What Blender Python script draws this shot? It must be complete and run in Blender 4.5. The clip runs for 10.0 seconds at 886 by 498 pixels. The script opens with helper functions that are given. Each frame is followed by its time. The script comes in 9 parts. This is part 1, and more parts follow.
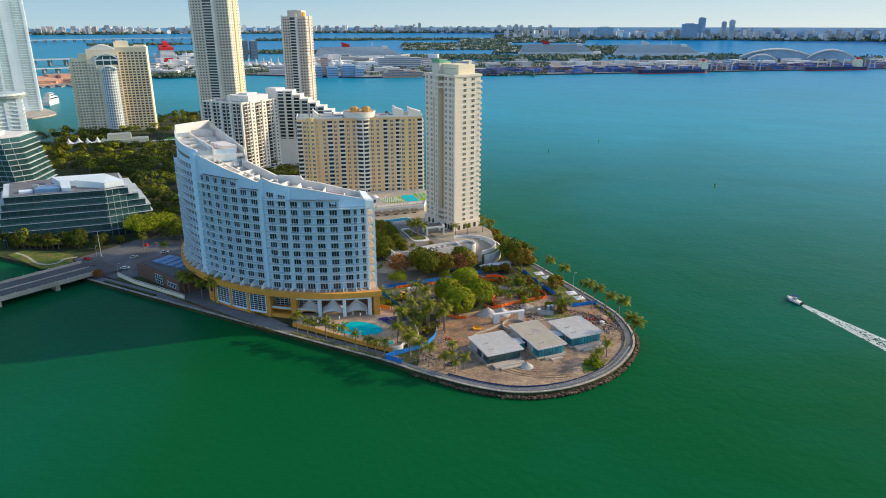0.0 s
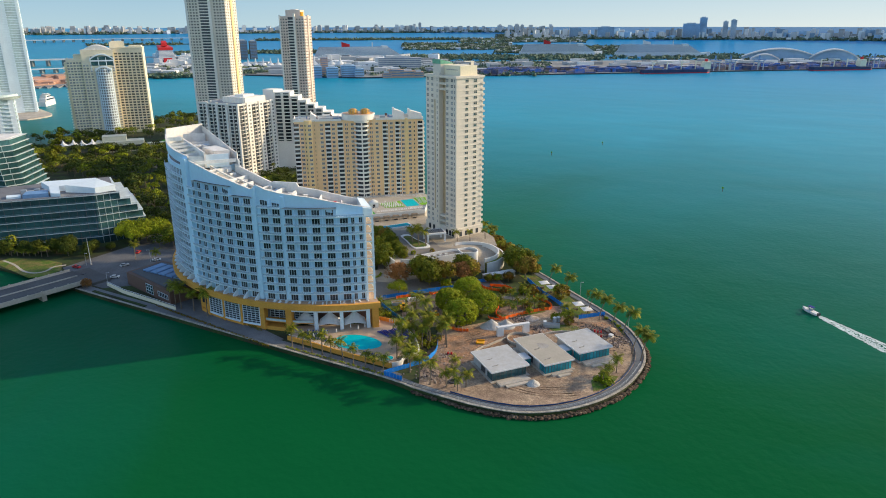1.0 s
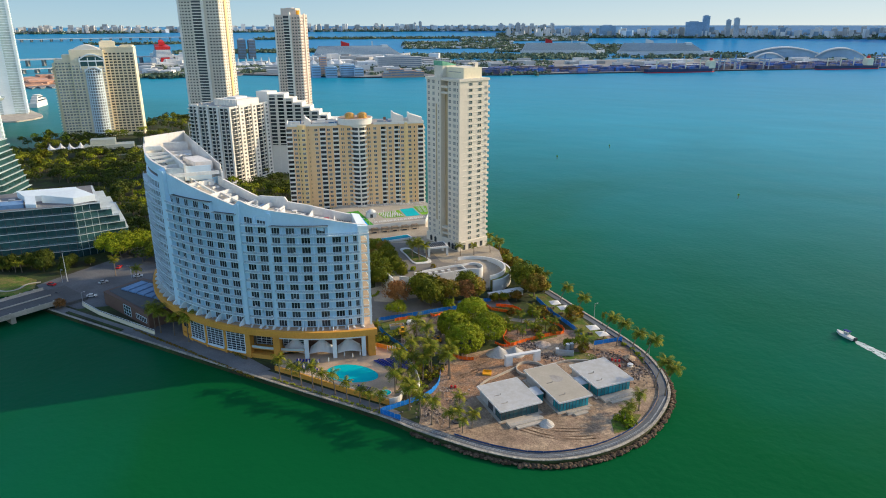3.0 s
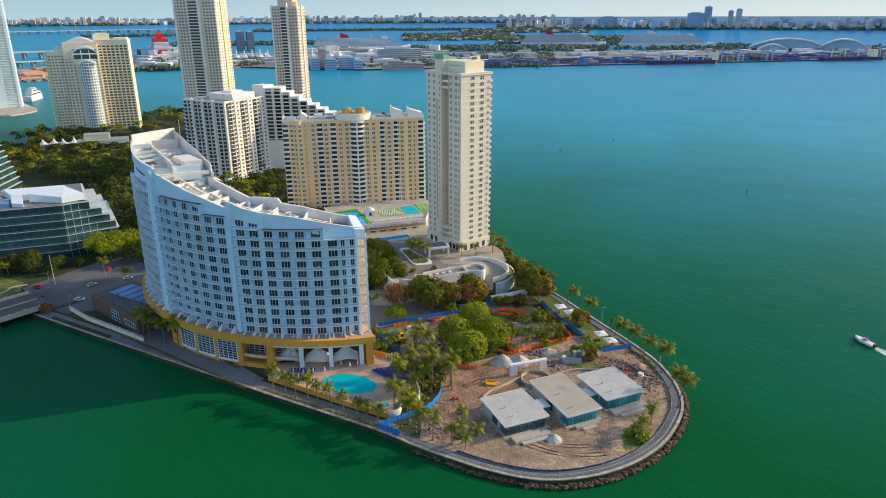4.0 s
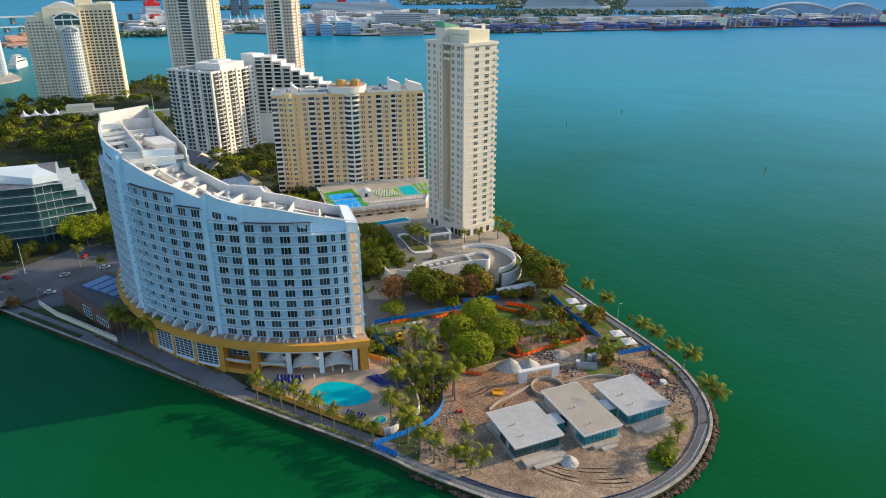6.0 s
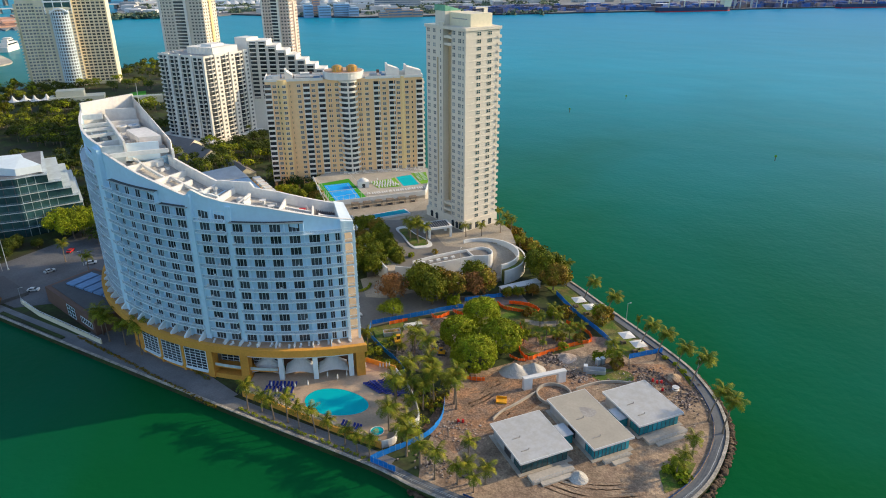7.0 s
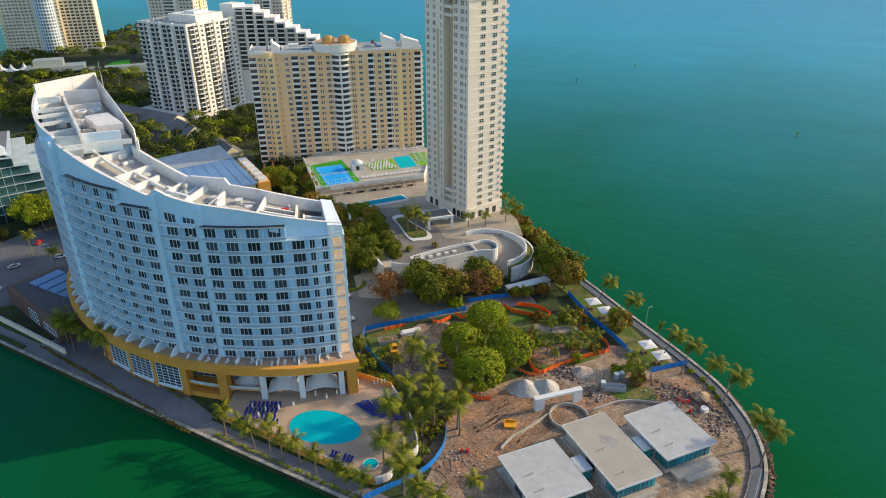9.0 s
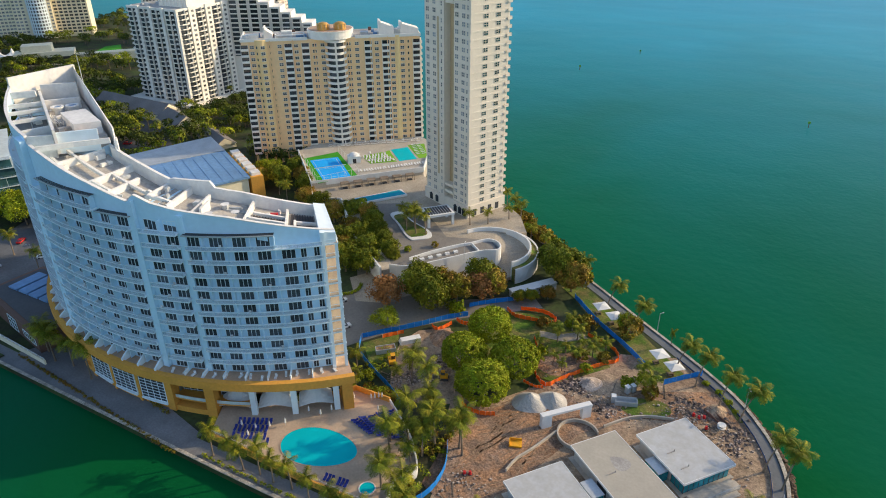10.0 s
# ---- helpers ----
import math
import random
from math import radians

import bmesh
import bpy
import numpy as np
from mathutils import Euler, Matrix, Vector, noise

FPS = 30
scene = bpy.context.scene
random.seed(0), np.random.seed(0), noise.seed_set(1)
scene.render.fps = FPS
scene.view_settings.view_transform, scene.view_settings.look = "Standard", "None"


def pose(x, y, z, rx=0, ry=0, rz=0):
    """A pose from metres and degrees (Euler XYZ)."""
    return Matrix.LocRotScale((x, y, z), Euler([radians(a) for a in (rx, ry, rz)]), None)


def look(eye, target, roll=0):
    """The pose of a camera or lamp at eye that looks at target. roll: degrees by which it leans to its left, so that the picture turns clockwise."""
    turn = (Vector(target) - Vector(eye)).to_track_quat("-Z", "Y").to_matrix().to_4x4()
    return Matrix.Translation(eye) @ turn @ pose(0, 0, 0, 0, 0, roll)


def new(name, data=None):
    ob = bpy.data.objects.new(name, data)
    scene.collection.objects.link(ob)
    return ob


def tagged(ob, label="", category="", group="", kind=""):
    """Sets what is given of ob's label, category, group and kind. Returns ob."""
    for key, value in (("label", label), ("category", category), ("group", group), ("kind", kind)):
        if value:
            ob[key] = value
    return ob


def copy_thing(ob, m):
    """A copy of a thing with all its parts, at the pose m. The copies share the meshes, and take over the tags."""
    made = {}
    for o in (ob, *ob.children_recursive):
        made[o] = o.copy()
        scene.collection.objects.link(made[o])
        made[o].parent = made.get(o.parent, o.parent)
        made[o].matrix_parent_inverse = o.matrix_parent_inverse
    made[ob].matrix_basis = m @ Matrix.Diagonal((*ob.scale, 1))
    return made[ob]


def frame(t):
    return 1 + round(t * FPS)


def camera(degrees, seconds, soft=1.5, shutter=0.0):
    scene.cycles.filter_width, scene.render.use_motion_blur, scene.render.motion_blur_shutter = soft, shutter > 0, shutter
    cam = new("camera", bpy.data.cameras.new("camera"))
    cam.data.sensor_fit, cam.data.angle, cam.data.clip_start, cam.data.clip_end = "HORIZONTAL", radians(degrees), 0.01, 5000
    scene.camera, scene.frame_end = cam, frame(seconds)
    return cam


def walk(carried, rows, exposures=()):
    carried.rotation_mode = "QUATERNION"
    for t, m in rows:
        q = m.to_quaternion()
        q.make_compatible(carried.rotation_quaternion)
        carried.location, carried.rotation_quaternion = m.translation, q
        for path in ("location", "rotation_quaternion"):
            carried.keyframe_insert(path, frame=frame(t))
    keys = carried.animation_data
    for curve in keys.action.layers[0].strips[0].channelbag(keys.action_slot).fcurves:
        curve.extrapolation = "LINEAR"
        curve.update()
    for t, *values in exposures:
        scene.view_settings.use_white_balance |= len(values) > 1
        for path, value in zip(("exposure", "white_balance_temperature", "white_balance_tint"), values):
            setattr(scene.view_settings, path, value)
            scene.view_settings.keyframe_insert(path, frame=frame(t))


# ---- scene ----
cam = camera(66.8, 10.0, soft=1.0)
METRES, EYE, TILT, LEAN, TURN = 132.0, 125.0, 0.65, 0.0, 28.6
ROWS = [
    (0.0, 0.0, 0.0, 0.0, -0.02, -19.3, 0.07),
    (0.5, -0.0019, 0.0498, -0.0008, -0.01, -19.31, 0.09),
    (1.0, -0.0036, 0.0998, -0.0015, 0.01, -19.32, 0.11),
    (1.5, -0.0052, 0.1501, -0.0023, 0.02, -19.33, 0.12),
    (2.0, -0.0069, 0.2002, -0.0027, 0.04, -19.35, 0.13),
    (2.5, -0.0085, 0.2501, -0.0033, 0.04, -19.36, 0.15),
    (4.0, -0.0125, 0.3951, -0.0045, 0.04, -20.08, 0.24),
    (4.5, -0.0142, 0.4452, -0.0054, 0.04, -20.8, 0.22),
    (5.0, -0.0157, 0.495, -0.0064, 0.04, -21.47, 0.23),
    (5.5, -0.0172, 0.545, -0.0067, 0.03, -22.15, 0.22),
    (7.0, -0.0209, 0.6955, -0.0079, -0.02, -24.28, 0.23),
    (7.5, -0.0222, 0.746, -0.0081, -0.04, -25.05, 0.22),
    (8.0, -0.0238, 0.7965, -0.0086, -0.07, -25.82, 0.21),
    (8.5, -0.0255, 0.8472, -0.0094, -0.1, -26.53, 0.19),
    (9.0, -0.0269, 0.8977, -0.0103, -0.13, -27.19, 0.19),
    (9.5, -0.0285, 0.9487, -0.0099, -0.16, -27.91, 0.19),
    (10.0, -0.0296, 0.9995, -0.0101, -0.18, -28.61, 0.19),
]
walk(cam, [(t, pose(0, 0, EYE, TILT, LEAN, TURN) @ pose(METRES * x, METRES * y, METRES * z, 90 + pitch, roll, yaw)) for t, x, y, z, yaw, pitch, roll in ROWS])

# ---- world, sun, exposure ----
SUN_AZ, SUN_EL = 46.0, 21.5
scene.view_settings.exposure = 0.7
world = bpy.data.worlds.new("world")
scene.world = world
world.use_nodes = True
wn = world.node_tree.nodes
sky = wn.new("ShaderNodeTexSky")
sky.sky_type, sky.sun_disc = "NISHITA", False
sky.sun_elevation, sky.sun_rotation = radians(SUN_EL), radians(90 - SUN_AZ)
sky.altitude, sky.air_density, sky.dust_density, sky.ozone_density = 100, 0.95, 1.1, 1.2
wn["Background"].inputs["Strength"].default_value = 0.15
world.node_tree.links.new(sky.outputs[0], wn["Background"].inputs["Color"])
sun = new("sun", bpy.data.lights.new("sun", "SUN"))
sun.data.energy, sun.data.angle, sun.data.color = 2.6, radians(0.6), (1.0, 0.78, 0.48)
sun_way = Vector((math.cos(radians(SUN_AZ)) * math.cos(radians(SUN_EL)), math.sin(radians(SUN_AZ)) * math.cos(radians(SUN_EL)), math.sin(radians(SUN_EL))))
sun.matrix_world = look(sun_way * 900, (0, 0, 0))


# ---- materials ----
def mat(name, color, rough=0.7, var=0.14, big=0.06, fine=1.2, metal=0.0, bump=0.0, spec=0.3, rand=0.0, island=0.0, tint=None, grit=0.0):
    """Principled surface with coarse and fine variation over the world's metres; rand and island vary pieces."""
    m = bpy.data.materials.new(name)
    m.use_nodes = True
    n, l = m.node_tree.nodes, m.node_tree.links
    p = n["Principled BSDF"]
    p.inputs["Roughness"].default_value, p.inputs["Metallic"].default_value = rough, metal
    p.inputs["Specular IOR Level"].default_value = spec
    geo = n.new("ShaderNodeNewGeometry")
    val = None
    for scale, amount in ((big, var), (fine, var * 0.7)) + (((fine * 2.6, grit), (fine * 7.0, grit * 0.7)) if grit else ()):
        tex = n.new("ShaderNodeTexNoise")
        tex.inputs["Scale"].default_value, tex.inputs["Detail"].default_value = scale, 4
        l.new(geo.outputs["Position"], tex.inputs["Vector"])
        r = n.new("ShaderNodeMapRange")
        r.inputs["From Min"].default_value, r.inputs["From Max"].default_value = 0.3, 0.7
        r.inputs["To Min"].default_value, r.inputs["To Max"].default_value = 1 - amount, 1 + amount
        l.new(tex.outputs["Fac"], r.inputs["Value"])
        if val is None:
            val = r.outputs[0]
        else:
            mul = n.new("ShaderNodeMath")
            mul.operation = "MULTIPLY"
            l.new(val, mul.inputs[0]), l.new(r.outputs[0], mul.inputs[1])
            val = mul.outputs[0]
    for source, amount in ((("obj",), rand), (("isl",), island)):
        if amount:
            if source[0] == "obj":
                src = n.new("ShaderNodeObjectInfo").outputs["Random"]
            else:
                src = geo.outputs["Random Per Island"]
            r = n.new("ShaderNodeMapRange")
            r.inputs["To Min"].default_value, r.inputs["To Max"].default_value = 1 - amount, 1 + amount
            l.new(src, r.inputs["Value"])
            mul = n.new("ShaderNodeMath")
            mul.operation = "MULTIPLY"
            l.new(val, mul.inputs[0]), l.new(r.outputs[0], mul.inputs[1])
            val = mul.outputs[0]
    base = n.new("ShaderNodeMix")
    base.data_type, base.blend_type = "RGBA", "MULTIPLY"
    base.inputs["Factor"].default_value = 1.0
    base.inputs[6].default_value = (*color, 1)
    if tint:
        t2 = n.new("ShaderNodeMix")
        t2.data_type = "RGBA"
        t2.inputs[6].default_value, t2.inputs[7].default_value = (*color, 1), (*tint, 1)
        tn = n.new("ShaderNodeTexNoise")
        tn.inputs["Scale"].default_value, tn.inputs["Detail"].default_value = big * 2.3, 5
        l.new(geo.outputs["Position"], tn.inputs["Vector"])
        tr = n.new("ShaderNodeMapRange")
        tr.inputs["From Min"].default_value, tr.inputs["From Max"].default_value = 0.38, 0.62
        l.new(tn.outputs["Fac"], tr.inputs["Value"])
        l.new(tr.outputs[0], t2.inputs["Factor"])
        l.new(t2.outputs[2], base.inputs[6])
    l.new(val, base.inputs[7])
    l.new(base.outputs[2], p.inputs["Base Color"])
    if bump:
        bn, bt = n.new("ShaderNodeBump"), n.new("ShaderNodeTexNoise")
        bt.inputs["Scale"].default_value, bt.inputs["Detail"].default_value = fine * 1.5, 5
        l.new(geo.outputs["Position"], bt.inputs["Vector"])
        l.new(bt.outputs["Fac"], bn.inputs["Height"])
        bn.inputs["Strength"].default_value, bn.inputs["Distance"].default_value = bump, 0.3
        l.new(bn.outputs["Normal"], p.inputs["Normal"])
    return m


def water_material(name, near, far, blend_from, blend_to, wave):
    """Sea water: near colour by the key, mixed to far and then bluer colours along world Y."""
    m = bpy.data.materials.new(name)
    m.use_nodes = True
    n, l = m.node_tree.nodes, m.node_tree.links
    p = n["Principled BSDF"]
    p.inputs["IOR"].default_value, p.inputs["Specular IOR Level"].default_value = 1.33, 0.03
    p.inputs["Roughness"].default_value = 0.3
    geo, sep = n.new("ShaderNodeNewGeometry"), n.new("ShaderNodeSeparateXYZ")
    l.new(geo.outputs["Position"], sep.inputs[0])
    big = n.new("ShaderNodeTexNoise")
    big.inputs["Scale"].default_value, big.inputs["Detail"].default_value, big.inputs["Distortion"].default_value = 0.004, 5, 0.8
    l.new(geo.outputs["Position"], big.inputs["Vector"])
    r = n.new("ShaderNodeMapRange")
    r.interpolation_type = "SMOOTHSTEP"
    r.inputs["From Min"].default_value, r.inputs["From Max"].default_value = blend_from, blend_to
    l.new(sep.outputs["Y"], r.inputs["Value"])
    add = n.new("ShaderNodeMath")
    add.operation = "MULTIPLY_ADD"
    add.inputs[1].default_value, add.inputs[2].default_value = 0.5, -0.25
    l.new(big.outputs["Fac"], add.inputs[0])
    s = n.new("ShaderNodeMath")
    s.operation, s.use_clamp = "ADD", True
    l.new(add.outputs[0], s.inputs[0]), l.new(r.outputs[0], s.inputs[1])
    stretch, wind = n.new("ShaderNodeVectorMath"), n.new("ShaderNodeTexNoise")
    stretch.operation = "MULTIPLY"
    stretch.inputs[1].default_value = (0.35, 1.6, 1.0)
    l.new(geo.outputs["Position"], stretch.inputs[0])
    wind.inputs["Scale"].default_value, wind.inputs["Detail"].default_value, wind.inputs["Distortion"].default_value = 0.009, 6, 1.2
    l.new(stretch.outputs[0], wind.inputs["Vector"])
    streak = n.new("ShaderNodeMapRange")
    streak.inputs["From Min"].default_value, streak.inputs["From Max"].default_value = 0.35, 0.65
    streak.inputs["To Min"].default_value, streak.inputs["To Max"].default_value = 0.965, 1.035
    l.new(wind.outputs["Fac"], streak.inputs["Value"])
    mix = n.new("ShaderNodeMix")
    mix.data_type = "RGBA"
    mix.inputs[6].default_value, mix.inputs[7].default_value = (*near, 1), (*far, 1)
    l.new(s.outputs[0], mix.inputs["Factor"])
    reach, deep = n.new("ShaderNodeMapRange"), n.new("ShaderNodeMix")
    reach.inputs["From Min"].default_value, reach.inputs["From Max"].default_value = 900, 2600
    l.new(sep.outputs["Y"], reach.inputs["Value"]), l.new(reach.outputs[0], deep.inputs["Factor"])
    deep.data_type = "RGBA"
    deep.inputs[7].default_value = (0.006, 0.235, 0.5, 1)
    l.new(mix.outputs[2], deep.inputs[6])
    tone = n.new("ShaderNodeMix")
    tone.data_type, tone.blend_type = "RGBA", "MULTIPLY"
    tone.inputs["Factor"].default_value = 1.0
    l.new(deep.outputs[2], tone.inputs[6]), l.new(streak.outputs[0], tone.inputs[7])
    l.new(tone.outputs[2], p.inputs["Base Color"])
    prev = None
    for scale, strength, dist in ((0.02, 0.35, 2.0), (0.35, wave, 0.35), (1.6, wave * 0.6, 0.1)):
        w, b = n.new("ShaderNodeTexNoise"), n.new("ShaderNodeBump")
        w.inputs["Scale"].default_value, w.inputs["Detail"].default_value = scale, 3
        l.new(geo.outputs["Position"], w.inputs["Vector"])
        l.new(w.outputs["Fac"], b.inputs["Height"])
        b.inputs["Strength"].default_value, b.inputs["Distance"].default_value = strength, dist
        if prev:
            l.new(prev, b.inputs["Normal"])
        prev = b.outputs["Normal"]
    l.new(prev, p.inputs["Normal"])
    return m


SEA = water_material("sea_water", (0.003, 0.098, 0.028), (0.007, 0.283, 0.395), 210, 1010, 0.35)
POOL = water_material("pool_water", (0.004, 0.5, 0.56), (0.004, 0.5, 0.56), 0, 1000, 0.1)
WHITE = mat("white_paint", (0.76, 0.85, 0.88), 0.6, 0.05, 0.05, 0.6)
# white hotel walls; their blue, darker shade is put into this colour
FACADE = mat("shade_blue_white_render", (0.58, 0.79, 0.92), 0.7, 0.05, 0.06, 0.8)
RAILGLASS = mat("blue_tinted_rail_glass", (0.28, 0.45, 0.56), 0.15, 0.05, 0.1, 0.6, spec=0.5)
RAILGLASS.node_tree.nodes["Principled BSDF"].inputs["Alpha"].default_value = 0.12
LAPPOOL = water_material("lap_pool_water", (0.01, 0.3, 0.42), (0.01, 0.3, 0.42), 0, 1000, 0.1)
LEAFDARK = mat("dark_green_leaves", (0.045, 0.07, 0.012), 0.6, 0.2, 0.12, 0.8, spec=0.1, island=0.45, tint=(0.085, 0.1, 0.012))
ROOFWHITE = mat("white_roof_membrane", (0.76, 0.73, 0.68), 0.75, 0.1, 0.15, 1.0)
DECK = mat("grey_roof_gravel", (0.42, 0.39, 0.35), 0.9, 0.22, 0.12, 1.5, bump=0.3)
DECKDARK = mat("dark_slatted_deck", (0.16, 0.13, 0.12), 0.9, 0.2, 0.2, 2.0)
GOLD = mat("ochre_stucco", (0.74, 0.35, 0.06), 0.75, 0.1, 0.1, 1.5)
TERRACE = mat("terracotta_paving", (0.55, 0.36, 0.24), 0.8, 0.12, 0.2, 2.0)
DECKSTONE = mat("pool_deck_stone", (0.5, 0.37, 0.26), 0.8, 0.12, 0.15, 1.6)
GLASS = mat("dark_glass", (0.05, 0.058, 0.066), 0.08, 0.3, 0.3, 2.0, spec=0.6, rand=0.6)
# sky reflected in the panes is put into this pale colour
PALEGLASS = mat("sky_reflection_pale_glass", (0.24, 0.26, 0.27), 0.1, 0.2, 0.3, 2.0, spec=0.6, rand=0.4)
BLUEGLASS = mat("blue_green_glass", (0.03, 0.085, 0.09), 0.07, 0.25, 0.06, 0.5, spec=0.8, rand=0.35)
TEALGLASS = mat("pale_teal_glass", (0.58, 0.68, 0.66), 0.12, 0.15, 0.05, 0.4, spec=0.7)
LEDGE = mat("pale_ledge_render", (0.56, 0.62, 0.62), 0.6, 0.12, 0.1, 0.6)
TEALBAND = mat("pale_teal_band", (0.36, 0.47, 0.47), 0.5, 0.1, 0.06, 0.5)
CYANGLASS = mat("cyan_glass", (0.03, 0.28, 0.33), 0.1, 0.2, 0.2, 1.0, spec=0.6, rand=0.25)
TAN = mat("tan_stucco", (0.98, 0.66, 0.35), 0.8, 0.06, 0.04, 0.8)
# tan stucco with the sun on it put into a yellower colour
YELLOWTAN = mat("sun_yellow_stucco", (0.98, 0.69, 0.33), 0.8, 0.06, 0.04, 0.8)
COPPER = mat("gold_dome_metal", (0.75, 0.4, 0.1), 0.4, 0.15, 0.3, 1.0, metal=0.5)
CREAM = mat("cream_stucco", (0.86, 0.77, 0.56), 0.8, 0.07, 0.04, 0.8)
SHELL = mat("off_white_stucco", (0.88, 0.83, 0.74), 0.8, 0.05, 0.05, 0.9)
TOWERWALL = mat("beige_stucco", (0.74, 0.67, 0.56), 0.8, 0.05, 0.05, 0.9)
BROWN = mat("brown_stucco", (0.52, 0.4, 0.24), 0.8, 0.07, 0.05, 0.9)
PINK = mat("pale_pink_stucco", (0.74, 0.6, 0.5), 0.8, 0.06, 0.04, 0.8)
GREENROOF = mat("green_copper_roof", (0.16, 0.42, 0.28), 0.6, 0.15, 0.3, 1.0)
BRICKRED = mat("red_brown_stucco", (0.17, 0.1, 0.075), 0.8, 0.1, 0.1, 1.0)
CONCRETE = mat("pale_concrete", (0.47, 0.42, 0.35), 0.85, 0.15, 0.12, 1.3, bump=0.15)
SEACONC = mat("salt_stained_concrete", (0.47, 0.42, 0.34), 0.9, 0.25, 0.3, 1.2, bump=0.3, grit=0.3, tint=(0.35, 0.32, 0.27))
SITECONC = mat("fresh_concrete", (0.46, 0.45, 0.42), 0.8, 0.06, 0.25, 1.5, tint=(0.5, 0.5, 0.49))
PAVER = mat("grey_pavers", (0.19, 0.19, 0.195), 0.85, 0.18, 0.12, 2.0)
PAVING = mat("sandstone_paving", (0.4, 0.34, 0.26), 0.85, 0.18, 0.1, 1.5, grit=0.15)
ASPHALT = mat("asphalt", (0.1, 0.1, 0.1), 0.9, 0.2, 0.08, 1.5)
# forecourt asphalt; the shade over it is put into this blue-grey
FORECOURT = mat("shade_grey_asphalt", (0.135, 0.14, 0.145), 0.9, 0.2, 0.08, 1.5, tint=(0.13, 0.13, 0.135))
ROADPALE = mat("sunbleached_road", (0.22, 0.2, 0.175), 0.9, 0.15, 0.08, 1.5)
SAND = mat("pale_sand", (0.4, 0.29, 0.19), 0.95, 0.3, 0.12, 0.8, bump=0.8, grit=0.28, tint=(0.29, 0.2, 0.135))
DIRT = mat("reddish_dirt", (0.34, 0.19, 0.105), 0.95, 0.34, 0.14, 0.7, bump=0.9, grit=0.42, tint=(0.25, 0.17, 0.12))
RUT = mat("pressed_earth", (0.27, 0.18, 0.115), 0.95, 0.3, 0.2, 1.2, bump=0.6, grit=0.3)
RUBBLE = mat("grey_rubble", (0.42, 0.34, 0.28), 0.95, 0.3, 0.3, 2.0, bump=0.5, island=0.3)
SPOIL = mat("dark_spoil", (0.17, 0.13, 0.11), 0.95, 0.3, 0.3, 2.0, bump=0.5, island=0.6)
HEAP = mat("white_gravel", (0.5, 0.47, 0.42), 0.95, 0.12, 0.3, 2.0, bump=0.5)
GRASS = mat("grass", (0.08, 0.145, 0.014), 0.95, 0.3, 0.12, 1.2, bump=0.6, grit=0.3, tint=(0.19, 0.16, 0.05))
# soil with the shade of trees and bank put into its colour
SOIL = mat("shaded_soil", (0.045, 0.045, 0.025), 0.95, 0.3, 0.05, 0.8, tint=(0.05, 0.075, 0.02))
LEAF = mat("green_leaves", (0.115, 0.15, 0.014), 0.6, 0.2, 0.15, 0.8, spec=0.1, rand=0.25, island=0.4, tint=(0.2, 0.2, 0.014))
LEAFBRIGHT = mat("bright_green_leaves", (0.22, 0.285, 0.013), 0.6, 0.15, 0.2, 0.8, spec=0.1, rand=0.15, island=0.45, tint=(0.3, 0.31, 0.016))
LEAFOLIVE = mat("olive_leaves", (0.23, 0.205, 0.018), 0.6, 0.2, 0.12, 0.8, spec=0.1, rand=0.3, island=0.4, tint=(0.3, 0.17, 0.03))
LEAFRED = mat("reddish_leaves", (0.32, 0.15, 0.05), 0.6, 0.2, 0.2, 0.8, spec=0.1, rand=0.2, island=0.4)
PALM = mat("palm_fronds", (0.115, 0.15, 0.012), 0.7, 0.2, 0.2, 0.8, spec=0.1, rand=0.3, island=0.35, tint=(0.235, 0.215, 0.017))
BARK = mat("bark", (0.22, 0.17, 0.12), 0.9, 0.2, 0.3, 3.0)
ROCK = mat("dark_rock", (0.14, 0.095, 0.06), 0.9, 0.3, 0.3, 2.0, bump=0.5, rand=0.45, island=0.45)
BLUEFENCE = mat("blue_fence_fabric", (0.01, 0.2, 0.62), 0.6, 0.12, 0.2, 1.0)
ORANGE = mat("orange_barrier_mesh", (1.0, 0.16, 0.015), 0.6, 0.12, 0.3, 1.5)
STEEL = mat("painted_steel", (0.5, 0.52, 0.53), 0.45, 0.1, 0.3, 2.0, metal=0.3)
DARK = mat("dark_metal", (0.06, 0.06, 0.065), 0.5, 0.15, 0.3, 2.0)
YELLOW = mat("yellow_paint", (0.8, 0.38, 0.02), 0.5, 0.1, 0.3, 2.0)
RED = mat("red_paint", (0.6, 0.03, 0.03), 0.5, 0.1, 0.3, 2.0)
NAVY = mat("navy_canvas", (0.02, 0.035, 0.22), 0.8, 0.1, 0.3, 2.0)
CANVAS = mat("white_canvas", (0.74, 0.73, 0.7), 0.8, 0.05, 0.3, 2.0)
COURTGREEN = mat("court_green", (0.05, 0.32, 0.015), 0.85, 0.08, 0.1, 1.0)
COURTBLUE = mat("court_blue", (0.01, 0.4, 0.92), 0.8, 0.08, 0.1, 1.0)
LAWN = mat("bright_artificial_turf", (0.2, 0.42, 0.03), 0.9, 0.12, 0.2, 1.5)
BLUEROOF = mat("blue_metal_roof", (0.16, 0.3, 0.5), 0.55, 0.15, 0.06, 0.6)
GREYROOF = mat("grey_shingle_roof", (0.2, 0.18, 0.17), 0.85, 0.15, 0.1, 1.5)
HULLDARK = mat("dark_ship_hull", (0.03, 0.05, 0.11), 0.6, 0.15, 0.05, 0.3)
FOAM = mat("white_foam", (0.55, 0.64, 0.61), 0.8, 0.15, 0.3, 1.5, island=0.15)
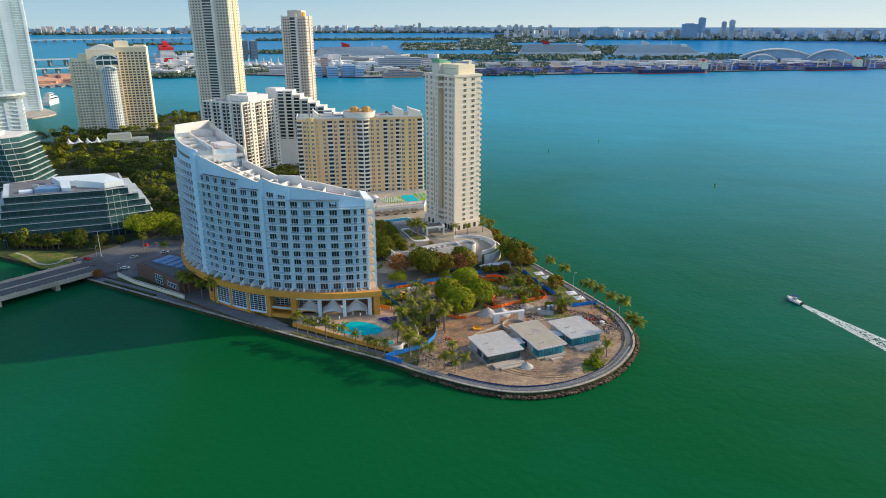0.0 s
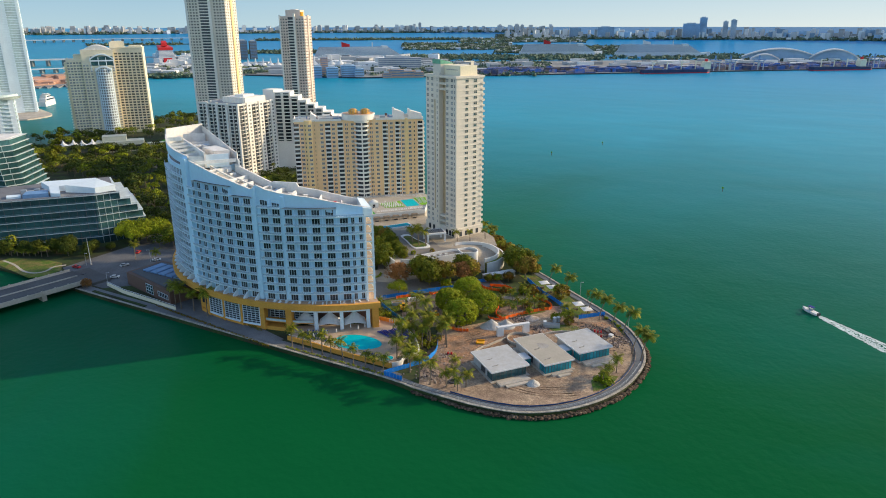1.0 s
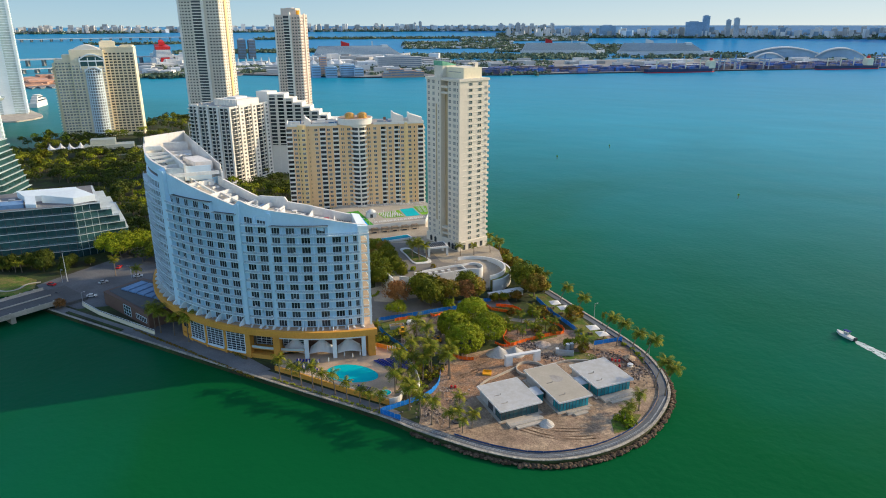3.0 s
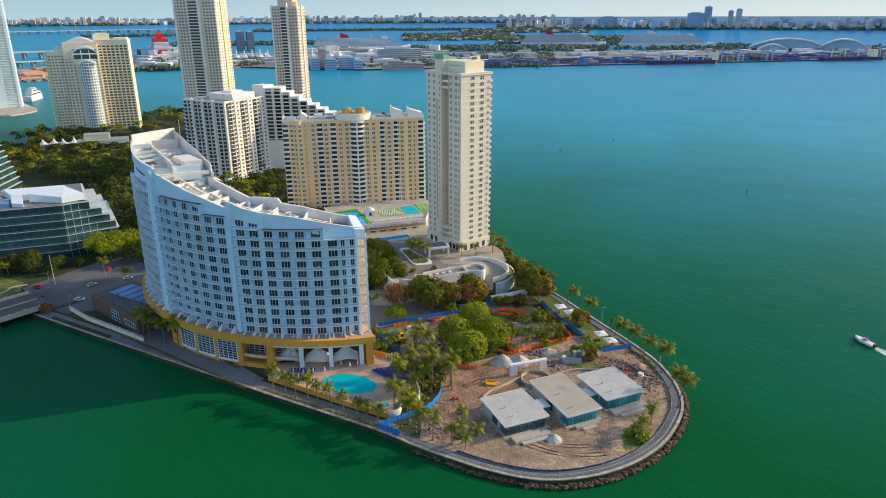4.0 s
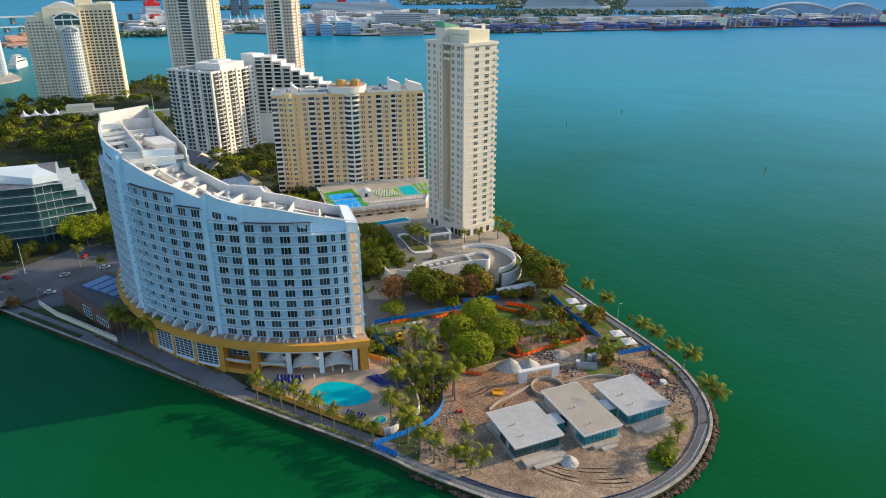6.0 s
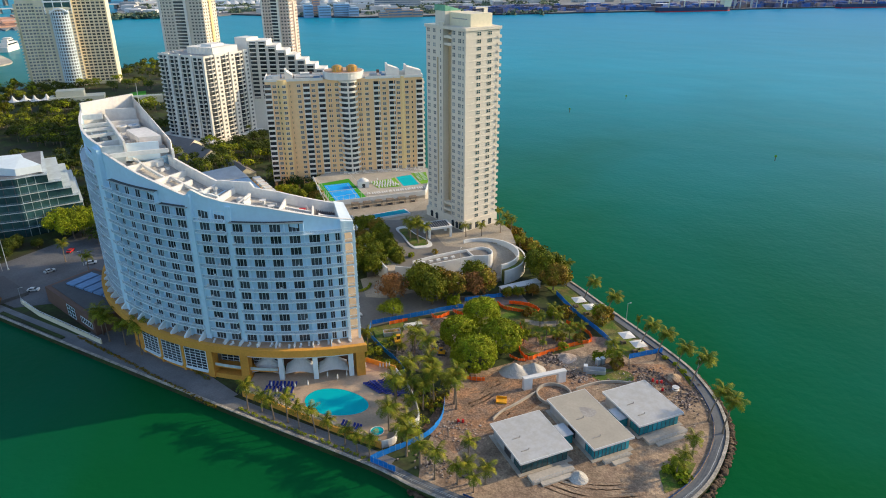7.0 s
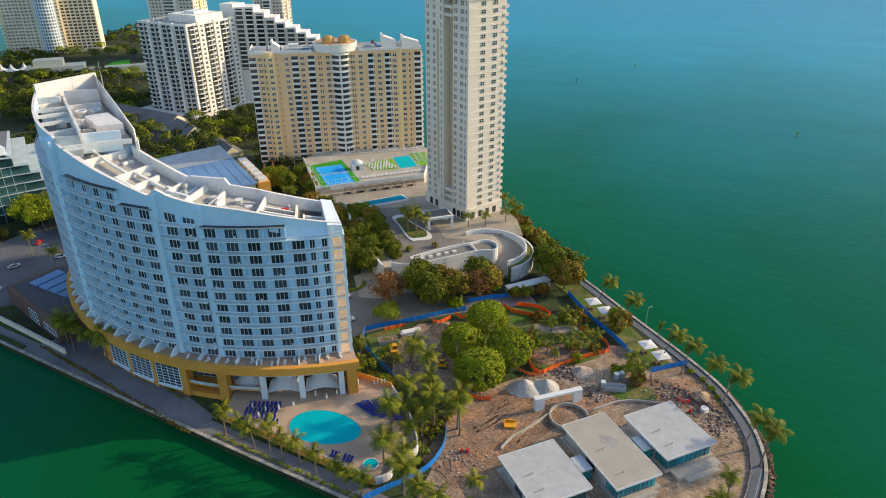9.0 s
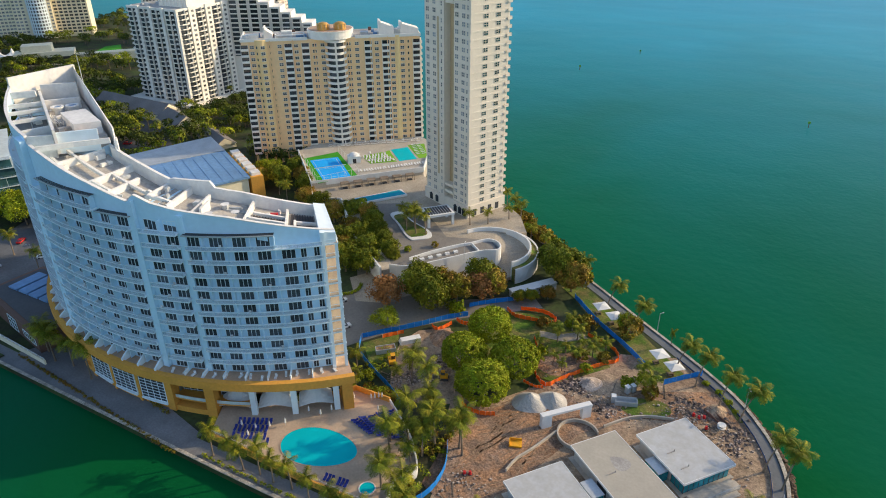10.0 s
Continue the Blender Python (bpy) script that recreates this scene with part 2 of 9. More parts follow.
BEIGECONC = mat("beige_concrete", (0.43, 0.385, 0.31), 0.85, 0.07, 0.2, 1.5)
FENCELOW = mat("dark_blue_debris_fabric", (0.02, 0.06, 0.16), 0.7, 0.12, 0.3, 1.5)
# shade on the walk and sunken deck is put into this blue-grey
PATHBLUE = mat("shade_blue_grey_paving", (0.14, 0.15, 0.16), 0.85, 0.15, 0.2, 1.5)
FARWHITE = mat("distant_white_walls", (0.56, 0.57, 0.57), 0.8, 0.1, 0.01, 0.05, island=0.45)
# distant blue glass, with skyline haze put into its blue too
FARBLUE = mat("distant_hazy_blue_glass", (0.3, 0.46, 0.62), 0.3, 0.15, 0.01, 0.05, island=0.35)
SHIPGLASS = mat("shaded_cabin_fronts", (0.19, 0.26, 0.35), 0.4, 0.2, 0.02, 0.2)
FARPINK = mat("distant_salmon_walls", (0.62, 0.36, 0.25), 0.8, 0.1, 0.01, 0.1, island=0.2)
# haze over the far ground and foliage is put into their paler colours
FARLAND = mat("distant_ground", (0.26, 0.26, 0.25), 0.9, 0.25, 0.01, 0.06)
FARLEAF = mat("haze_pale_foliage", (0.15, 0.2, 0.13), 0.8, 0.2, 0.01, 0.05, island=0.35)
BOXES = mat("container_blue", (0.03, 0.11, 0.36), 0.6, 0.15, 0.02, 0.2, island=0.6, tint=(0.26, 0.2, 0.18))


# ---- mesh helpers ----
class Geo:
    """Collects vertices and faces, each face with a material slot."""

    def __init__(self):
        self.v, self.f, self.m = [], [], []

    def add(self, verts, faces, slot=0):
        o = len(self.v)
        self.v += [tuple(p) for p in verts]
        self.f += [tuple(i + o for i in f) for f in faces]
        self.m += [slot] * len(faces)
        return self

    def box(self, x0, x1, y0, y1, z0, z1, slot=0):
        return self.prism([(x0, y0), (x1, y0), (x1, y1), (x0, y1)], z0, z1, slot)

    def turned(self, cx, cy, z0, z1, sx, sy, deg, slot=0):
        c, s = math.cos(radians(deg)), math.sin(radians(deg))
        pts = [(cx + c * a * sx / 2 - s * b * sy / 2, cy + s * a * sx / 2 + c * b * sy / 2) for a, b in ((-1, -1), (1, -1), (1, 1), (-1, 1))]
        return self.prism(pts, z0, z1, slot)

    def prism(self, poly, z0, z1, slot=0):
        """A vertical prism on a polygon given anticlockwise; z1 may be a list of heights."""
        n = len(poly)
        tops = z1 if isinstance(z1, (list, tuple)) else [z1] * n
        lows = z0 if isinstance(z0, (list, tuple)) else [z0] * n
        verts = [(x, y, z) for (x, y), z in zip(poly, lows)] + [(x, y, z) for (x, y), z in zip(poly, tops)]
        faces = [(i, (i + 1) % n, n + (i + 1) % n, n + i) for i in range(n)] + [tuple(range(n - 1, -1, -1)), tuple(range(n, 2 * n))]
        return self.add(verts, faces, slot)

    def cyl(self, x, y, z0, z1, r0, r1=None, n=10, slot=0):
        r1 = r0 if r1 is None else r1
        ring = [(math.cos(2 * math.pi * i / n), math.sin(2 * math.pi * i / n)) for i in range(n)]
        verts = [(x + r0 * c, y + r0 * s, z0) for c, s in ring] + [(x + r1 * c, y + r1 * s, z1) for c, s in ring]
        faces = [(i, (i + 1) % n, n + (i + 1) % n, n + i) for i in range(n)] + [tuple(range(n - 1, -1, -1)), tuple(range(n, 2 * n))]
        return self.add(verts, faces, slot)

    def strip(self, pts, w, z0, z1, slot=0):
        """A wall or band of width w along a line of plan points."""
        left, right = [], []
        for i, (x, y) in enumerate(pts):
            a, b = pts[max(i - 1, 0)], pts[min(i + 1, len(pts) - 1)]
            dx, dy = b[0] - a[0], b[1] - a[1]
            d = math.hypot(dx, dy) or 1
            left.append((x - dy / d * w / 2, y + dx / d * w / 2)), right.append((x + dy / d * w / 2, y - dx / d * w / 2))
        n = len(pts)
        verts = [(*p, z) for z in (z0, z1) for side in (right, left) for p in side]
        faces = []
        for i in range(n - 1):
            r0, r1, l0, l1 = i, i + 1, n + i, n + i + 1
            faces += [(r0, l0, l1, r1), (2 * n + r0, 2 * n + r1, 2 * n + l1, 2 * n + l0), (r0, r1, 2 * n + r1, 2 * n + r0), (l1, l0, 2 * n + l0, 2 * n + l1)]
        faces += [(0, 2 * n, 3 * n, n), (n - 1, 2 * n - 1, 4 * n - 1, 3 * n - 1)]
        return self.add(verts, faces, slot)

    def sector(self, cx, cy, r0, r1, a0, a1, z0, z1, step=2.0, slot=0):
        """A curved block between two radii and two angles; radii and heights may be functions of the angle."""
        n = max(2, int(abs(a1 - a0) / step) + 1)
        verts, faces = [], []
        for i in range(n):
            a = a0 + (a1 - a0) * i / (n - 1)
            c, s = math.cos(radians(a)), math.sin(radians(a))
            top = z1(a) if callable(z1) else z1
            low = z0(a) if callable(z0) else z0
            p, q = (r0(a) if callable(r0) else r0), (r1(a) if callable(r1) else r1)
            verts += [(cx + p * c, cy + p * s, low), (cx + q * c, cy + q * s, low), (cx + q * c, cy + q * s, top), (cx + p * c, cy + p * s, top)]
        for i in range(n - 1):
            o, q = 4 * i, 4 * i + 4
            faces += [(o, o + 1, q + 1, q), (o + 1, o + 2, q + 2, q + 1), (o + 2, o + 3, q + 3, q + 2), (o + 3, o, q, q + 3)]
        faces += [(0, 3, 2, 1), (4 * n - 4, 4 * n - 3, 4 * n - 2, 4 * n - 1)]
        return self.add(verts, faces, slot)

    def mesh(self, name, *materials):
        me = bpy.data.meshes.new(name)
        me.from_pydata(self.v, [], self.f)
        for m in materials:
            me.materials.append(m)
        if len(materials) > 1:
            me.polygons.foreach_set("material_index", self.m)
        me.update()
        return me


def place(ob, parent, m=None):
    ob.parent = parent
    if m is not None:
        ob.matrix_basis = m
    return ob


def part(name, geo, material, parent, label="", kind=""):
    mats = material if isinstance(material, (list, tuple)) else (material,)
    ob = new(name, geo.mesh(name, *mats) if isinstance(geo, Geo) else geo)
    ob.parent = parent
    return tagged(ob, label, kind=kind)


def single(name, geo, material, label, category, group="", kind=""):
    mats = material if isinstance(material, (list, tuple)) else (material,)
    return tagged(new(name, geo.mesh(name, *mats)), label, category, group, kind)


def empty(name, label, category, x=0, y=0, z=0, rz=0, group="", kind=""):
    e = new(name)
    e.matrix_world = pose(x, y, z, 0, 0, rz)
    return tagged(e, label, category, group, kind)


def window_mesh(w, h, lights=3, frame_mat=WHITE, glass=GLASS, rows=1, t=0.09):
    """A framed window in the XZ plane that looks along -Y, with its sill at z = 0: one grid whose panes lie back from the frame."""
    xs, zs = [-w / 2], [0.0]
    for i in range(lights):
        a, b = -w / 2 + w * i / lights, -w / 2 + w * (i + 1) / lights
        xs += [a + t / (2 if i else 1), b - t / (2 if i < lights - 1 else 1)]
    for j in range(rows):
        a, b = h * j / rows, h * (j + 1) / rows
        zs += [a + t / (2 if j else 1), b - t / (2 if j < rows - 1 else 1)]
    xs, zs = xs + [w / 2], zs + [h]
    verts, index, faces, slots = [], {}, [], []

    def v(i, j, y):
        key = (i, j, y)
        if key not in index:
            index[key] = len(verts)
            verts.append((xs[i], y, zs[j]))
        return index[key]

    f, p, b = -0.13, -0.03, 0.05
    nx, nz = len(xs) - 1, len(zs) - 1
    for i in range(nx):
        for j in range(nz):
            pane = i % 2 == 1 and j % 2 == 1
            y = p if pane else f
            faces.append((v(i, j, y), v(i + 1, j, y), v(i + 1, j + 1, y), v(i, j + 1, y)))
            slots.append(1 if pane else 0)
            if pane:
                ring = [(i, j), (i + 1, j), (i + 1, j + 1), (i, j + 1)]
                for k in range(4):
                    (a, c), (d, e) = ring[k], ring[(k + 1) % 4]
                    faces.append((v(a, c, f), v(d, e, f), v(d, e, p), v(a, c, p)))
                    slots.append(0)
    edge = [(i, 0) for i in range(nx)] + [(nx, j) for j in range(nz)] + [(i, nz) for i in range(nx, 0, -1)] + [(0, j) for j in range(nz, 0, -1)]
    for k in range(len(edge)):
        (a, c), (d, e) = edge[k], edge[(k + 1) % len(edge)]
        faces.append((v(a, c, b), v(d, e, b), v(d, e, f), v(a, c, f)))
        slots.append(0)
    me = bpy.data.meshes.new("window")
    me.from_pydata(verts, [], faces)
    me.materials.append(frame_mat), me.materials.append(glass)
    me.polygons.foreach_set("material_index", slots)
    me.update()
    return me


def spread(name, mesh, parent, places, most=300, label=""):
    """Repeats of one mesh under a thing: (x, y, z, degrees). Those past the limit are joined into one part."""
    for x, y, z, a in places[:most]:
        ob = new(name, mesh)
        place(ob, parent, pose(x, y, z, 0, 0, a))
        if label:
            ob["label"] = label
    rest = places[most:]
    if rest:
        base = np.array([v.co[:] for v in mesh.vertices])
        polys = [tuple(p.vertices) for p in mesh.polygons]
        slots = [p.material_index for p in mesh.polygons]
        g = Geo()
        for x, y, z, a in rest:
            c, s = math.cos(radians(a)), math.sin(radians(a))
            o = len(g.v)
            g.v += [(x + c * u - s * v, y + s * u + c * v, z + w) for u, v, w in base]
            g.f += [tuple(i + o for i in p) for p in polys]
            g.m += slots
        part(name + "_rows", g, list(mesh.materials), parent, kind="stuff")




# ---- ground and water ----
def bowl(x, y):
    """Height of the far sea: the sheet lifts towards its rim, so that it meets the sky where the true horizon lies."""
    r = math.hypot(x + 40, y - 40)
    return 0.0 if r < 2900 else 92.0 * ((r - 2900) / 1900) ** 1.15


def sea_sheet():
    g, n = Geo(), 96
    radii = [0, 150, 400, 900, 1600, 2300, 2900, 3200, 3500, 3800, 4100, 4400, 4600, 4800]
    for r in radii:
        for i in range(n):
            a = 2 * math.pi * i / n
            x, y = -40 + r * math.cos(a), 40 + r * math.sin(a)
            g.v.append((x, y, bowl(x, y)))
    for k in range(len(radii) - 1):
        for i in range(n):
            j = (i + 1) % n
            g.f.append((k * n + i, (k + 1) * n + i, (k + 1) * n + j, k * n + j))
            g.m.append(0)
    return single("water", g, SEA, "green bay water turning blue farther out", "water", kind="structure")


sea_sheet()


def sky_backdrop():
    """The hazy band of sky over the horizon, a full ring beyond the sea."""
    m = bpy.data.materials.new("hazy_sky")
    m.use_nodes = True
    n, l = m.node_tree.nodes, m.node_tree.links
    n.remove(n["Principled BSDF"])
    glow, ramp, r = n.new("ShaderNodeEmission"), n.new("ShaderNodeMix"), n.new("ShaderNodeMapRange")
    geo, sep = n.new("ShaderNodeNewGeometry"), n.new("ShaderNodeSeparateXYZ")
    l.new(geo.outputs["Position"], sep.inputs[0])
    r.inputs["From Min"].default_value, r.inputs["From Max"].default_value = 90, 300
    l.new(sep.outputs["Z"], r.inputs["Value"])
    ramp.data_type = "RGBA"
    ramp.inputs[6].default_value, ramp.inputs[7].default_value = (0.34, 0.42, 0.44, 1), (0.26, 0.37, 0.44, 1)
    l.new(r.outputs[0], ramp.inputs["Factor"])
    side, tone = n.new("ShaderNodeMapRange"), n.new("ShaderNodeMix")
    side.inputs["From Min"].default_value, side.inputs["From Max"].default_value = -3800, 1200
    l.new(sep.outputs["X"], side.inputs["Value"])
    tone.data_type, tone.blend_type = "RGBA", "MULTIPLY"
    tone.inputs["Factor"].default_value = 1.0
    warm = n.new("ShaderNodeMix")
    warm.data_type = "RGBA"
    warm.inputs[6].default_value, warm.inputs[7].default_value = (0.86, 0.95, 1.0, 1), (1.5, 1.3, 1.18, 1)
    l.new(side.outputs[0], warm.inputs["Factor"])
    l.new(ramp.outputs[2], tone.inputs[6]), l.new(warm.outputs[2], tone.inputs[7])
    l.new(tone.outputs[2], glow.inputs["Color"])
    l.new(glow.outputs[0], n["Material Output"].inputs["Surface"])
    g, k = Geo(), 96
    for z in (40, 620):
        g.v += [(-40 + 4830 * math.cos(2 * math.pi * i / k), 40 + 4830 * math.sin(2 * math.pi * i / k), z) for i in range(k)]
    g.f += [(i, (i + 1) % k, k + (i + 1) % k, k + i) for i in range(k)]
    g.m = [0] * k
    return single("backdrop", g, m, "hazy pale blue sky low over the horizon", "sky", kind="structure")


sky_backdrop()
GZ = 1.6  # level of the promenade over the water

SOUTH = [(-311, 193), (-280, 192.6), (-220, 192.2), (-170, 192.0), (-131.5, 192.2), (-117, 190.9), (-104, 190.6), (-91.6, 191.0), (-79.2, 193.4)]
TIP = [(-69.8, 198.5), (-61.2, 206.6), (-54.4, 217.4), (-49.9, 230.7), (-48.7, 247.8), (-52.0, 261.0), (-58.4, 272.2)]
EAST = [(-66.5, 281.6), (-80.2, 292.8), (-95.0, 303.8), (-110.8, 316.0), (-121.6, 324.0), (-133, 333), (-146, 342.5), (-158, 352.5), (-166, 362)]
BACK = [(-200, 396), (-238, 425), (-268, 441), (-312, 500), (-352, 560), (-430, 650), (-560, 720), (-680, 740), (-770, 690), (-790, 600), (-762, 490), (-690, 395), (-610, 295), (-520, 215), (-440, 190), (-387, 192), (-357, 193.5), (-335, 196)]


def smooth(pts, n=5):
    """Points of a smooth line through pts."""
    out = []
    for i in range(len(pts) - 1):
        p0, p1, p2, p3 = pts[max(i - 1, 0)], pts[i], pts[i + 1], pts[min(i + 2, len(pts) - 1)]
        for k in range(n):
            t = k / n
            out.append(tuple(0.5 * (2 * b + (c - a) * t + (2 * a - 5 * b + 4 * c - d) * t * t + (3 * b - a - 3 * c + d) * t ** 3) for a, b, c, d in zip(p0, p1, p2, p3)))
    return out + [pts[-1]]


RIM = smooth(SOUTH + TIP + EAST, 4)
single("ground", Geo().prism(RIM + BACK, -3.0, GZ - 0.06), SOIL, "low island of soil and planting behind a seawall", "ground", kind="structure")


def sheet(name, poly, z, material, label, category, low=0.3):
    return single(name, Geo().prism(poly, z - low, z), material, label, category, kind="structure")


def inset(line, d):
    """The line moved d to its left."""
    out = []
    for i, (x, y) in enumerate(line):
        a, b = line[max(i - 1, 0)], line[min(i + 1, len(line) - 1)]
        k = math.hypot(b[0] - a[0], b[1] - a[1]) or 1
        out.append((x - (b[1] - a[1]) / k * d, y + (b[0] - a[0]) / k * d))
    return out


seawall = empty("seawall", "salt-stained weathered concrete seawall edging the island", "seawall", -130, 192, 0, kind="structure")
WALLLINE = inset(RIM, 0.35)
for i in range(0, len(WALLLINE) - 1, 2):
    seg = [(x + 130, y - 192) for x, y in WALLLINE[i:i + 3]]
    if len(seg) > 1:
        part("wall_panel", Geo().strip(seg, 0.55, -2.5, GZ + 0.14), SEACONC, seawall)
        part("coping", Geo().strip(seg, 0.9, GZ + 0.14, GZ + 0.34), SEACONC, seawall)

PATH = inset(RIM, 3.3)
single("promenade", Geo().strip(PATH[:18], 5.0, GZ - 0.2, GZ + 0.02), PAVER, "grey paved waterfront promenade along the seawall", "promenade", kind="structure")
sheet("hotel_walk", [(-260, 197.8), (-222, 194.8), (-186, 194.2), (-184, 199.2), (-200, 202.6), (-228, 206.5), (-247, 213.5), (-256, 206)], GZ + 0.045, PAVER, "grey paved walk along the foot of the hotel", "pavement")
single("point_walk", Geo().strip(inset(RIM, 2.3)[17:-13], 2.8, GZ - 0.2, GZ + 0.04), PATHBLUE, "paved walk round the point, its shade put into blue-grey", "promenade", kind="structure")

# the building site on the point
TIPIN = inset(smooth([(-117, 190.9)] + SOUTH[6:] + TIP + EAST[:2], 4), 3.7)
sheet("site_sand", TIPIN + [(-98, 284), (-112, 262), (-128, 240), (-124, 222), (-121, 203)], GZ + 0.06, SAND, "pale trampled sand of a building site", "sand")
sheet("site_dirt", [(-126, 212), (-113, 207), (-105, 226), (-98, 246), (-88, 258), (-76, 262), (-62, 268), (-70, 279), (-84, 272), (-97, 262), (-108, 258), (-117, 250), (-128, 236)], GZ + 0.1, DIRT, "churned reddish dirt of a building site", "dirt")
sheet("site_yard", [(-150, 236), (-141, 236), (-133, 240), (-131, 233), (-122, 236), (-128, 244), (-136, 252), (-141, 262), (-150, 272), (-158, 266), (-160, 258), (-157, 248)], GZ + 0.12, SAND, "pale crushed-stone yard", "sand")
sheet("road", [(-200, 262), (-185, 245), (-177, 243), (-165, 262), (-150, 278), (-128, 297), (-134, 303), (-158, 286), (-176, 283), (-196, 300), (-203, 296), (-190, 278)], GZ + 0.05, ROADPALE, "sunbleached asphalt drive between the trees", "road")
sheet("road_bend", [(-197, 283), (-186, 271), (-178, 274), (-184, 284), (-192, 291)], GZ + 0.09, PAVING, "sandy paved turning circle of the drive", "road")
sheet("lawn", [(-134, 262), (-122, 262), (-110, 262), (-99, 276), (-104, 288), (-113, 290), (-125, 294), (-138, 289), (-142, 276)], GZ + 0.1, GRASS, "fenced lawn with palms", "lawn")
sheet("lawn_west", [(-170, 252), (-163, 245), (-155, 247), (-163, 262)], GZ + 0.1, GRASS, "strip of lawn by a blue fence", "lawn")
sheet("lawn_bare_patch", smooth([(-121, 268), (-113, 264.5), (-106, 270), (-103, 277), (-109, 279), (-116, 274), (-121, 268)], 3)[:-1], GZ + 0.13, DIRT, "bare reddish soil in the fenced lawn", "dirt")
sheet("lawn_path", [(-123, 281), (-115, 282), (-109, 287), (-112, 289.5), (-118, 285), (-124, 284)], GZ + 0.14, PAVING, "pale path across the lawn", "path")
EASTLAWN = [(-84, 276), (-78.5, 282.5), (-95, 297.5), (-119, 316.5), (-127, 313), (-112, 301)]
sheet("lawn_east", EASTLAWN, GZ + 0.08, GRASS, "waterside lawn with parasols", "lawn")
sheet("site_path", [(-106, 262), (-92, 276), (-84, 275), (-93, 262), (-102, 255)], GZ + 0.11, SAND, "sandy track across the site", "sand")
sheet("grass_patch", [(-60, 219), (-56, 224), (-55, 234), (-60, 233), (-63, 226)], GZ + 0.14, GRASS, "patch of bright grass", "lawn")
sheet("hotel_forecourt", [(-345, 200), (-300, 200), (-272, 226), (-262, 262), (-300, 290), (-345, 250)], GZ + 0.03, FORECOURT, "grey forecourt road", "road")
sheet("bank_lawn", [(-385, 195.5), (-346, 191), (-341, 196), (-342, 206), (-352, 213), (-368, 212), (-385, 204)], GZ + 0.11, GRASS, "mown lawn on the bank by the bridge", "lawn")
single("garden_path", Geo().strip(smooth([(-384, 200), (-372, 199), (-358, 195.5), (-350, 196.5), (-347.5, 201), (-350, 207), (-347, 212)], 4), 1.3, GZ - 0.1, GZ + 0.16), CONCRETE, "pale curved path across the lawn", "path", kind="structure")
sheet("avenue", [(-345, 250), (-300, 290), (-330, 330), (-420, 390), (-520, 430), (-530, 415), (-430, 370), (-370, 320)], GZ + 0.03, ASPHALT, "avenue through the trees", "road")
# the bank's shade is put into the colour: dark soil for grass
sheet("bank_lawn", [(-400, 196), (-350, 197), (-335, 205), (-360, 214), (-400, 214)], GZ + 0.05, SOIL, "grassy bank above the channel, shade put into its dark colour", "lawn")


# ---- the curved hotel ----
HX, HY = -216.6, 284.9
RW = 81.0  # radius of the window wall
CREST = ((226, 228, 235, 245, 256.4, 256.5, 262, 267.4, 274, 281.4, 282.6, 283.3, 285.7, 290, 298.5, 312.4, 315.6), (76.0, 75.0, 73.6, 72.4, 71.4, 69.6, 68.2, 66.4, 64.2, 61.2, 63.3, 63.1, 61.6, 60.3, 58.8, 54.6, 53.8))


def roofline(a):
    """Height of the hotel's sloping parapet at an angle round its centre."""
    return float(np.interp(a, *CREST))


def on_arc(r, a):
    return r * math.cos(radians(a)), r * math.sin(radians(a))


def deckline(a):
    return min(roofline(a), roofline(a + 2), roofline(a - 2)) - 3.2


hotel = empty("hotel", "curved white hotel with stacked balconies and sloping roofline", "hotel", HX, HY, 0)
FLOOR0, FH = 14.4, 3.66
A0, A1 = 226.5, 314.0
SPINE = 72.0
part("tower_wall", Geo().sector(0, 0, 65.0, RW, 254, A1, 12.0, lambda a: deckline(a) - 0.1, 1.0), FACADE, hotel)
LEFT = [on_arc(RW, 226.5 + i * 2.75) for i in range(11)] + [on_arc(66.0, 262.5), on_arc(63.4, 262.0), on_arc(66.2, 217.0)]
part("tower_wall", Geo().prism(LEFT, 12.0, 66.4), FACADE, hotel)
part("roof_deck", Geo().sector(0, 0, SPINE - 1.0, RW - 0.7, 227.9, 256.2, 66.4, 66.55, 2.0), PATHBLUE, hotel, "dark sunken roof deck")
BAY = ((228.8, 74.0, 72.4, 74.2), (235.0, 71.6, 71.6, 72.7), (239.8, 71.0, 71.4, 72.3), (245.4, 71.2, 71.0, 71.9), (251.6, 72.8, 66.5, 71.2))
part("roof_deck", Geo().prism([on_arc(75.2, 221.6), on_arc(75.2, 258.4), on_arc(66.4, 262.4), on_arc(63.7, 261.6), on_arc(66.0, 217.6)], 66.4, 69.0), DECK, hotel, "grey gravel roof deck")
part("roof_deck", Geo().sector(0, 0, 65.2, RW - 0.1, 256.8, A1 - 0.3, lambda a: deckline(a) - 0.1, deckline, 1.0), DECK, hotel, "grey gravel roof deck")
# the parapets stand proud of the window wall and come down to the top row of windows
for b0, b1, r, low in ((290.6, 315.9, 81.06, 3.8), (256.5, 281.6, 81.06, 3.6), (281.6, 290.6, 81.1, 3.2), (226.5, 256.5, 81.06, 4.0)):
    part("parapet", Geo().sector(0, 0, r - 0.6, r, b0, b1, lambda a, d=low: min(roofline(a) - d, deckline(a) - 0.7) if a > 256.5 else roofline(a) - d, roofline, 0.6), FACADE, hotel)
    part("coping", Geo().sector(0, 0, r - 0.75, r + 0.06, b0, b1, roofline, lambda a: roofline(a) + 0.16, 0.6), ROOFWHITE, hotel)
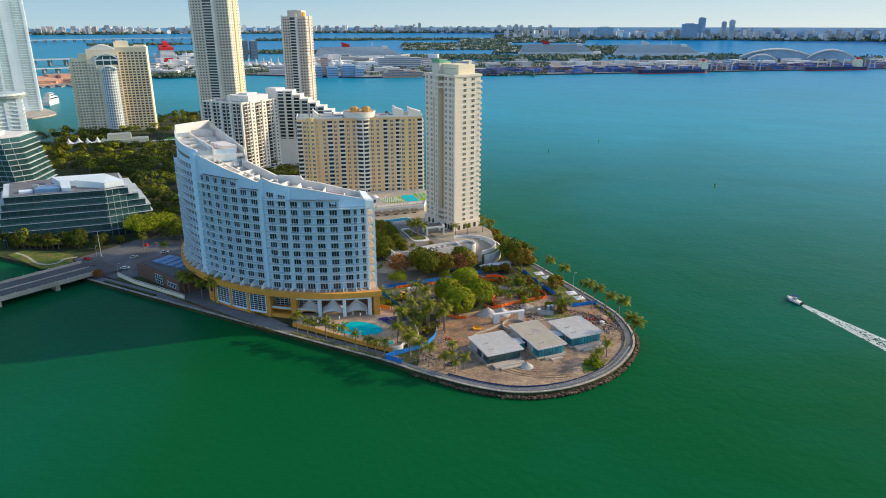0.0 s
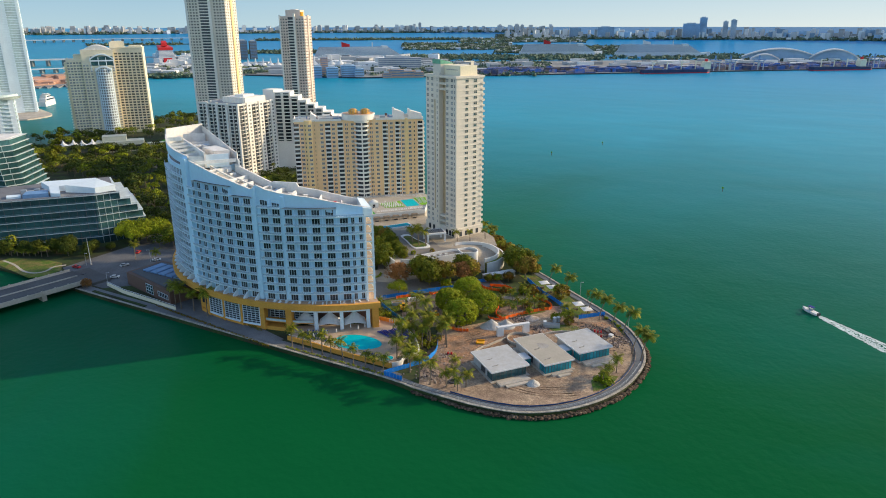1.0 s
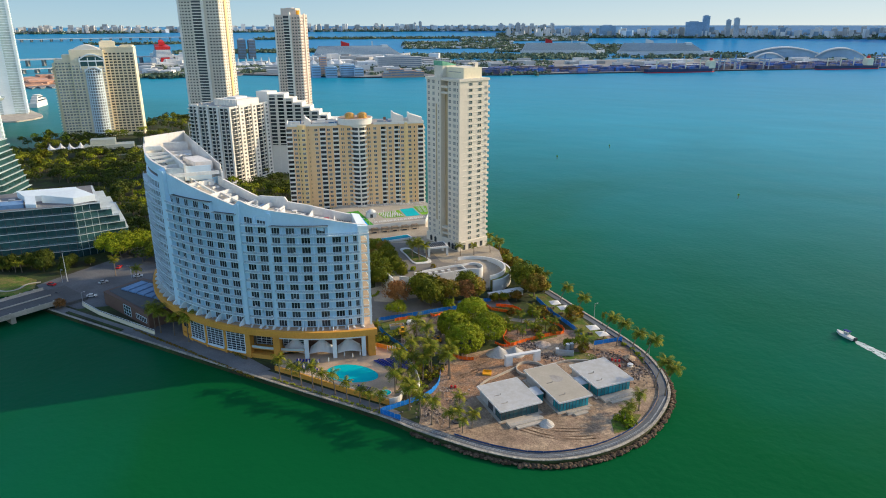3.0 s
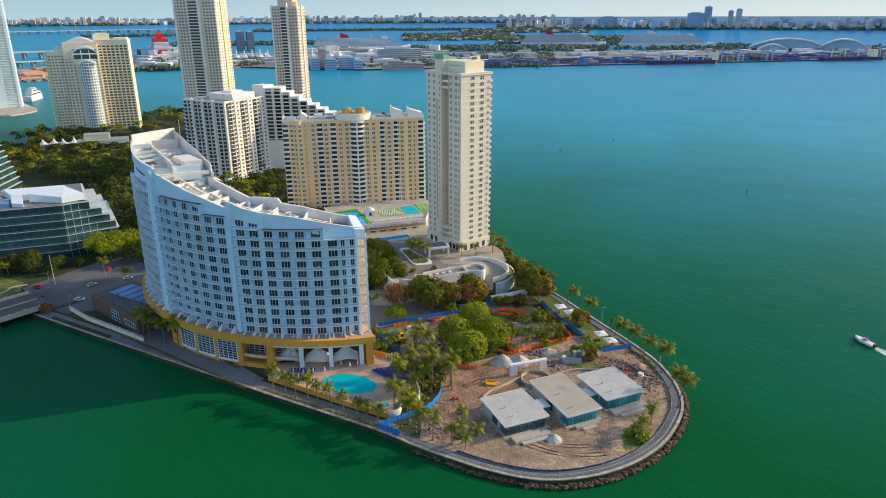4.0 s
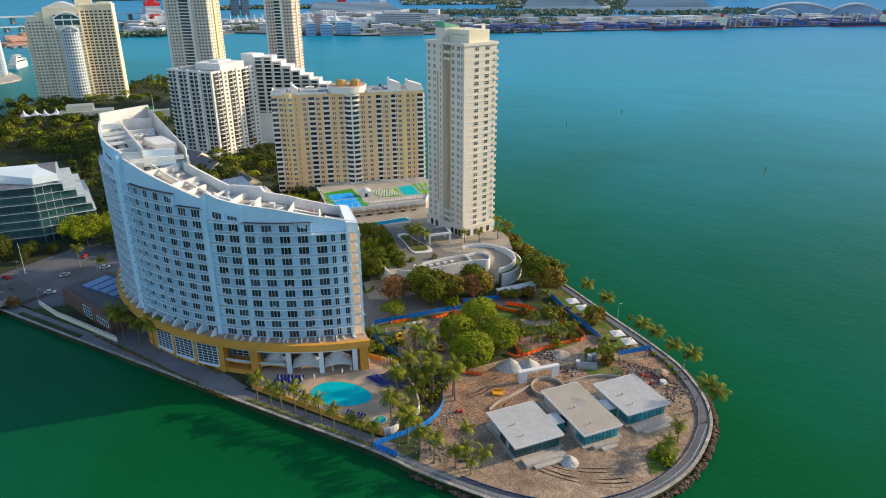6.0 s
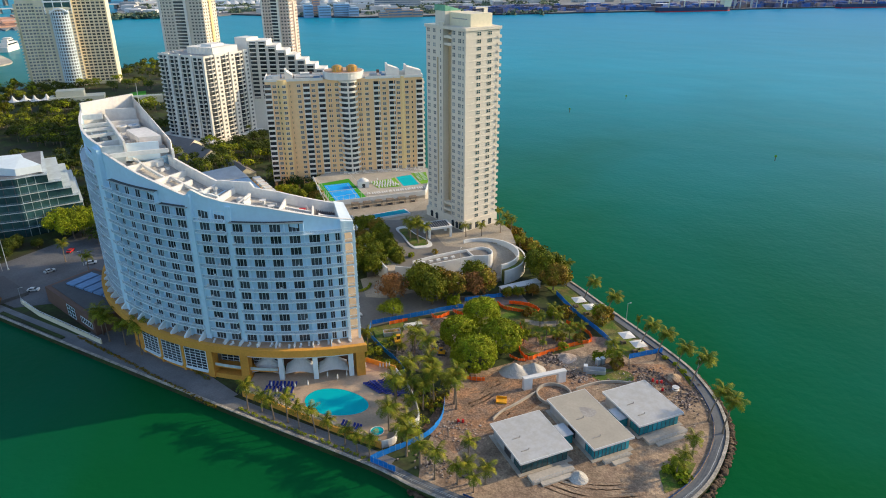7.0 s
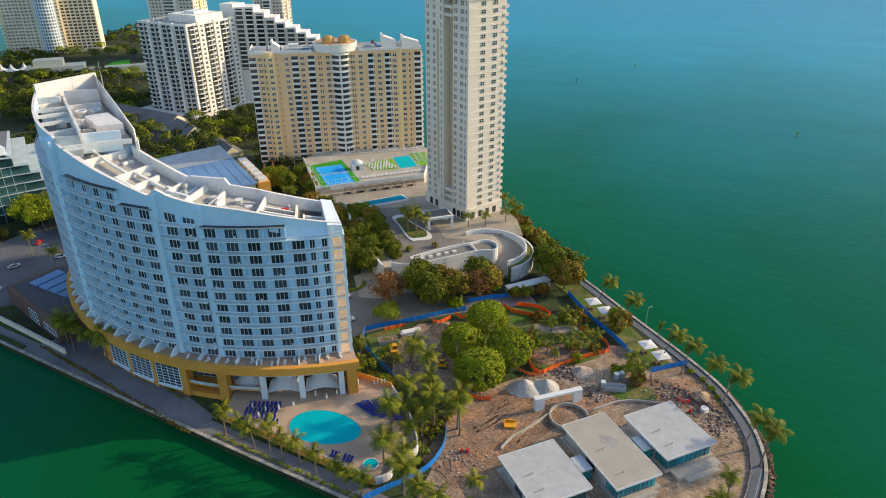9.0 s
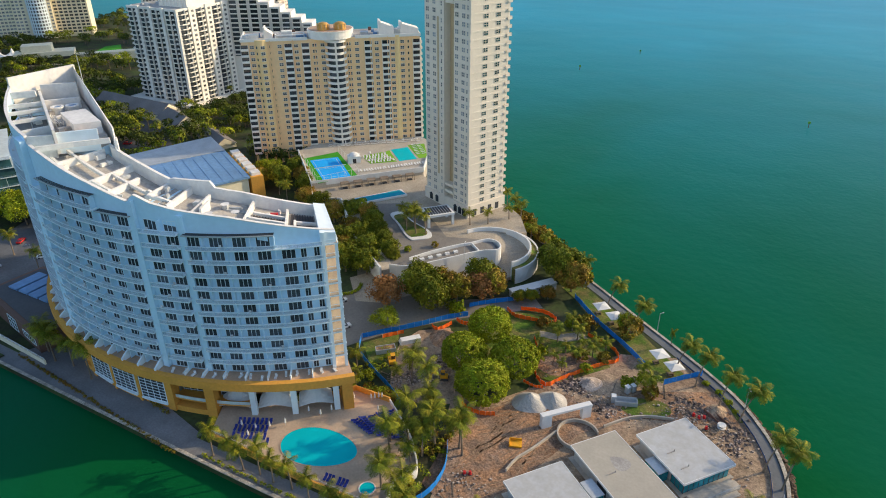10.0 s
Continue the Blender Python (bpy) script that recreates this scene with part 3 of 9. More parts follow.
part("rear_parapet", Geo().sector(0, 0, 64.4, 65.2, 264, A1, 12.0, lambda a: roofline(a) - 0.5 if a > 291 or a < 282 else 61.2, 1.0), ROOFWHITE, hotel)
# the wing's own walls: rear, end, spine and the oblique wall down to the lower roof
REAR_A, REAR_B = Vector(on_arc(66.0, 216.0)), Vector(on_arc(63.2, 264.2))
SPINE_A, SPINE_B = Vector(on_arc(75.6, 221.0)), Vector(on_arc(75.6, 259.5))
part("rear_parapet", Geo().prism([tuple(q) for q in (REAR_A, REAR_B, REAR_B + Vector((0.3, -0.6)), REAR_A + Vector((0.3, -0.6)))][::-1], 60.0, [72.0, 71.4, 71.4, 77.6][::-1]), ROOFWHITE, hotel)
part("rear_parapet", Geo().strip([tuple(REAR_B), on_arc(65.0, 266.5)], 0.7, 60.0, 68.8), ROOFWHITE, hotel)
part("end_parapet", Geo().strip([on_arc(RW - 0.3, 227.4), tuple(REAR_A)], 0.8, 62.0, 78.0), ROOFWHITE, hotel, "tall white end wall of the roof")
part("cross_parapet", Geo().strip([on_arc(RW - 0.3, 256.4), on_arc(75.6, 258.6)], 0.6, 64, 71.4), ROOFWHITE, hotel)
part("roof_beam", Geo().strip([on_arc(RW - 0.3, 259.4), on_arc(73.0, 262.0), on_arc(66.0, 266.0)], 0.7, 68.4, 69.7), ROOFWHITE, hotel)
part("spine_wall", Geo().strip([tuple(SPINE_A), tuple(SPINE_B)], 0.7, 66.4, 72.9), ROOFWHITE, hotel)
part("plant_screen", Geo().strip([on_arc(66.6, 262.6), on_arc(75.4, 258.2)], 0.6, 66.0, 71.6), WHITE, hotel)
for b0, b1 in ((232.4, 237.6), (239.4, 244.6)):
    part("steel_post", Geo().sector(0, 0, SPINE + 3.6, SPINE + 3.9, b0, b0 + 0.3, 66.5, 72.4, 0.2), STEEL, hotel)
for a, r0, z0, z1 in BAY:
    part("roof_beam", Geo().sector(0, 0, r0, RW - 0.4, a - 0.35, a + 0.35, z0, z1, 0.35), ROOFWHITE, hotel)
for a, r0, r1, z1 in ((224.5, 63.6, 73.6, 74.6), (232.6, 62.4, 71.6, 72.2), (242.5, 61.8, 71.0, 70.4)):
    part("roof_wall", Geo().sector(0, 0, r0, r1, a - 0.35, a + 0.35, 69.0, z1, 0.35), ROOFWHITE, hotel)
for r0, b0, b1 in ((75.2, 228, 245), (78.0, 235, 245.4)):
    part("pipe", Geo().sector(0, 0, r0, r0 + 0.22, b0, b1, 71.2, 71.42, 2.0), STEEL, hotel)
part("end_wall", Geo().sector(0, 0, 64.6, 82.6, 313.3, 313.95, 12.0, lambda q: roofline(q) - 0.1, 0.3), WHITE, hotel)
part("end_wall", Geo().sector(0, 0, 64.6, 82.2, 313.9, 315.9, 50.8, lambda q: roofline(q) - 0.1, 0.6), WHITE, hotel)
for a, r, w in ((254.6, 82.5, 1.5), (282.2, 82.2, 0.6), (290.7, 81.7, 0.55)):
    part("side_pier", Geo().sector(0, 0, 80.5, r, a - w, a + w, FLOOR0, lambda q: roofline(q) - 1.0, 0.5), FACADE, hotel)

# columns of windows with the number of storeys that each one climbs
SEGMENTS = [
    (291.3, 313.5, [(292.2, 11), (296.1, 11), (300.0, 11), (303.9, 11), (307.9, 10)], 83.0, 10),
    (283.5, 290.1, [(285.0, 12), (288.6, 12)], 83.1, 11),
    (256.0, 281.7, [(279.6, 12), (275.9, 12), (272.2, 13), (268.5, 13), (264.8, 13), (261.1, 13), (258.0, 13)], 83.1, 12),
    (226.7, 253.2, [(250.6 - 2.75 * i, 14) for i in range(9)], 82.9, 14),
]
big_window = window_mesh(3.25, 2.75, 3, WHITE, GLASS, t=0.09)
slim_window = window_mesh(1.4, 2.7, 2, WHITE, GLASS)
big_places, slim_places = [], []
random.seed(11)
for b0, b1, cols, r, top in SEGMENTS:
    for k in range(top + 1):
        z = FLOOR0 + k * FH
        reach = [a for a, n in cols if k < n]
        if k and reach:
            lo, hi = (b0 if min(reach) == min(cols)[0] else min(reach) - 2), (b1 if max(reach) >= max(cols)[0] - 5 else max(reach) + 2.2)
            slab = part("balcony", Geo().sector(0, 0, RW - 0.1, r, lo, hi, z - 0.2, z + 0.08, 1.2), WHITE, hotel)
            rails = Geo()
            rails.sector(0, 0, r - 0.13, r - 0.03, lo, hi, z + 0.98, z + 1.12, 1.2)
            n = int((hi - lo) / 1.3)
            for i in range(n + 1):
                a = lo + 0.05 + (hi - lo - 0.1) * i / max(n, 1)
                rails.sector(0, 0, r - 0.12, r - 0.05, a - 0.04, a + 0.04, z + 0.05, z + 1.0, 0.1)
            part("railing", rails, WHITE, slab, "thin white railing")
            part("rail_glass", Geo().sector(0, 0, r - 0.04, r - 0.02, lo, hi, z + 0.12, z + 0.96, 1.2), RAILGLASS, slab, "blue-tinted glass balustrade")
            seats = Geo()
            for a in [random.choice(reach)]:
                if random.random() < 0.9:
                    x, y = on_arc(RW + 0.9, a + random.uniform(-1.3, 1.3))
                    seats.turned(x, y, z + 0.06, z + 0.5, 0.55, 0.6, a).turned(x * 0.996, y * 0.996, z + 0.5, z + 0.95, 0.1, 0.6, a)
            if seats.v:
                part("balcony_chair", seats, CANVAS, slab, "white balcony seat")
        for a in reach:
            x, y = on_arc(RW + 0.02, a)
            big_places.append((x, y, z + 0.08, a + 90))
        if b0 > 291 and k < 10:
            for a in (310.4, 312.6):
                x, y = on_arc(RW + 0.02, a)
                slim_places.append((x, y, z + 0.1, a + 90))
    for a, n in cols:
        for s in (-1.95, 1.95):
            if b0 > 254 and b0 + 0.5 < a + s < b1 - 0.5 and (s > 0 or a == min(cols)[0]):
                part("partition", Geo().sector(0, 0, RW - 0.1, RW + 1.5, a + s - 0.06, a + s + 0.06, FLOOR0, FLOOR0 + n * FH - 0.5, 0.2), FACADE, hotel)
spread("window", big_window, hotel, big_places, 400)
spread("slim_window", slim_window, hotel, slim_places, 300)
for b0, b1, k, r in ((290.9, 305.9, 11, 82.9), (259.0, 274.6, 13, 83.0), (275.0, 282.2, 12, 83.0)):
    z = FLOOR0 + k * FH + 0.1
    awning = part("awning", Geo().sector(0, 0, RW + 1.7, RW + 1.95, b0, b1, z - 0.25, z + 0.05, 1.0), STEEL, hotel, "louvred steel awning")
    for i in range(5):
        # shadow under the awning is put into these dark slats
        part("awning_slat", Geo().sector(0, 0, RW + 0.2 + i * 0.32, RW + 0.4 + i * 0.32, b0, b1, z - 0.12, z - 0.05, 1.0), DARK, awning)
part("end_column", Geo().sector(0, 0, 81.7, 82.5, 315.6, 316.1, 14.3, 51, 0.3), WHITE, hotel)
for k in range(1, 11):
    z = FLOOR0 + k * FH
    slab = part("end_balcony", Geo().sector(0, 0, 66.5, 82.5, 313.9, 316.2, z - 0.3, z, 0.5), WHITE, hotel)
    part("tiled_floor", Geo().sector(0, 0, 66.7, 82.3, 313.95, 316.05, z, z + 0.03, 0.5), DECKSTONE, slab)
    part("railing", Geo().sector(0, 0, 66.5, 82.5, 316.1, 316.17, z + 0.95, z + 1.05, 0.04).sector(0, 0, 66.5, 82.5, 316.1, 316.15, z + 0.45, z + 0.5, 0.04).sector(0, 0, 82.35, 82.45, 313.9, 316.2, z + 0.95, z + 1.05, 0.5), WHITE, slab, "thin white railing")
    for r in (73.0, 77.5):
        part("end_window", Geo().sector(0, 0, r - 1.2, r + 1.2, 313.93, 314.0, z + 0.1, z + 2.5, 0.05), GLASS, hotel)
# terrace ring over the base: it swings out from the facade towards the pool
def swell(a):
    return max(0.0, a - 264) * 0.048 + 0.8


def out(r):
    return lambda a: r + swell(a)


part("terrace_band", Geo().sector(0, 0, out(82.9), out(84.4), 216, 316.6, 12.2, 14.6, 1.0), GOLD, hotel, "ochre band round the terrace")
part("terrace_floor", Geo().sector(0, 0, 66.0, out(82.95), 216, 316.4, 12.6, 14.2, 1.0), TERRACE, hotel, "terracotta terrace floor")
for i in range(17):
    # each dividing wall falls from the facade to the terrace rim
    a = 219.2 + i * 3.87
    c, s = math.cos(radians(a)), math.sin(radians(a))
    tx, ty = -s * 0.24, c * 0.24
    e = 83.4 + swell(a)
    pts = [(RW + 0.0, 14.1), (e, 14.1), (e, 15.2), (RW + 1.6, 16.5), (RW + 0.0, 16.9)]
    ring = [(r * c + q * tx, r * s + q * ty, z) for q in (-1, 1) for r, z in pts]
    g = Geo().add(ring, [(4, 3, 2, 1, 0), (5, 6, 7, 8, 9)] + [(j, (j + 1) % 5, 5 + (j + 1) % 5, 5 + j) for j in range(5)])
    part("terrace_screen", g, WHITE, hotel, "white terrace dividing wall")
for a in (286.8, 290.3, 294.1, 298.0, 301.9, 305.8, 309.6):
    part("terrace_screen", Geo().sector(0, 0, RW, out(82.4), a - 0.1, a + 0.1, 14.1, 15.5, 0.1), WHITE, hotel, "white terrace dividing wall")
for i in range(15):
    a = 284 + i * 2.1 + random.uniform(-0.3, 0.3)
    x, y = on_arc(82.6 + swell(a) * random.uniform(0.2, 0.8), a)
    part("terrace_lounger", Geo().turned(x, y, 14.3, 14.65, 1.5, 0.6, a + random.uniform(-25, 25)).turned(x * 0.992, y * 0.992, 14.65, 15.1, 0.35, 0.6, a), CANVAS, hotel)
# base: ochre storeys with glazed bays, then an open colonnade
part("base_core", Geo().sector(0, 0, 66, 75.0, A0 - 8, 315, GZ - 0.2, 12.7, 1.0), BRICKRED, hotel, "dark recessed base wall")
part("base_wall", Geo().sector(0, 0, 74, out(82.4), 256.5, 291.2, GZ - 0.2, 3.2, 1.0), GOLD, hotel)
bay = window_mesh(8.2, 8.1, 4, WHITE, GLASS, 8, t=0.13)
for a in (264.8, 271.9, 279.0):
    x, y = on_arc(82.7 + swell(a), a)
    ob = place(new("glazed_bay", bay), hotel, pose(x, y, 3.7, 0, 0, a + 90))
    part("bay_sill", Geo().sector(0, 0, out(80.6), out(83.3), a - 2.95, a + 2.95, 3.2, 3.7, 0.6), WHITE, hotel)
    part("bay_head", Geo().sector(0, 0, out(80.6), out(82.9), a - 2.95, a + 2.95, 11.8, 12.1, 0.6), WHITE, hotel)
    for s in (-2.87, 2.87):
        part("bay_cheek", Geo().sector(0, 0, 76.0, out(82.9), a + s - 0.1, a + s + 0.1, 3.4, 11.9, 0.2), WHITE, hotel)
for a in (286.6, 294.6):
    x, y = on_arc(78.2 + swell(a), a)
    place(new("glazed_bay", bay), hotel, pose(x, y, 3.9, 0, 0, a + 90))
    balcony = part("base_balcony", Geo().sector(0, 0, out(77), out(82.0), a - 3.3, a + 3.3, 5.3, 5.6, 1.0), GOLD, hotel)
    part("railing", Geo().sector(0, 0, out(81.8), out(81.9), a - 3.3, a + 3.3, 5.6, 6.6, 1.0), TEALGLASS, balcony, "pale glass railing")
for a, w in ((261.2, 0.6), (268.35, 0.3), (275.45, 0.3), (282.7, 0.75), (290.9, 0.9)):
    part("base_pier", Geo().sector(0, 0, out(80.0), out(82.9), a - w, a + w, GZ - 0.2, 12.3, 0.4), GOLD, hotel)
part("base_wall", Geo().sector(0, 0, 76, out(81.5), 255.0, 260.6, GZ - 0.2, 12.3, 0.8), GOLD, hotel)
for a in (257.0, 259.0):
    part("base_window", Geo().sector(0, 0, out(81.4), out(81.56), a - 0.7, a + 0.7, 5.6, 10.0, 0.4), GLASS, hotel)
part("base_lintel", Geo().sector(0, 0, out(80.0), out(82.4), 256, 291, 11.9, 12.4, 1.0), GOLD, hotel)
for a in (298.7, 305.9, 313.3):
    part("column", Geo().sector(0, 0, out(81.4), out(82.7), a - 0.5, a + 0.5, GZ + 1.0, 12.4, 0.4), WHITE, hotel)
part("colonnade_beam", Geo().sector(0, 0, out(81.5), out(82.8), 291.5, 313.4, 10.9, 11.9, 1.0), WHITE, hotel)
part("end_pier", Geo().sector(0, 0, out(77), out(83.2), 314.4, 316.2, GZ, 12.4, 0.5), GOLD, hotel)
for a in (295.0, 302.3, 309.6):
    g = Geo()
    n = 6
    # a saddle of canvas between two front corners and two rear ones, with a raised ridge
    for i in range(n + 1):
        for j in range(n + 1):
            u, v = i / n, j / n
            b = a + (u - 0.5) * 6.2
            sag = 4 * u * (1 - u)
            z = 4.4 + 5.4 * max(0.0, 1 - 1.25 * math.hypot(u - 0.5, (v - 0.7) * 0.9)) ** 1.5
            x, y = on_arc(81.6 + swell(b) - 5.2 * v + 1.0 * sag * (v - 0.6), b)
            g.v.append((x, y, z))
    for i in range(n):
        for j in range(n):
            p = i * (n + 1) + j
            g.f.append((p, p + 1, p + n + 2, p + n + 1))
            g.m.append(0)
    part("sail_canopy", g, CANVAS, hotel, "grey-white tensioned sail canopy")

# roof: plant wells between cross walls
part("plant_house", Geo().prism([on_arc(62.2, 246.0), on_arc(68.6, 246.0), on_arc(69.6, 257.5), on_arc(63.6, 259.8)], 69.0, 72.3), ROOFWHITE, hotel, "white plant house on the roof")
part("roof_hatch", Geo().turned(*on_arc(70.6, 259.0), 68.0, 70.9, 2.0, 1.4, 259), GOLD, hotel, "ochre roof hatch")
for r, a in ((64.6, 238.2), (68.4, 238.0)):
    x, y = on_arc(r, a)
    fan = part("fan_drum", Geo().cyl(x, y, 69.0, 71.4, 1.7, 1.6, 18), STEEL, hotel, "round grey cooling fan")
    part("fan_cowl", Geo().sector(x, y, 1.1, 1.75, 0, 360, 71.4, 71.75, 20), CANVAS, fan)
    part("fan_grille", Geo().cyl(x, y, 71.4, 71.5, 1.1, n=14), BLUEROOF, fan)
for i in range(9):
    part("rack_post", Geo().turned(*on_arc(70.0 + (i % 3) * 0.9, 243.5 + i * 0.75), 69.0, 71.0 + (i % 2) * 0.6, 0.25, 0.25, 30), CANVAS, hotel)
for i in range(4):
    part("rack_rail", Geo().sector(0, 0, 69.6 + i * 0.6, 69.75 + i * 0.6, 242.5, 250.5, 70.5 + 0.2 * i, 70.65 + 0.2 * i, 1.0), CANVAS, hotel)
WALLS = ((291.2, 66.5, 82.0, -0.3), (292.6, 71, 76, 0.4), (300.4, 65.2, 81.6, -0.2), (307.6, 66, 81.6, -0.5), (309.2, 72, 81.6, -0.4), (286.4, 65.2, 76.5, -0.3), (280.6, 65.2, 73.0, -0.6), (275.0, 68, 81.6, -0.4), (270.8, 65.2, 81.4, -0.3), (262.6, 66.0, 81.4, -0.2))
for a, r0, r1, top in WALLS:
    part("roof_wall", Geo().sector(0, 0, r0, min(r1, 80.4), a - 0.2, a + 0.2, lambda q: deckline(q) - 0.1, lambda q, t=top: deckline(q) + 2.0 + t, 0.3), ROOFWHITE, hotel)
for r0, b0, b1, dz in ((74.5, 301, 307.4, 1.9), (70.0, 301, 307.4, 1.2), (72.5, 309, 313.2, 1.6), (74.0, 281, 286.2, 1.9), (71.0, 271, 280.4, 1.6), (76.8, 271, 275.0, 1.9), (73.0, 259, 270.6, 1.8), (77.5, 259, 263.8, 1.3)):
    part("roof_beam", Geo().sector(0, 0, r0, r0 + 0.7, b0, b1, lambda q, d=dz: deckline(q) + d - 0.8, lambda q, d=dz: deckline(q) + d, 0.6), ROOFWHITE, hotel)
for b0, b1, r0, r1 in ((301.0, 307.2, 70.5, 80.2), (308.2, 313.0, 66.0, 80.2)):
    part("sunken_deck", Geo().sector(0, 0, r0, r1, b0, b1, lambda q: deckline(q) - 0.05, lambda q: deckline(q) + 0.06, 0.6), DECKDARK, hotel, "dark slatted roof deck")
    n = int((b1 - b0) / 0.55)
    for i in range(n):
        a = b0 + 0.3 + i * 0.55
        part("louvre", Geo().sector(0, 0, r0 + 0.3, r1 - 0.3, a - 0.1, a + 0.1, lambda q: deckline(q) + 0.35, lambda q: deckline(q) + 0.55, 0.15), DARK, hotel)
random.seed(4)
for i in range(46):
    a, r = random.uniform(229, 312), random.choice((random.uniform(67, 70.5), random.uniform(73.5, 79)))
    x, y = on_arc(r, a)
    s = random.uniform(0.7, 2.4)
    hgt = random.uniform(0.6, 1.7)
    z = deckline(a) if a > 257.5 else (66.55 if r > 72 else 69.0)
    part("roof_unit", Geo().turned(x, y, z - 0.05, z + hgt, s, s * 0.7, a).turned(x, y, z + hgt, z + hgt + 0.15, s * 0.8, s * 0.5, a), (STEEL, ROOFWHITE, DECK)[i % 3], hotel)
for i in range(10):
    a, r = random.uniform(260, 300), random.uniform(68, 78)
    (x0, y0), (x1, y1) = on_arc(r, a), on_arc(r + random.uniform(-1, 1), a + random.uniform(1.5, 3.5))
    z = deckline(a + 2) + 0.35
    part("duct", Geo().strip([(x0, y0), (x1, y1)], 0.45, z - 0.5, z + 0.3), STEEL, hotel, "grey roof duct")
for a, r in ((298.2, 73), (295.5, 70), (294.0, 76)):
    x, y = on_arc(r, a)
    z = deckline(a)
    part("dish", Geo().cyl(x, y, z - 0.1, z + 1.0, 0.12, n=6).cyl(x, y, z + 1.0, z + 1.6, 0.15, 1.1, 12), ROOFWHITE, hotel, "white satellite dish")
x, y = on_arc(69.0, 304.5)
part("red_cover", Geo().turned(x, y, deckline(304.5), deckline(304.5) + 0.9, 3.0, 1.2, 30), RED, hotel, "red tarpaulin over roof plant")
for x, y in (on_arc(62.6, 221.0),):
    part("mast", Geo().cyl(x, y, 68.2, 82.5, 0.16, 0.08, 6), STEEL, hotel)


# ---- the white tower by the bay ----
tower = empty("apartment_tower", "slender off-white apartment tower with a small green gable", "apartment tower", -176.5, 337.5, 0, -24.3)
TF, TFH = 11.5, 3.0
part("wall", Geo().box(-28, -14.6, 0, 18.8, 4, 96.6), TOWERWALL, tower)
part("wall", Geo().box(-14.6, -9.6, 2.2, 18.8, 4, 94.6), BROWN, tower, "brown recessed bay")
part("wall", Geo().box(-9.6, 0, 0, 18.8, 4, 96.6), TOWERWALL, tower)
part("inset_strip", Geo().box(-20.0, -18.9, -0.06, 0.02, 21, 84), BROWN, tower, "narrow brown inset strip")
part("pilaster", Geo().box(-17.7, -14.7, -0.8, 0.1, 4, 99), TOWERWALL, tower)
part("base_block", Geo().box(-28.5, 0.7, -0.7, 19.4, 4, 12.5), TOWERWALL, tower)
for u in (-24, -20, -7.4, -4.4, -1.9):
    part("arch", Geo().box(u - 1.0, u + 1.0, -0.78, -0.6, 8, 10.6).cyl(u, -0.7, 10.6, 11.2, 0.9, 0.3, 8), GLASS, tower)
for u in (3, 7, 11, 15):
    part("arch", Geo().box(0.66, 0.8, u - 0.9, u + 0.9, 8, 10.8), GLASS, tower)
small = window_mesh(2.0, 1.75, 2, TOWERWALL, PALEGLASS, 2)
narrow = window_mesh(0.95, 1.7, 1, TOWERWALL, PALEGLASS, 2)
tp, side_places = [], []
wide_window = window_mesh(2.2, 1.7, 2, TOWERWALL, BLUEGLASS, 2)
for k in range(28):
    z = TF + 1.7 + k * TFH
    for u in (-26.0, -21.8, -7.9, -3.9):
        tp.append((u, -0.02, z, 0))
    for v in (7.2, 13.2):
        side_places.append((0.02, v, z - 0.2, 90))
spread("window", small, tower, tp, 300)
spread("wide_window", wide_window, tower, side_places, 300)
spread("slim_window", narrow, tower, [(u, y, TF + 1.7 + k * TFH, 0) for k in range(28) for u, y in ((-16.2, -0.82), (-1.5, -0.02))], 60)
for k in range(29):
    z = TF + k * TFH
    part("string_course", Geo().box(-0.1, 0.12, 0, 18.8, z, z + 0.6), TOWERWALL, tower)
    if k < 28:
        b = part("balcony", Geo().box(-3.5, 0.5, 17.4, 19.6, z, z + 0.25), TOWERWALL, tower)
        part("railing", Geo().box(0.4, 0.48, 17.4, 19.6, z + 0.25, z + 1.2).box(-3.5, 0.48, 19.52, 19.6, z + 0.25, z + 1.2), TOWERWALL, b)
    if k in (0, 1, 2, 26, 27):
        part("bay_balcony", Geo().box(-14.6, -9.6, -0.4, 2.3, z, z + 1.15), TOWERWALL, tower)
part("cornice", Geo().box(-28.5, 0.6, -0.6, 19.4, 96.2, 97.4), TOWERWALL, tower)
part("penthouse", Geo().box(-17.5, -1.8, 4, 15.8, 96.6, 102.6), CREAM, tower)
part("penthouse", Geo().box(-23, -16, 1.5, 10, 96.6, 103.2), TOWERWALL, tower)
part("gable_roof", Geo().prism([(-23.2, 1.2), (-15.8, 1.2), (-15.8, 10.3), (-23.2, 10.3)], 103.2, [105.6, 105.6, 103.4, 103.4]), GREENROOF, tower, "small green copper roof")
part("roof_arch", Geo().box(-6, -5.6, 14.5, 16.5, 102, 104.8).box(-6, -5.6, 10, 14.5, 104.3, 104.8), TOWERWALL, tower)
part("sign", Geo().box(-14, -4, 3.9, 3.98, 100.2, 100.6), DECK, tower, "plain dark lettering bar")
part("roof", Geo().box(-27.6, -0.4, 0.4, 18.4, 96.8, 96.95), DECK, tower)

# ---- the tan apartment slab ----
slab_house = empty("apartment_block", "long tan apartment block with a round white balcony bay", "apartment building", -307, 356, 0, 38.7)
part("wall", Geo().box(0, 16, 0, 22, 7, 63), TAN, slab_house)
part("wall", Geo().box(16, 74.4, -0.02, 22, 2, 63), TAN, slab_house)
part("wall", Geo().box(74.4, 86, 0.9, 22, 2, 63), TAN, slab_house)
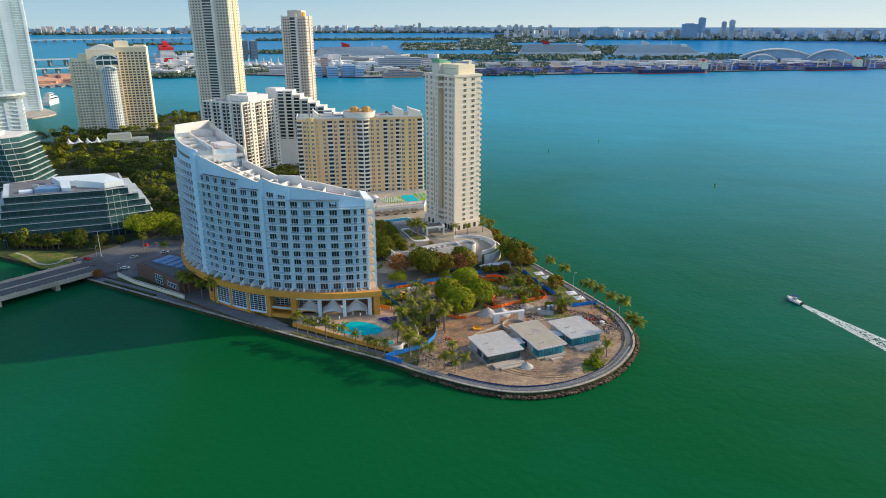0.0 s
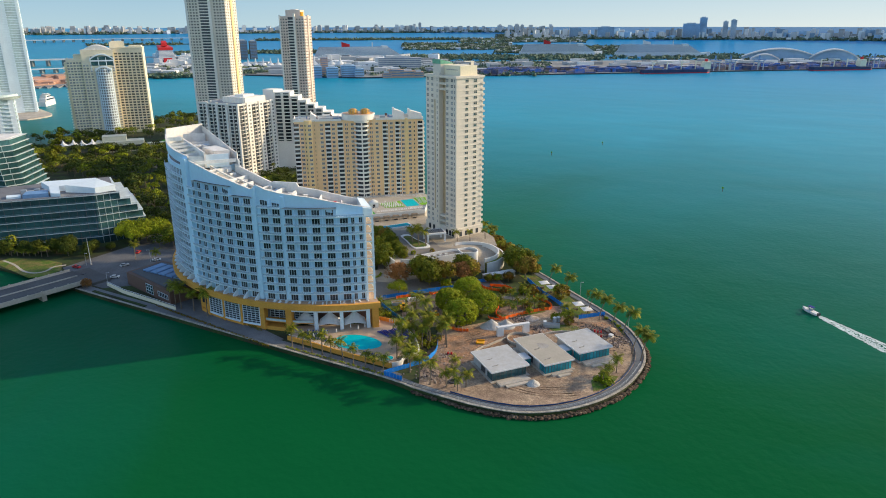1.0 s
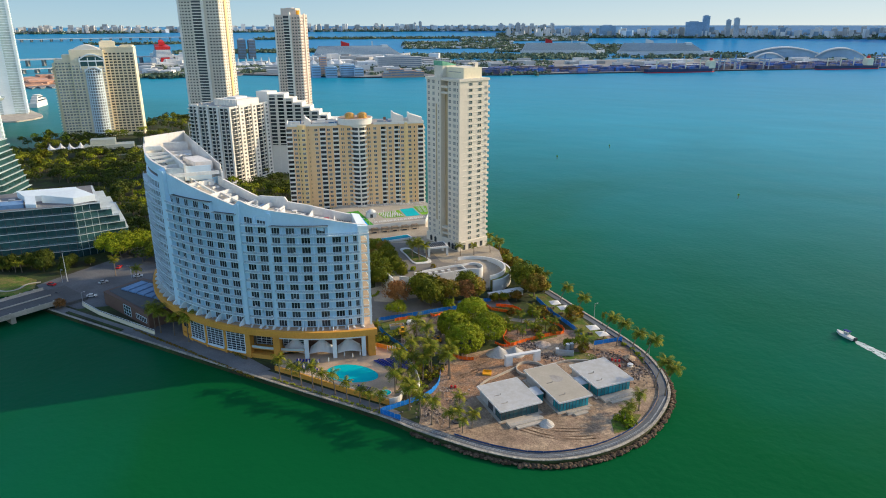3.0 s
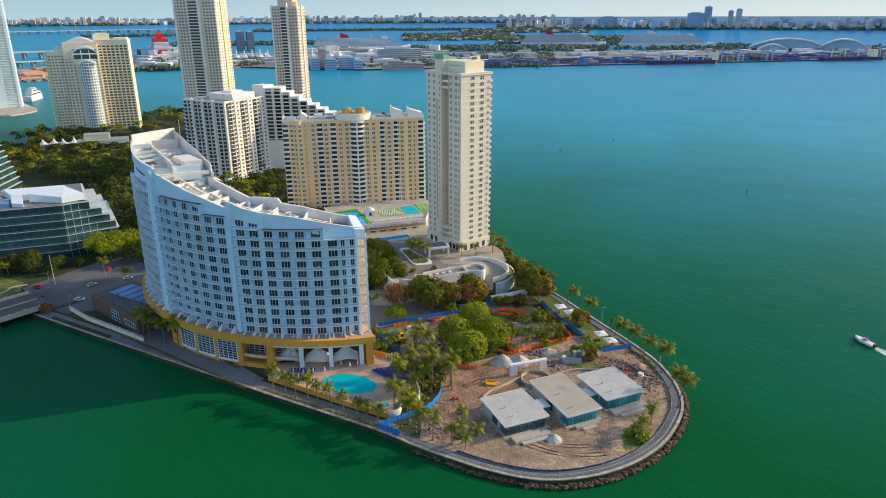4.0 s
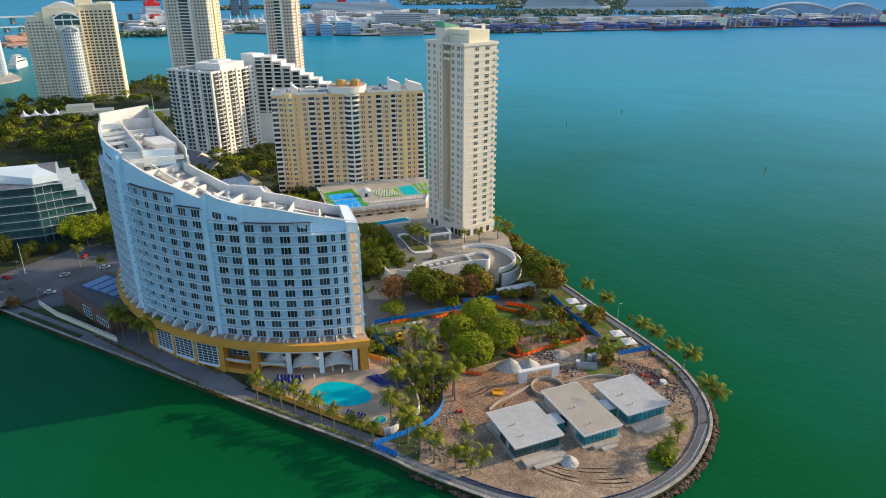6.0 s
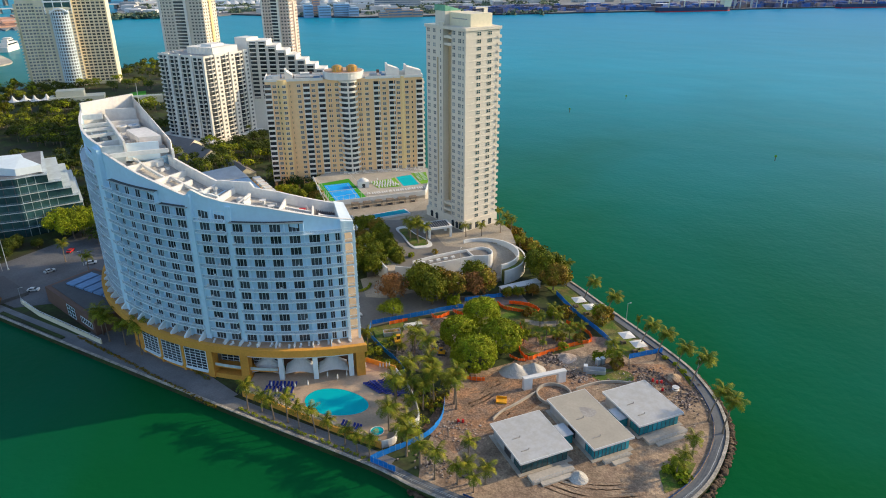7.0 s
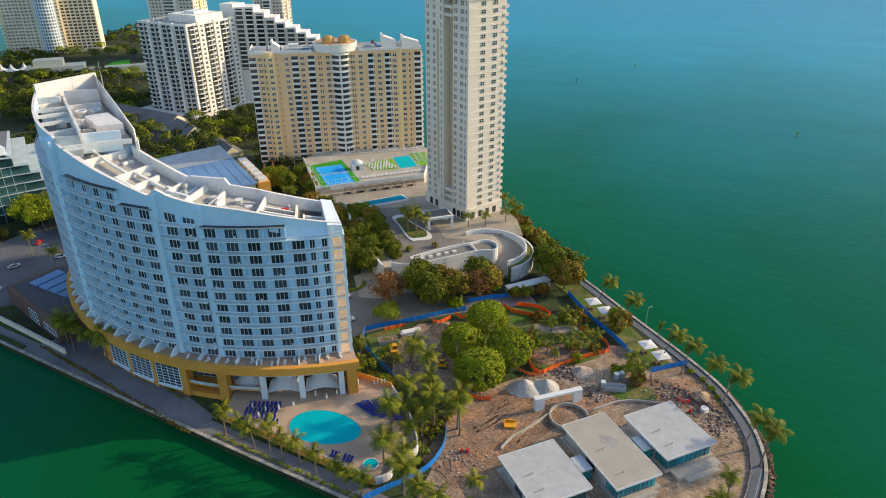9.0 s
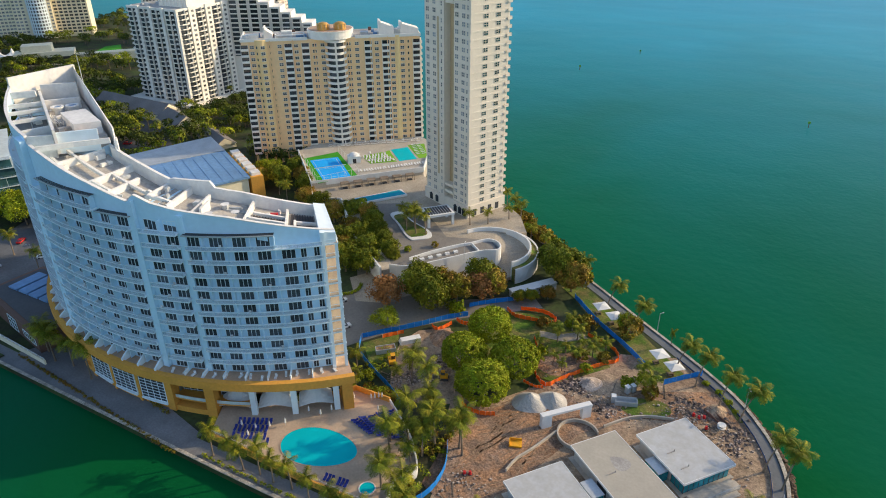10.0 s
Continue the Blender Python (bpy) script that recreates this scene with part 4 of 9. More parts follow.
for b in ((-0.3, 31, -0.3, 0.3), (54, 86.3, -0.3, 0.3), (-0.3, 0.2, 0.3, 22), (85.8, 86.3, 0.3, 22)):
    part("parapet", Geo().box(*b, 62.6, 64.0), SHELL, slab_house)
part("roof", Geo().box(0.2, 85.8, 0.4, 21.8, 63, 63.15), DECK, slab_house)
for u in (0.6, 5, 9.5, 13.2):
    part("stilt", Geo().box(u - 0.6, u + 0.6, 0.2, 1.4, GZ - 0.3, 7), TAN, slab_house)
# rounded yellow bays and flat piers break up the front
# the narrow bay's yellow is sunlight put into its colour
for u, r, z0 in ((9.0, 3.4, 7), (74.6, 1.5, 4)):
    part("rounded_bay", Geo().cyl(u, r * 0.55, z0, 63.4, r, n=20), YELLOWTAN, slab_house, "rounded bay in sun-yellow stucco")
for u, w in ((15.4, 1.0), (26.0, 0.9), (36.4, 1.2), (52.8, 1.2), (63.2, 0.9), (71.6, 0.8)):
    part("pier", Geo().box(u - w / 2 - 1.6, u - w / 2 - 1.2, -0.5, 0.05, 4, 63), TAN, slab_house)
part("bay", Geo().cyl(44.4, 0.6, 4, 64.0, 4.0, n=24), SHELL, slab_house, "round white bay")
part("bay_crown", Geo().cyl(42.6, 5.5, 63, 66.4, 11.0, n=36).cyl(42.6, 5.5, 66.4, 66.8, 11.3, n=36), SHELL, slab_house, "round white rooftop drum")
part("crown_deck", Geo().cyl(42.6, 5.5, 66.8, 66.9, 10.6, n=36), TERRACE, slab_house)
for u in (39.2, 47.2):
    dome = part("dome", Geo().cyl(u, 1.6, 66.8, 67.5, 3.0, 3.0, 20).cyl(u, 1.6, 67.5, 69.4, 2.9, 2.8, 20).cyl(u, 1.6, 69.4, 70.2, 2.8, 1.9, 20).cyl(u, 1.6, 70.2, 70.5, 1.9, 0.6, 20), COPPER, slab_house, "gold-coloured lantern dome")
    for i in range(10):
        q = 2 * math.pi * i / 10
        part("dome_rib", Geo().turned(u + 2.95 * math.cos(q), 1.6 + 2.95 * math.sin(q), 67.3, 69.6, 0.22, 0.3, math.degrees(q)), BROWN, dome)
for u0, u1, z1 in ((11.2, 14.8, 66.4), (66.5, 73.5, 67.8), (77.0, 85.6, 66.8)):
    # stepped gables stand behind the parapet
    part("roof_house", Geo().prism([(u0, 2.5), (u1, 2.5), (u1, 9), (u0, 9)], 63, [z1 + 1.6, z1 - 1.0, z1 - 1.0, z1 + 1.6]).box(u0 - 0.4, u0 + 0.5, 2.2, 9.3, 63, z1 + 2.2), SHELL, slab_house, "white stepped rooftop gable")
part("pergola", Geo().box(16, 30, 2, 3, 64.6, 64.9).box(16, 30, 8, 9, 64.6, 64.9).box(16, 16.4, 2, 9, 63, 64.9).box(29.6, 30, 2, 9, 63, 64.9), CANVAS, slab_house)
part("exhaust_fan", Geo().cyl(2.4, 2.4, 63.1, 65.4, 1.6, 1.5, 16), STEEL, slab_house)
for i in range(34):
    u, v, q = random.uniform(1.5, 84), random.uniform(2, 19), random.uniform(0.6, 2.0)
    if abs(u - 42.6) > 12:
        part("roof_unit", Geo().box(u, u + q, v, v + q * 0.8, 63.1, 63.6 + random.uniform(0.3, 1.6)), (STEEL, CANVAS, BLUEROOF, BRICKRED)[i % 4], slab_house)
SFH = 2.86
pane = window_mesh(2.0, 1.5, 2, SHELL, GLASS, 2, t=0.1)
slit = window_mesh(0.75, 1.3, 1, BROWN, GLASS, 1, t=0.07)
sp = [(u, -0.04, 5.0 + k * SFH, 0) for k in range(20) for u in (4.9, 17.8, 25.6, 34.3, 38.2, 50.8, 54.7, 64.4, 72.3) if not (k < 1 and u < 16)]
sp += [(10.0, -1.5, 5.0 + k * SFH, 14) for k in range(1, 20)] + [(77.2, 0.86, 5.0 + k * SFH, 0) for k in range(20)]
spread("window", pane, slab_house, sp, 300)
spread("slim_window", slit, slab_house, [(u, y, 5.1 + k * SFH, a) for k in range(1, 20) for u, y, a in ((7.2, -1.05, -30), (13.4, -0.04, 0), (80.2, 0.86, 0))], 60)


def stack_balcony(w, d):
    """A balcony with a pale slab, panelled railing and a dark glazed opening behind it."""
    xs = (-w - 0.14, -w, -w + 0.08, w - 0.08, w, w + 0.14)
    e, f = -d * 0.6, -d + 0.07
    # the plan is a closed outline: side fins, then a low railing round the slab
    rim = [(xs[0], 0), (xs[0], e), (xs[1], e), (xs[1], -d), (xs[4], -d), (xs[4], e), (xs[5], e), (xs[5], 0)]
    inner = [(xs[1], 0), (xs[1], e), (xs[2], e), (xs[2], f), (xs[3], f), (xs[3], e), (xs[4], e), (xs[4], 0)]
    high = [2.86, 2.86, 1.12, 1.12, 1.12, 1.12, 2.86, 2.86]
    n = 8
    verts = [(x, y, 0.0) for x, y in rim] + [(x, y, z) for (x, y), z in zip(rim, high)]
    verts += [(x, y, z) for (x, y), z in zip(inner, high)] + [(x, y, 0.22) for x, y in inner]
    verts += [(xs[1], 0, 2.5), (xs[4], 0, 2.5)]
    faces = [tuple(range(n - 1, -1, -1)), tuple(range(3 * n, 4 * n))]
    for i in range(n - 1):
        for k in range(3):
            faces.append((k * n + i, k * n + i + 1, (k + 1) * n + i + 1, (k + 1) * n + i))
    g = Geo()
    g.add(verts, faces)
    g.f.append((3 * n, 4 * n - 1, 4 * n + 1, 4 * n))
    g.m.append(1)
    return g.mesh("balcony", SHELL, GLASS)


spread("balcony", stack_balcony(1.7, 1.5), slab_house, [(u, -0.03, 4.3 + k * SFH, 0) for k in range(20) for u in (1.4, 21.9, 30.0, 60.2, 68.8) if not (k < 1 and u < 16)] + [(84.2, 0.87, 4.3 + k * SFH, 0) for k in range(20)], 200)
spread("end_balcony", stack_balcony(2.4, 1.4), slab_house, [(86.03, 4.5, 4.3 + k * SFH, 90) for k in range(20)], 200)
for k in range(21):
    z = 4.3 + k * SFH
    slab = part("bay_slab", Geo().cyl(44.4, 0.6, z, z + 0.3, 5.2, n=24), SHELL, slab_house)
    part("railing", Geo().sector(44.4, 0.6, 5.05, 5.15, 180, 360, z + 0.3, z + 1.1, 12), SHELL, slab)
for k in range(20):
    z = 4.3 + k * SFH + 0.9
    part("bay_glazing", Geo().sector(44.4, 0.6, 3.9, 4.06, 192, 262, z, z + 1.7, 10), GLASS, slab_house)
    part("bay_glazing", Geo().sector(44.4, 0.6, 3.9, 4.06, 275, 335, z, z + 1.7, 10), GLASS, slab_house)

for u, v, w, d, h, m in ((2, 3, 6, 4, 2.2, SHELL), (10, 5, 3, 2.4, 1.6, STEEL), (16, 4, 8, 3, 1.2, STEEL), (19, 8, 5, 4, 2.6, SHELL), (26, 3.5, 5, 2.5, 1.4, BLUEROOF), (57, 5, 4, 3, 1.6, STEEL), (64, 6, 7, 3, 1.3, STEEL), (74, 5, 5, 4, 2.2, SHELL)):
    part("roof_unit", Geo().box(u, u + w, v, v + d, 62.6, 63 + h), m, slab_house)

# ---- the white terraced block ----
terraced = empty("terraced_block", "white apartment block with dark stacked balconies", "apartment building", -468, 417, 0)
part("wall", Geo().prism([(0, 8), (6, 0), (50, 0), (50, 43), (0, 43)], 0, 61), SHELL, terraced)
part("core", Geo().box(38, 50, 43, 55, 0, 70), SHELL, terraced)
penthouse = part("penthouse", Geo().box(22, 47, 12, 36, 61, 66.0).box(30, 40, 18, 30, 66, 67.5), SHELL, terraced)
for i in range(8):
    part("louvre_post", Geo().box(22.4 + i * 3.2, 23.4 + i * 3.2, 11.5, 12, 61, 66.2), SHELL, penthouse)
part("roof_deck", Geo().prism([(1.2, 8.4), (6.4, 1.2), (49, 1.2), (49, 42), (1.2, 42)], 61, 61.2), DECK, terraced)
part("podium", Geo().box(-3, 54, -5, 47, 0, 3.2), SHELL, terraced, "white podium under the block")
WFH = 2.95
WX, WY = Vector((0.875, 0.485)), Vector((-0.485, 0.875))
for i in range(8):
    # each bay of the wing is a storey lower than the last; slabs, glazing and rails face the bay
    o = Vector((50.0, 43.5)) + WX * (i * 6.9 + 3.45)
    top = 68 - max(0, i - 1) * 3.4
    c = o + WY * 9
    wing = part("wing", Geo().turned(c.x, c.y, 0, top, 6.9, 18 - i * 0.3, 29), SHELL, terraced)
    q = o - WY * 0.15
    part("wing_glass", Geo().turned(q.x, q.y, 26, top - 1.0, 4.6, 0.4, 29), GLASS, wing)
    for k in range(14):
        z = 27 + k * WFH
        if z < top - 1.5:
            q = o - WY * 0.9
            part("wing_balcony", Geo().turned(q.x, q.y, z, z + 0.28, 5.2, 1.8, 29).turned(q.x - WY.x * 0.85, q.y - WY.y * 0.85, z, z + 0.85, 5.2, 0.1, 29), SHELL, wing)
wbal = Geo().box(-3.3, 2.2, -1.7, 0, 0, 0.2).box(-3.3, 2.2, -1.7, -1.6, 0.2, 0.72).box(-3.9, 3.9, -0.08, 0.05, 0.2, 2.85, 1).box(0.4, 0.7, -1.2, 0, 0.2, 2.95).box(2.2, 3.4, -0.7, 0, 0, 1.1).mesh("balcony", SHELL, GLASS)
wwin = window_mesh(2.0, 1.6, 2, SHELL, GLASS)
wp, ww = [], []
for k in range(20):
    z = 2.2 + k * WFH
    wp += [(u, 0, z, 0) for u in (10.5, 21.3, 32.3, 44.2)] + [(50, u, z, 90) for u in (5.5, 19.0, 33.0)]
    ww += [(51.02, u, z + 0.8, 90) for u in (12.2, 26.0, 40.0)]
spread("balcony", wbal, terraced, wp, 180)
spread("window", wwin, terraced, ww, 120)
for k in range(20):
    z = 2.2 + k * WFH
    part("corner_balcony", Geo().prism([(-1.2, 8), (5.5, -1.2), (6.5, -0.2), (0, 8.6)], z, z + 1.0), SHELL, terraced)
    part("corner_glazing", Geo().prism([(-0.2, 8), (6, -0.2), (6.3, 0.2), (0.2, 8.3)], z + 1.0, z + 2.6), GLASS, terraced)
for u in (14.8, 25.8, 37.0):
    part("fin", Geo().box(u, u + 2.4, -1.2, 0, 0, 62.4), SHELL, terraced)
for v in (9.6, 23.4, 37.4):
    part("fin", Geo().box(50, 51.0, v - 0.2, v + 5.2, 0, 62.4), SHELL, terraced)
part("parapet", Geo().box(5.5, 50.4, -0.4, 0.2, 60.5, 62).box(49.9, 50.4, 0, 43, 60.5, 62), SHELL, terraced)
for i in range(8):
    u, v = random.uniform(8, 16), random.uniform(6, 38)
    part("roof_unit", Geo().box(u, u + 2.5, v, v + 2, 61, 62.6), STEEL, terraced)


# ---- towers farther off ----
def far_tower(label, x, y, rz, w, d, height, floors, wall, cols, side, top=None):
    """A residential tower with window bands, balcony stacks and a stepped crown; its front looks along local -y."""
    t = empty("residential_tower", label, "apartment tower", x, y, 0, rz, "far residential towers")
    fh = (height - 6) / floors
    part("wall", Geo().box(-w / 2, w / 2, 0, d, 0, height), wall, t)
    part("pilaster", Geo().box(w * 0.08, w * 0.14, -1.6, 0.1, 0, height + 2.5), SHELL, t)
    part("pilaster", Geo().box(-w * 0.5 - 0.5, -w * 0.46, -0.7, 0.1, 0, height + 1.0), SHELL, t)
    # the tall tower's sunlit strip is put into a yellow colour
    part("side_strip", Geo().box(w / 2, w / 2 + 0.8, d * 0.45, d * 0.62, 0, height + 1.0), YELLOWTAN if w > 30 else wall, t)
    part("crown", Geo().box(-w * 0.3, w * 0.3, d * 0.2, d * 0.8, height, height + 6), wall, t)
    win = window_mesh(w / cols * 0.6, fh * 0.5, 2, wall, GLASS)
    us = [-w / 2 + w * (i + 0.5) / cols for i in range(cols)]
    sp2 = [(u, -0.02, 5 + k * fh, 0) for k in range(floors) for u in us if not (-w * 0.16 < u < w * 0.16)]
    sd = [(w / 2 + 0.02, v, 5 + k * fh, 90) for k in range(floors) for v in [d * (i + 0.5) / side for i in range(side)] if not d * 0.43 < v < d * 0.64]
    spread("window", win, t, sp2 + sd, 220)
    part("recess", Geo().box(-w * 0.16, w * 0.08, -0.05, 0.05, 3, height - 1), GLASS, t, "dark glazed recess behind balconies")
    for k in range(floors):
        z = 4.4 + k * fh
        part("balcony", Geo().box(-w * 0.16, w * 0.08, -1.5, 0.05, z, z + 0.9), SHELL, t)
        part("balcony", Geo().box(w * 0.42, w * 0.5 + 1.2, -1.2, d * 0.1, z, z + 0.8), SHELL, t)
    return t


far_tower("tall off-white tower with balcony stacks", -598, 562, 22, 44, 30, 168, 54, TOWERWALL, 13, 6)
far_tower("tall pale pink tower with stepped crown", -493, 577.5, 20, 26, 22, 131, 43, PINK, 9, 7)
lantern = empty("tower_crown", "gold and white stepped crown on a tower roof", "roof structure", -493, 577.5, 131, 20)
part("gable", Geo().box(-6, 6, 4, 16, 0, 4).box(-3, 3, 6, 14, 4, 6.5), PINK, lantern)
part("drum", Geo().cyl(7, 8, 0, 4, 3.2, n=14), YELLOW, lantern)


def arch_band(x0, x1, y0, y1, z, rise, thick, n=14):
    """A white arched band: a slice of a ring that spans x0 to x1 and springs from z."""
    g = Geo()
    for o in (0, thick):
        for y in (y0, y1):
            g.v += [(x0 + (x1 - x0) * i / n, y, z + o + rise * math.sin(math.pi * i / n)) for i in range(n + 1)]
    m = n + 1
    for i in range(n):
        g.f += [(i, i + 1, 2 * m + i + 1, 2 * m + i), (m + i, 3 * m + i, 3 * m + i + 1, m + i + 1), (i, m + i, m + i + 1, i + 1), (2 * m + i, 2 * m + i + 1, 3 * m + i + 1, 3 * m + i)]
    g.f += [(0, 2 * m, 3 * m, m), (n, m + n, 3 * m + n, 2 * m + n)]
    g.m = [0] * len(g.f)
    return g


def yellow_tower():
    t = empty("cream_tower", "broad cream tower with an arched top and curved white bay", "apartment tower", -724, 521, 0, 53)
    d, hgt, fh = 30, 92, 3.05
    part("wall", Geo().box(-38, -22, 0, d, 0, 86), CREAM, t)
    part("end_wall", Geo().box(-40.5, -38, 3, d - 3, 0, 82.5), CREAM, t)
    part("setback_storey", Geo().box(-30, -22, 2, d, 86, 91).box(-38, -37.6, 0, d, 86, 87), CREAM, t)
    wing = place(part("far_wing", Geo().box(0, 31, 0, d, 0, hgt + 5).box(0, 31.4, -0.4, d, hgt + 5, hgt + 6.2).box(17, 30, 4, 26, hgt + 6.2, hgt + 8), CREAM, t), t, pose(11, 3, 0, 0, 0, -5.5))
    part("centre_wall", Geo().box(-22, 11, -3, d, 0, hgt + 4), CREAM, t)
    n = 12
    pts = [(-20 + 29 * i / n, hgt + 4 + 5 * math.sin(math.pi * i / n)) for i in range(n + 1)]
    g = Geo().add([(x, -2.6, z) for x, z in pts] + [(x, d, z) for x, z in pts], [(i, i + 1, n + 2 + i, n + 1 + i) for i in range(n)] + [tuple(range(n + 1)), tuple(range(2 * n + 1, n, -1))])
    part("barrel_roof", g, SHELL, t)
    part("roof_house", Geo().box(8, 24, 12, 26, hgt + 4, hgt + 12).box(10, 22, 13, 25, hgt + 12, hgt + 13), CREAM, t)
    # the tall bay ends in two white arches with blue glass between them
    part("arch_window", Geo().box(-13, 10, -3.5, -3, hgt - 13, hgt - 3), BLUEGLASS, t, "blue glass under the upper arch")
    part("arch", arch_band(-14, 11, -4.6, -3, hgt - 7, 5.5, 1.6), WHITE, t, "white arched band")
    part("arch", arch_band(-9.6, 7.6, -11.4, -3, hgt - 19, 4.2, 1.5), WHITE, t, "white arched band")
    part("arch_sill", Geo().box(-14, 11, -4.4, -3, hgt - 8.4, hgt - 7), WHITE, t)
    for u in (-13.4, -5.4, 2.4, 10.2):
        part("arch_post", Geo().box(u, u + 0.7, -4.2, -3, hgt - 19, hgt - 4), WHITE, t)
    bay = part("bay_glass", Geo().cyl(-1, -3, 3, hgt - 16, 8.0, n=20), GLASS, t)
    for k in range(26):
        z = 4 + k * fh
        if z < hgt - 17:
            part("bay_sill", Geo().cyl(-1, -3, z, z + 1.15, 8.6, n=20), WHITE, bay)
    for a in (188, 206, 224, 242, 260, 278, 296, 314, 332, 350):
        part("bay_post", Geo().sector(-1, -3, 7.9, 8.62, a, a + 6, 3, hgt - 15.6, 6), WHITE, bay)
    win = window_mesh(2.3, 1.75, 2, CREAM, PALEGLASS)
    pl = [(u, -0.02, 5 + k * fh, 0) for k in range(26) for u in (-36.2, -33, -29.8, -26.6, -23.8)] + [(u, -3.02, 5 + k * fh, 0) for k in range(25) for u in (-20, -16.8, -13.2, 9.4)]
    spread("window", win, t, pl, 230)
    for k in range(27):
        z = 4.4 + k * fh
        part("floor_band", Geo().box(0.2, 30.8, -0.6, 0.1, z - 0.5, z + 0.1), CREAM, wing)
    spread("wing_window", window_mesh(3.0, 1.9, 2, CREAM, GLASS), wing, [(u, -0.02, 5 + k * fh, 0) for k in range(29) for u in (2.6, 6.8, 11, 15.2, 19.6, 24, 28.2)], 203)
    for k in range(25):
        z = 4.3 + k * fh
        part("balcony", Geo().box(-41.6, -38.5, -1.0, 4.0, z, z + 1.0), CREAM, t)


yellow_tower()
pavilion = empty("pavilion", "low cream pavilion with arches", "building", -620, 452, 0, 50)
part("wall", Geo().box(-22, 22, -8, 8, 0, 12), CREAM, pavilion)
part("upper", Geo().box(-16, 6, -5, 8, 12, 17), CREAM, pavilion)
part("arcade", Geo().box(-20, 20, -8.2, -8, 3, 8), GLASS, pavilion)
part("wing", Geo().box(22, 70, -4, 4, 0, 8), CREAM, pavilion)


TENTS = (-670, 433)
for i, (u, v) in enumerate(((-9, 0), (0, 3), (9, 1), (18, 5))):
    tent = empty("tensile_canopy", "white peaked canopy in the waterside park", "canopy", TENTS[0] + u * 0.8 - v, TENTS[1] + u * 0.6 + v, GZ, 37, "park canopies")
    part("mast", Geo().cyl(0, 0, 0, 9.5, 0.15, n=6), STEEL, tent)
    g = Geo()
    for r, z in ((0.3, 9.0), (1.6, 6.2), (3.6, 4.6), (6.0, 4.0)):
        g.v += [(r * (1.0 if j % 2 else 0.86) * math.cos(math.pi * j / 8), r * (1.0 if j % 2 else 0.86) * math.sin(math.pi * j / 8), z) for j in range(16)]
    g.f += [(a * 16 + j, a * 16 + (j + 1) % 16, a * 16 + 16 + (j + 1) % 16, a * 16 + 16 + j) for a in range(3) for j in range(16)]
    g.m = [0] * len(g.f)
    part("canopy", g, CANVAS, tent)


sheet("park_court", [(-617, 486), (-612, 517), (-634, 534), (-638, 520)], GZ + 0.1, COURTGREEN, "green court in the waterside park", "court")
sheet("red_court", [(-605, 488), (-598, 502), (-607.5, 508.5), (-614, 499)], GZ + 0.16, RED, "red strip of court in the waterside park", "court")
sheet("park_road", [(-588, 476), (-582, 480), (-593, 518), (-601, 515)], GZ + 0.12, ROADPALE, "pale road past the park courts", "road")


def glass_tower(label, x, y, rz, w, d, hgt, piers):
    """White piers and thin balcony slabs over pale glass; piers are (start, width) as shares of the front."""
    t = empty("glass_tower", label, "tower", x, y, 0, rz, "glass towers across the channel")
    part("body", Geo().box(-w / 2, w / 2, 0, d, 0, hgt), TEALGLASS, t)
    for u, v in piers:
        part("pier", Geo().box(w * (u - 0.5), w * (u + v - 0.5), -0.9, 0.1, 0, hgt + 1), WHITE, t)
    part("side_pier", Geo().box(w / 2 - 0.1, w / 2 + 0.8, d * 0.3, d * 0.7, 0, hgt + 1), WHITE, t)
    for k in range(int(hgt / 3.4)):
        z = k * 3.4
        part("balcony_slab", Geo().prism([(-w / 2 - 0.2, -0.5), (-w * 0.22, -1.7), (w * 0.05, -0.6), (w * 0.28, -1.6), (w / 2 + 0.9, -0.5), (w / 2 + 0.9, d), (-w / 2 - 0.2, d)], z, z + 0.8), WHITE, t)
    return t


glass_tower("white tower of stacked balconies and pale glass across the channel", -1018, 574, 58, 62, 34, 240, ((0.0, 0.05), (0.3, 0.05), (0.52, 0.22), (0.95, 0.05)))
low_tower = glass_tower("pale green glass tower with white piers and a curved cornice", -628, 340, 60, 34, 26, 62, ((0.02, 0.1), (0.3, 0.1), (0.58, 0.1), (0.86, 0.12)))
part("cornice", Geo().cyl(2, 13, 62, 64.5, 20, 22, 28).cyl(2, 13, 64.5, 66, 19, n=28), TEALGLASS, low_tower, "curved pale green cornice")
sheet("far_point", smooth([(-1190, 470), (-1000, 520), (-945, 537), (-938, 556), (-950, 588), (-985, 606), (-1047, 628), (-1130, 668)], 2), 1.8, CONCRETE, "low paved point with a tower across the channel", "ground", 3)


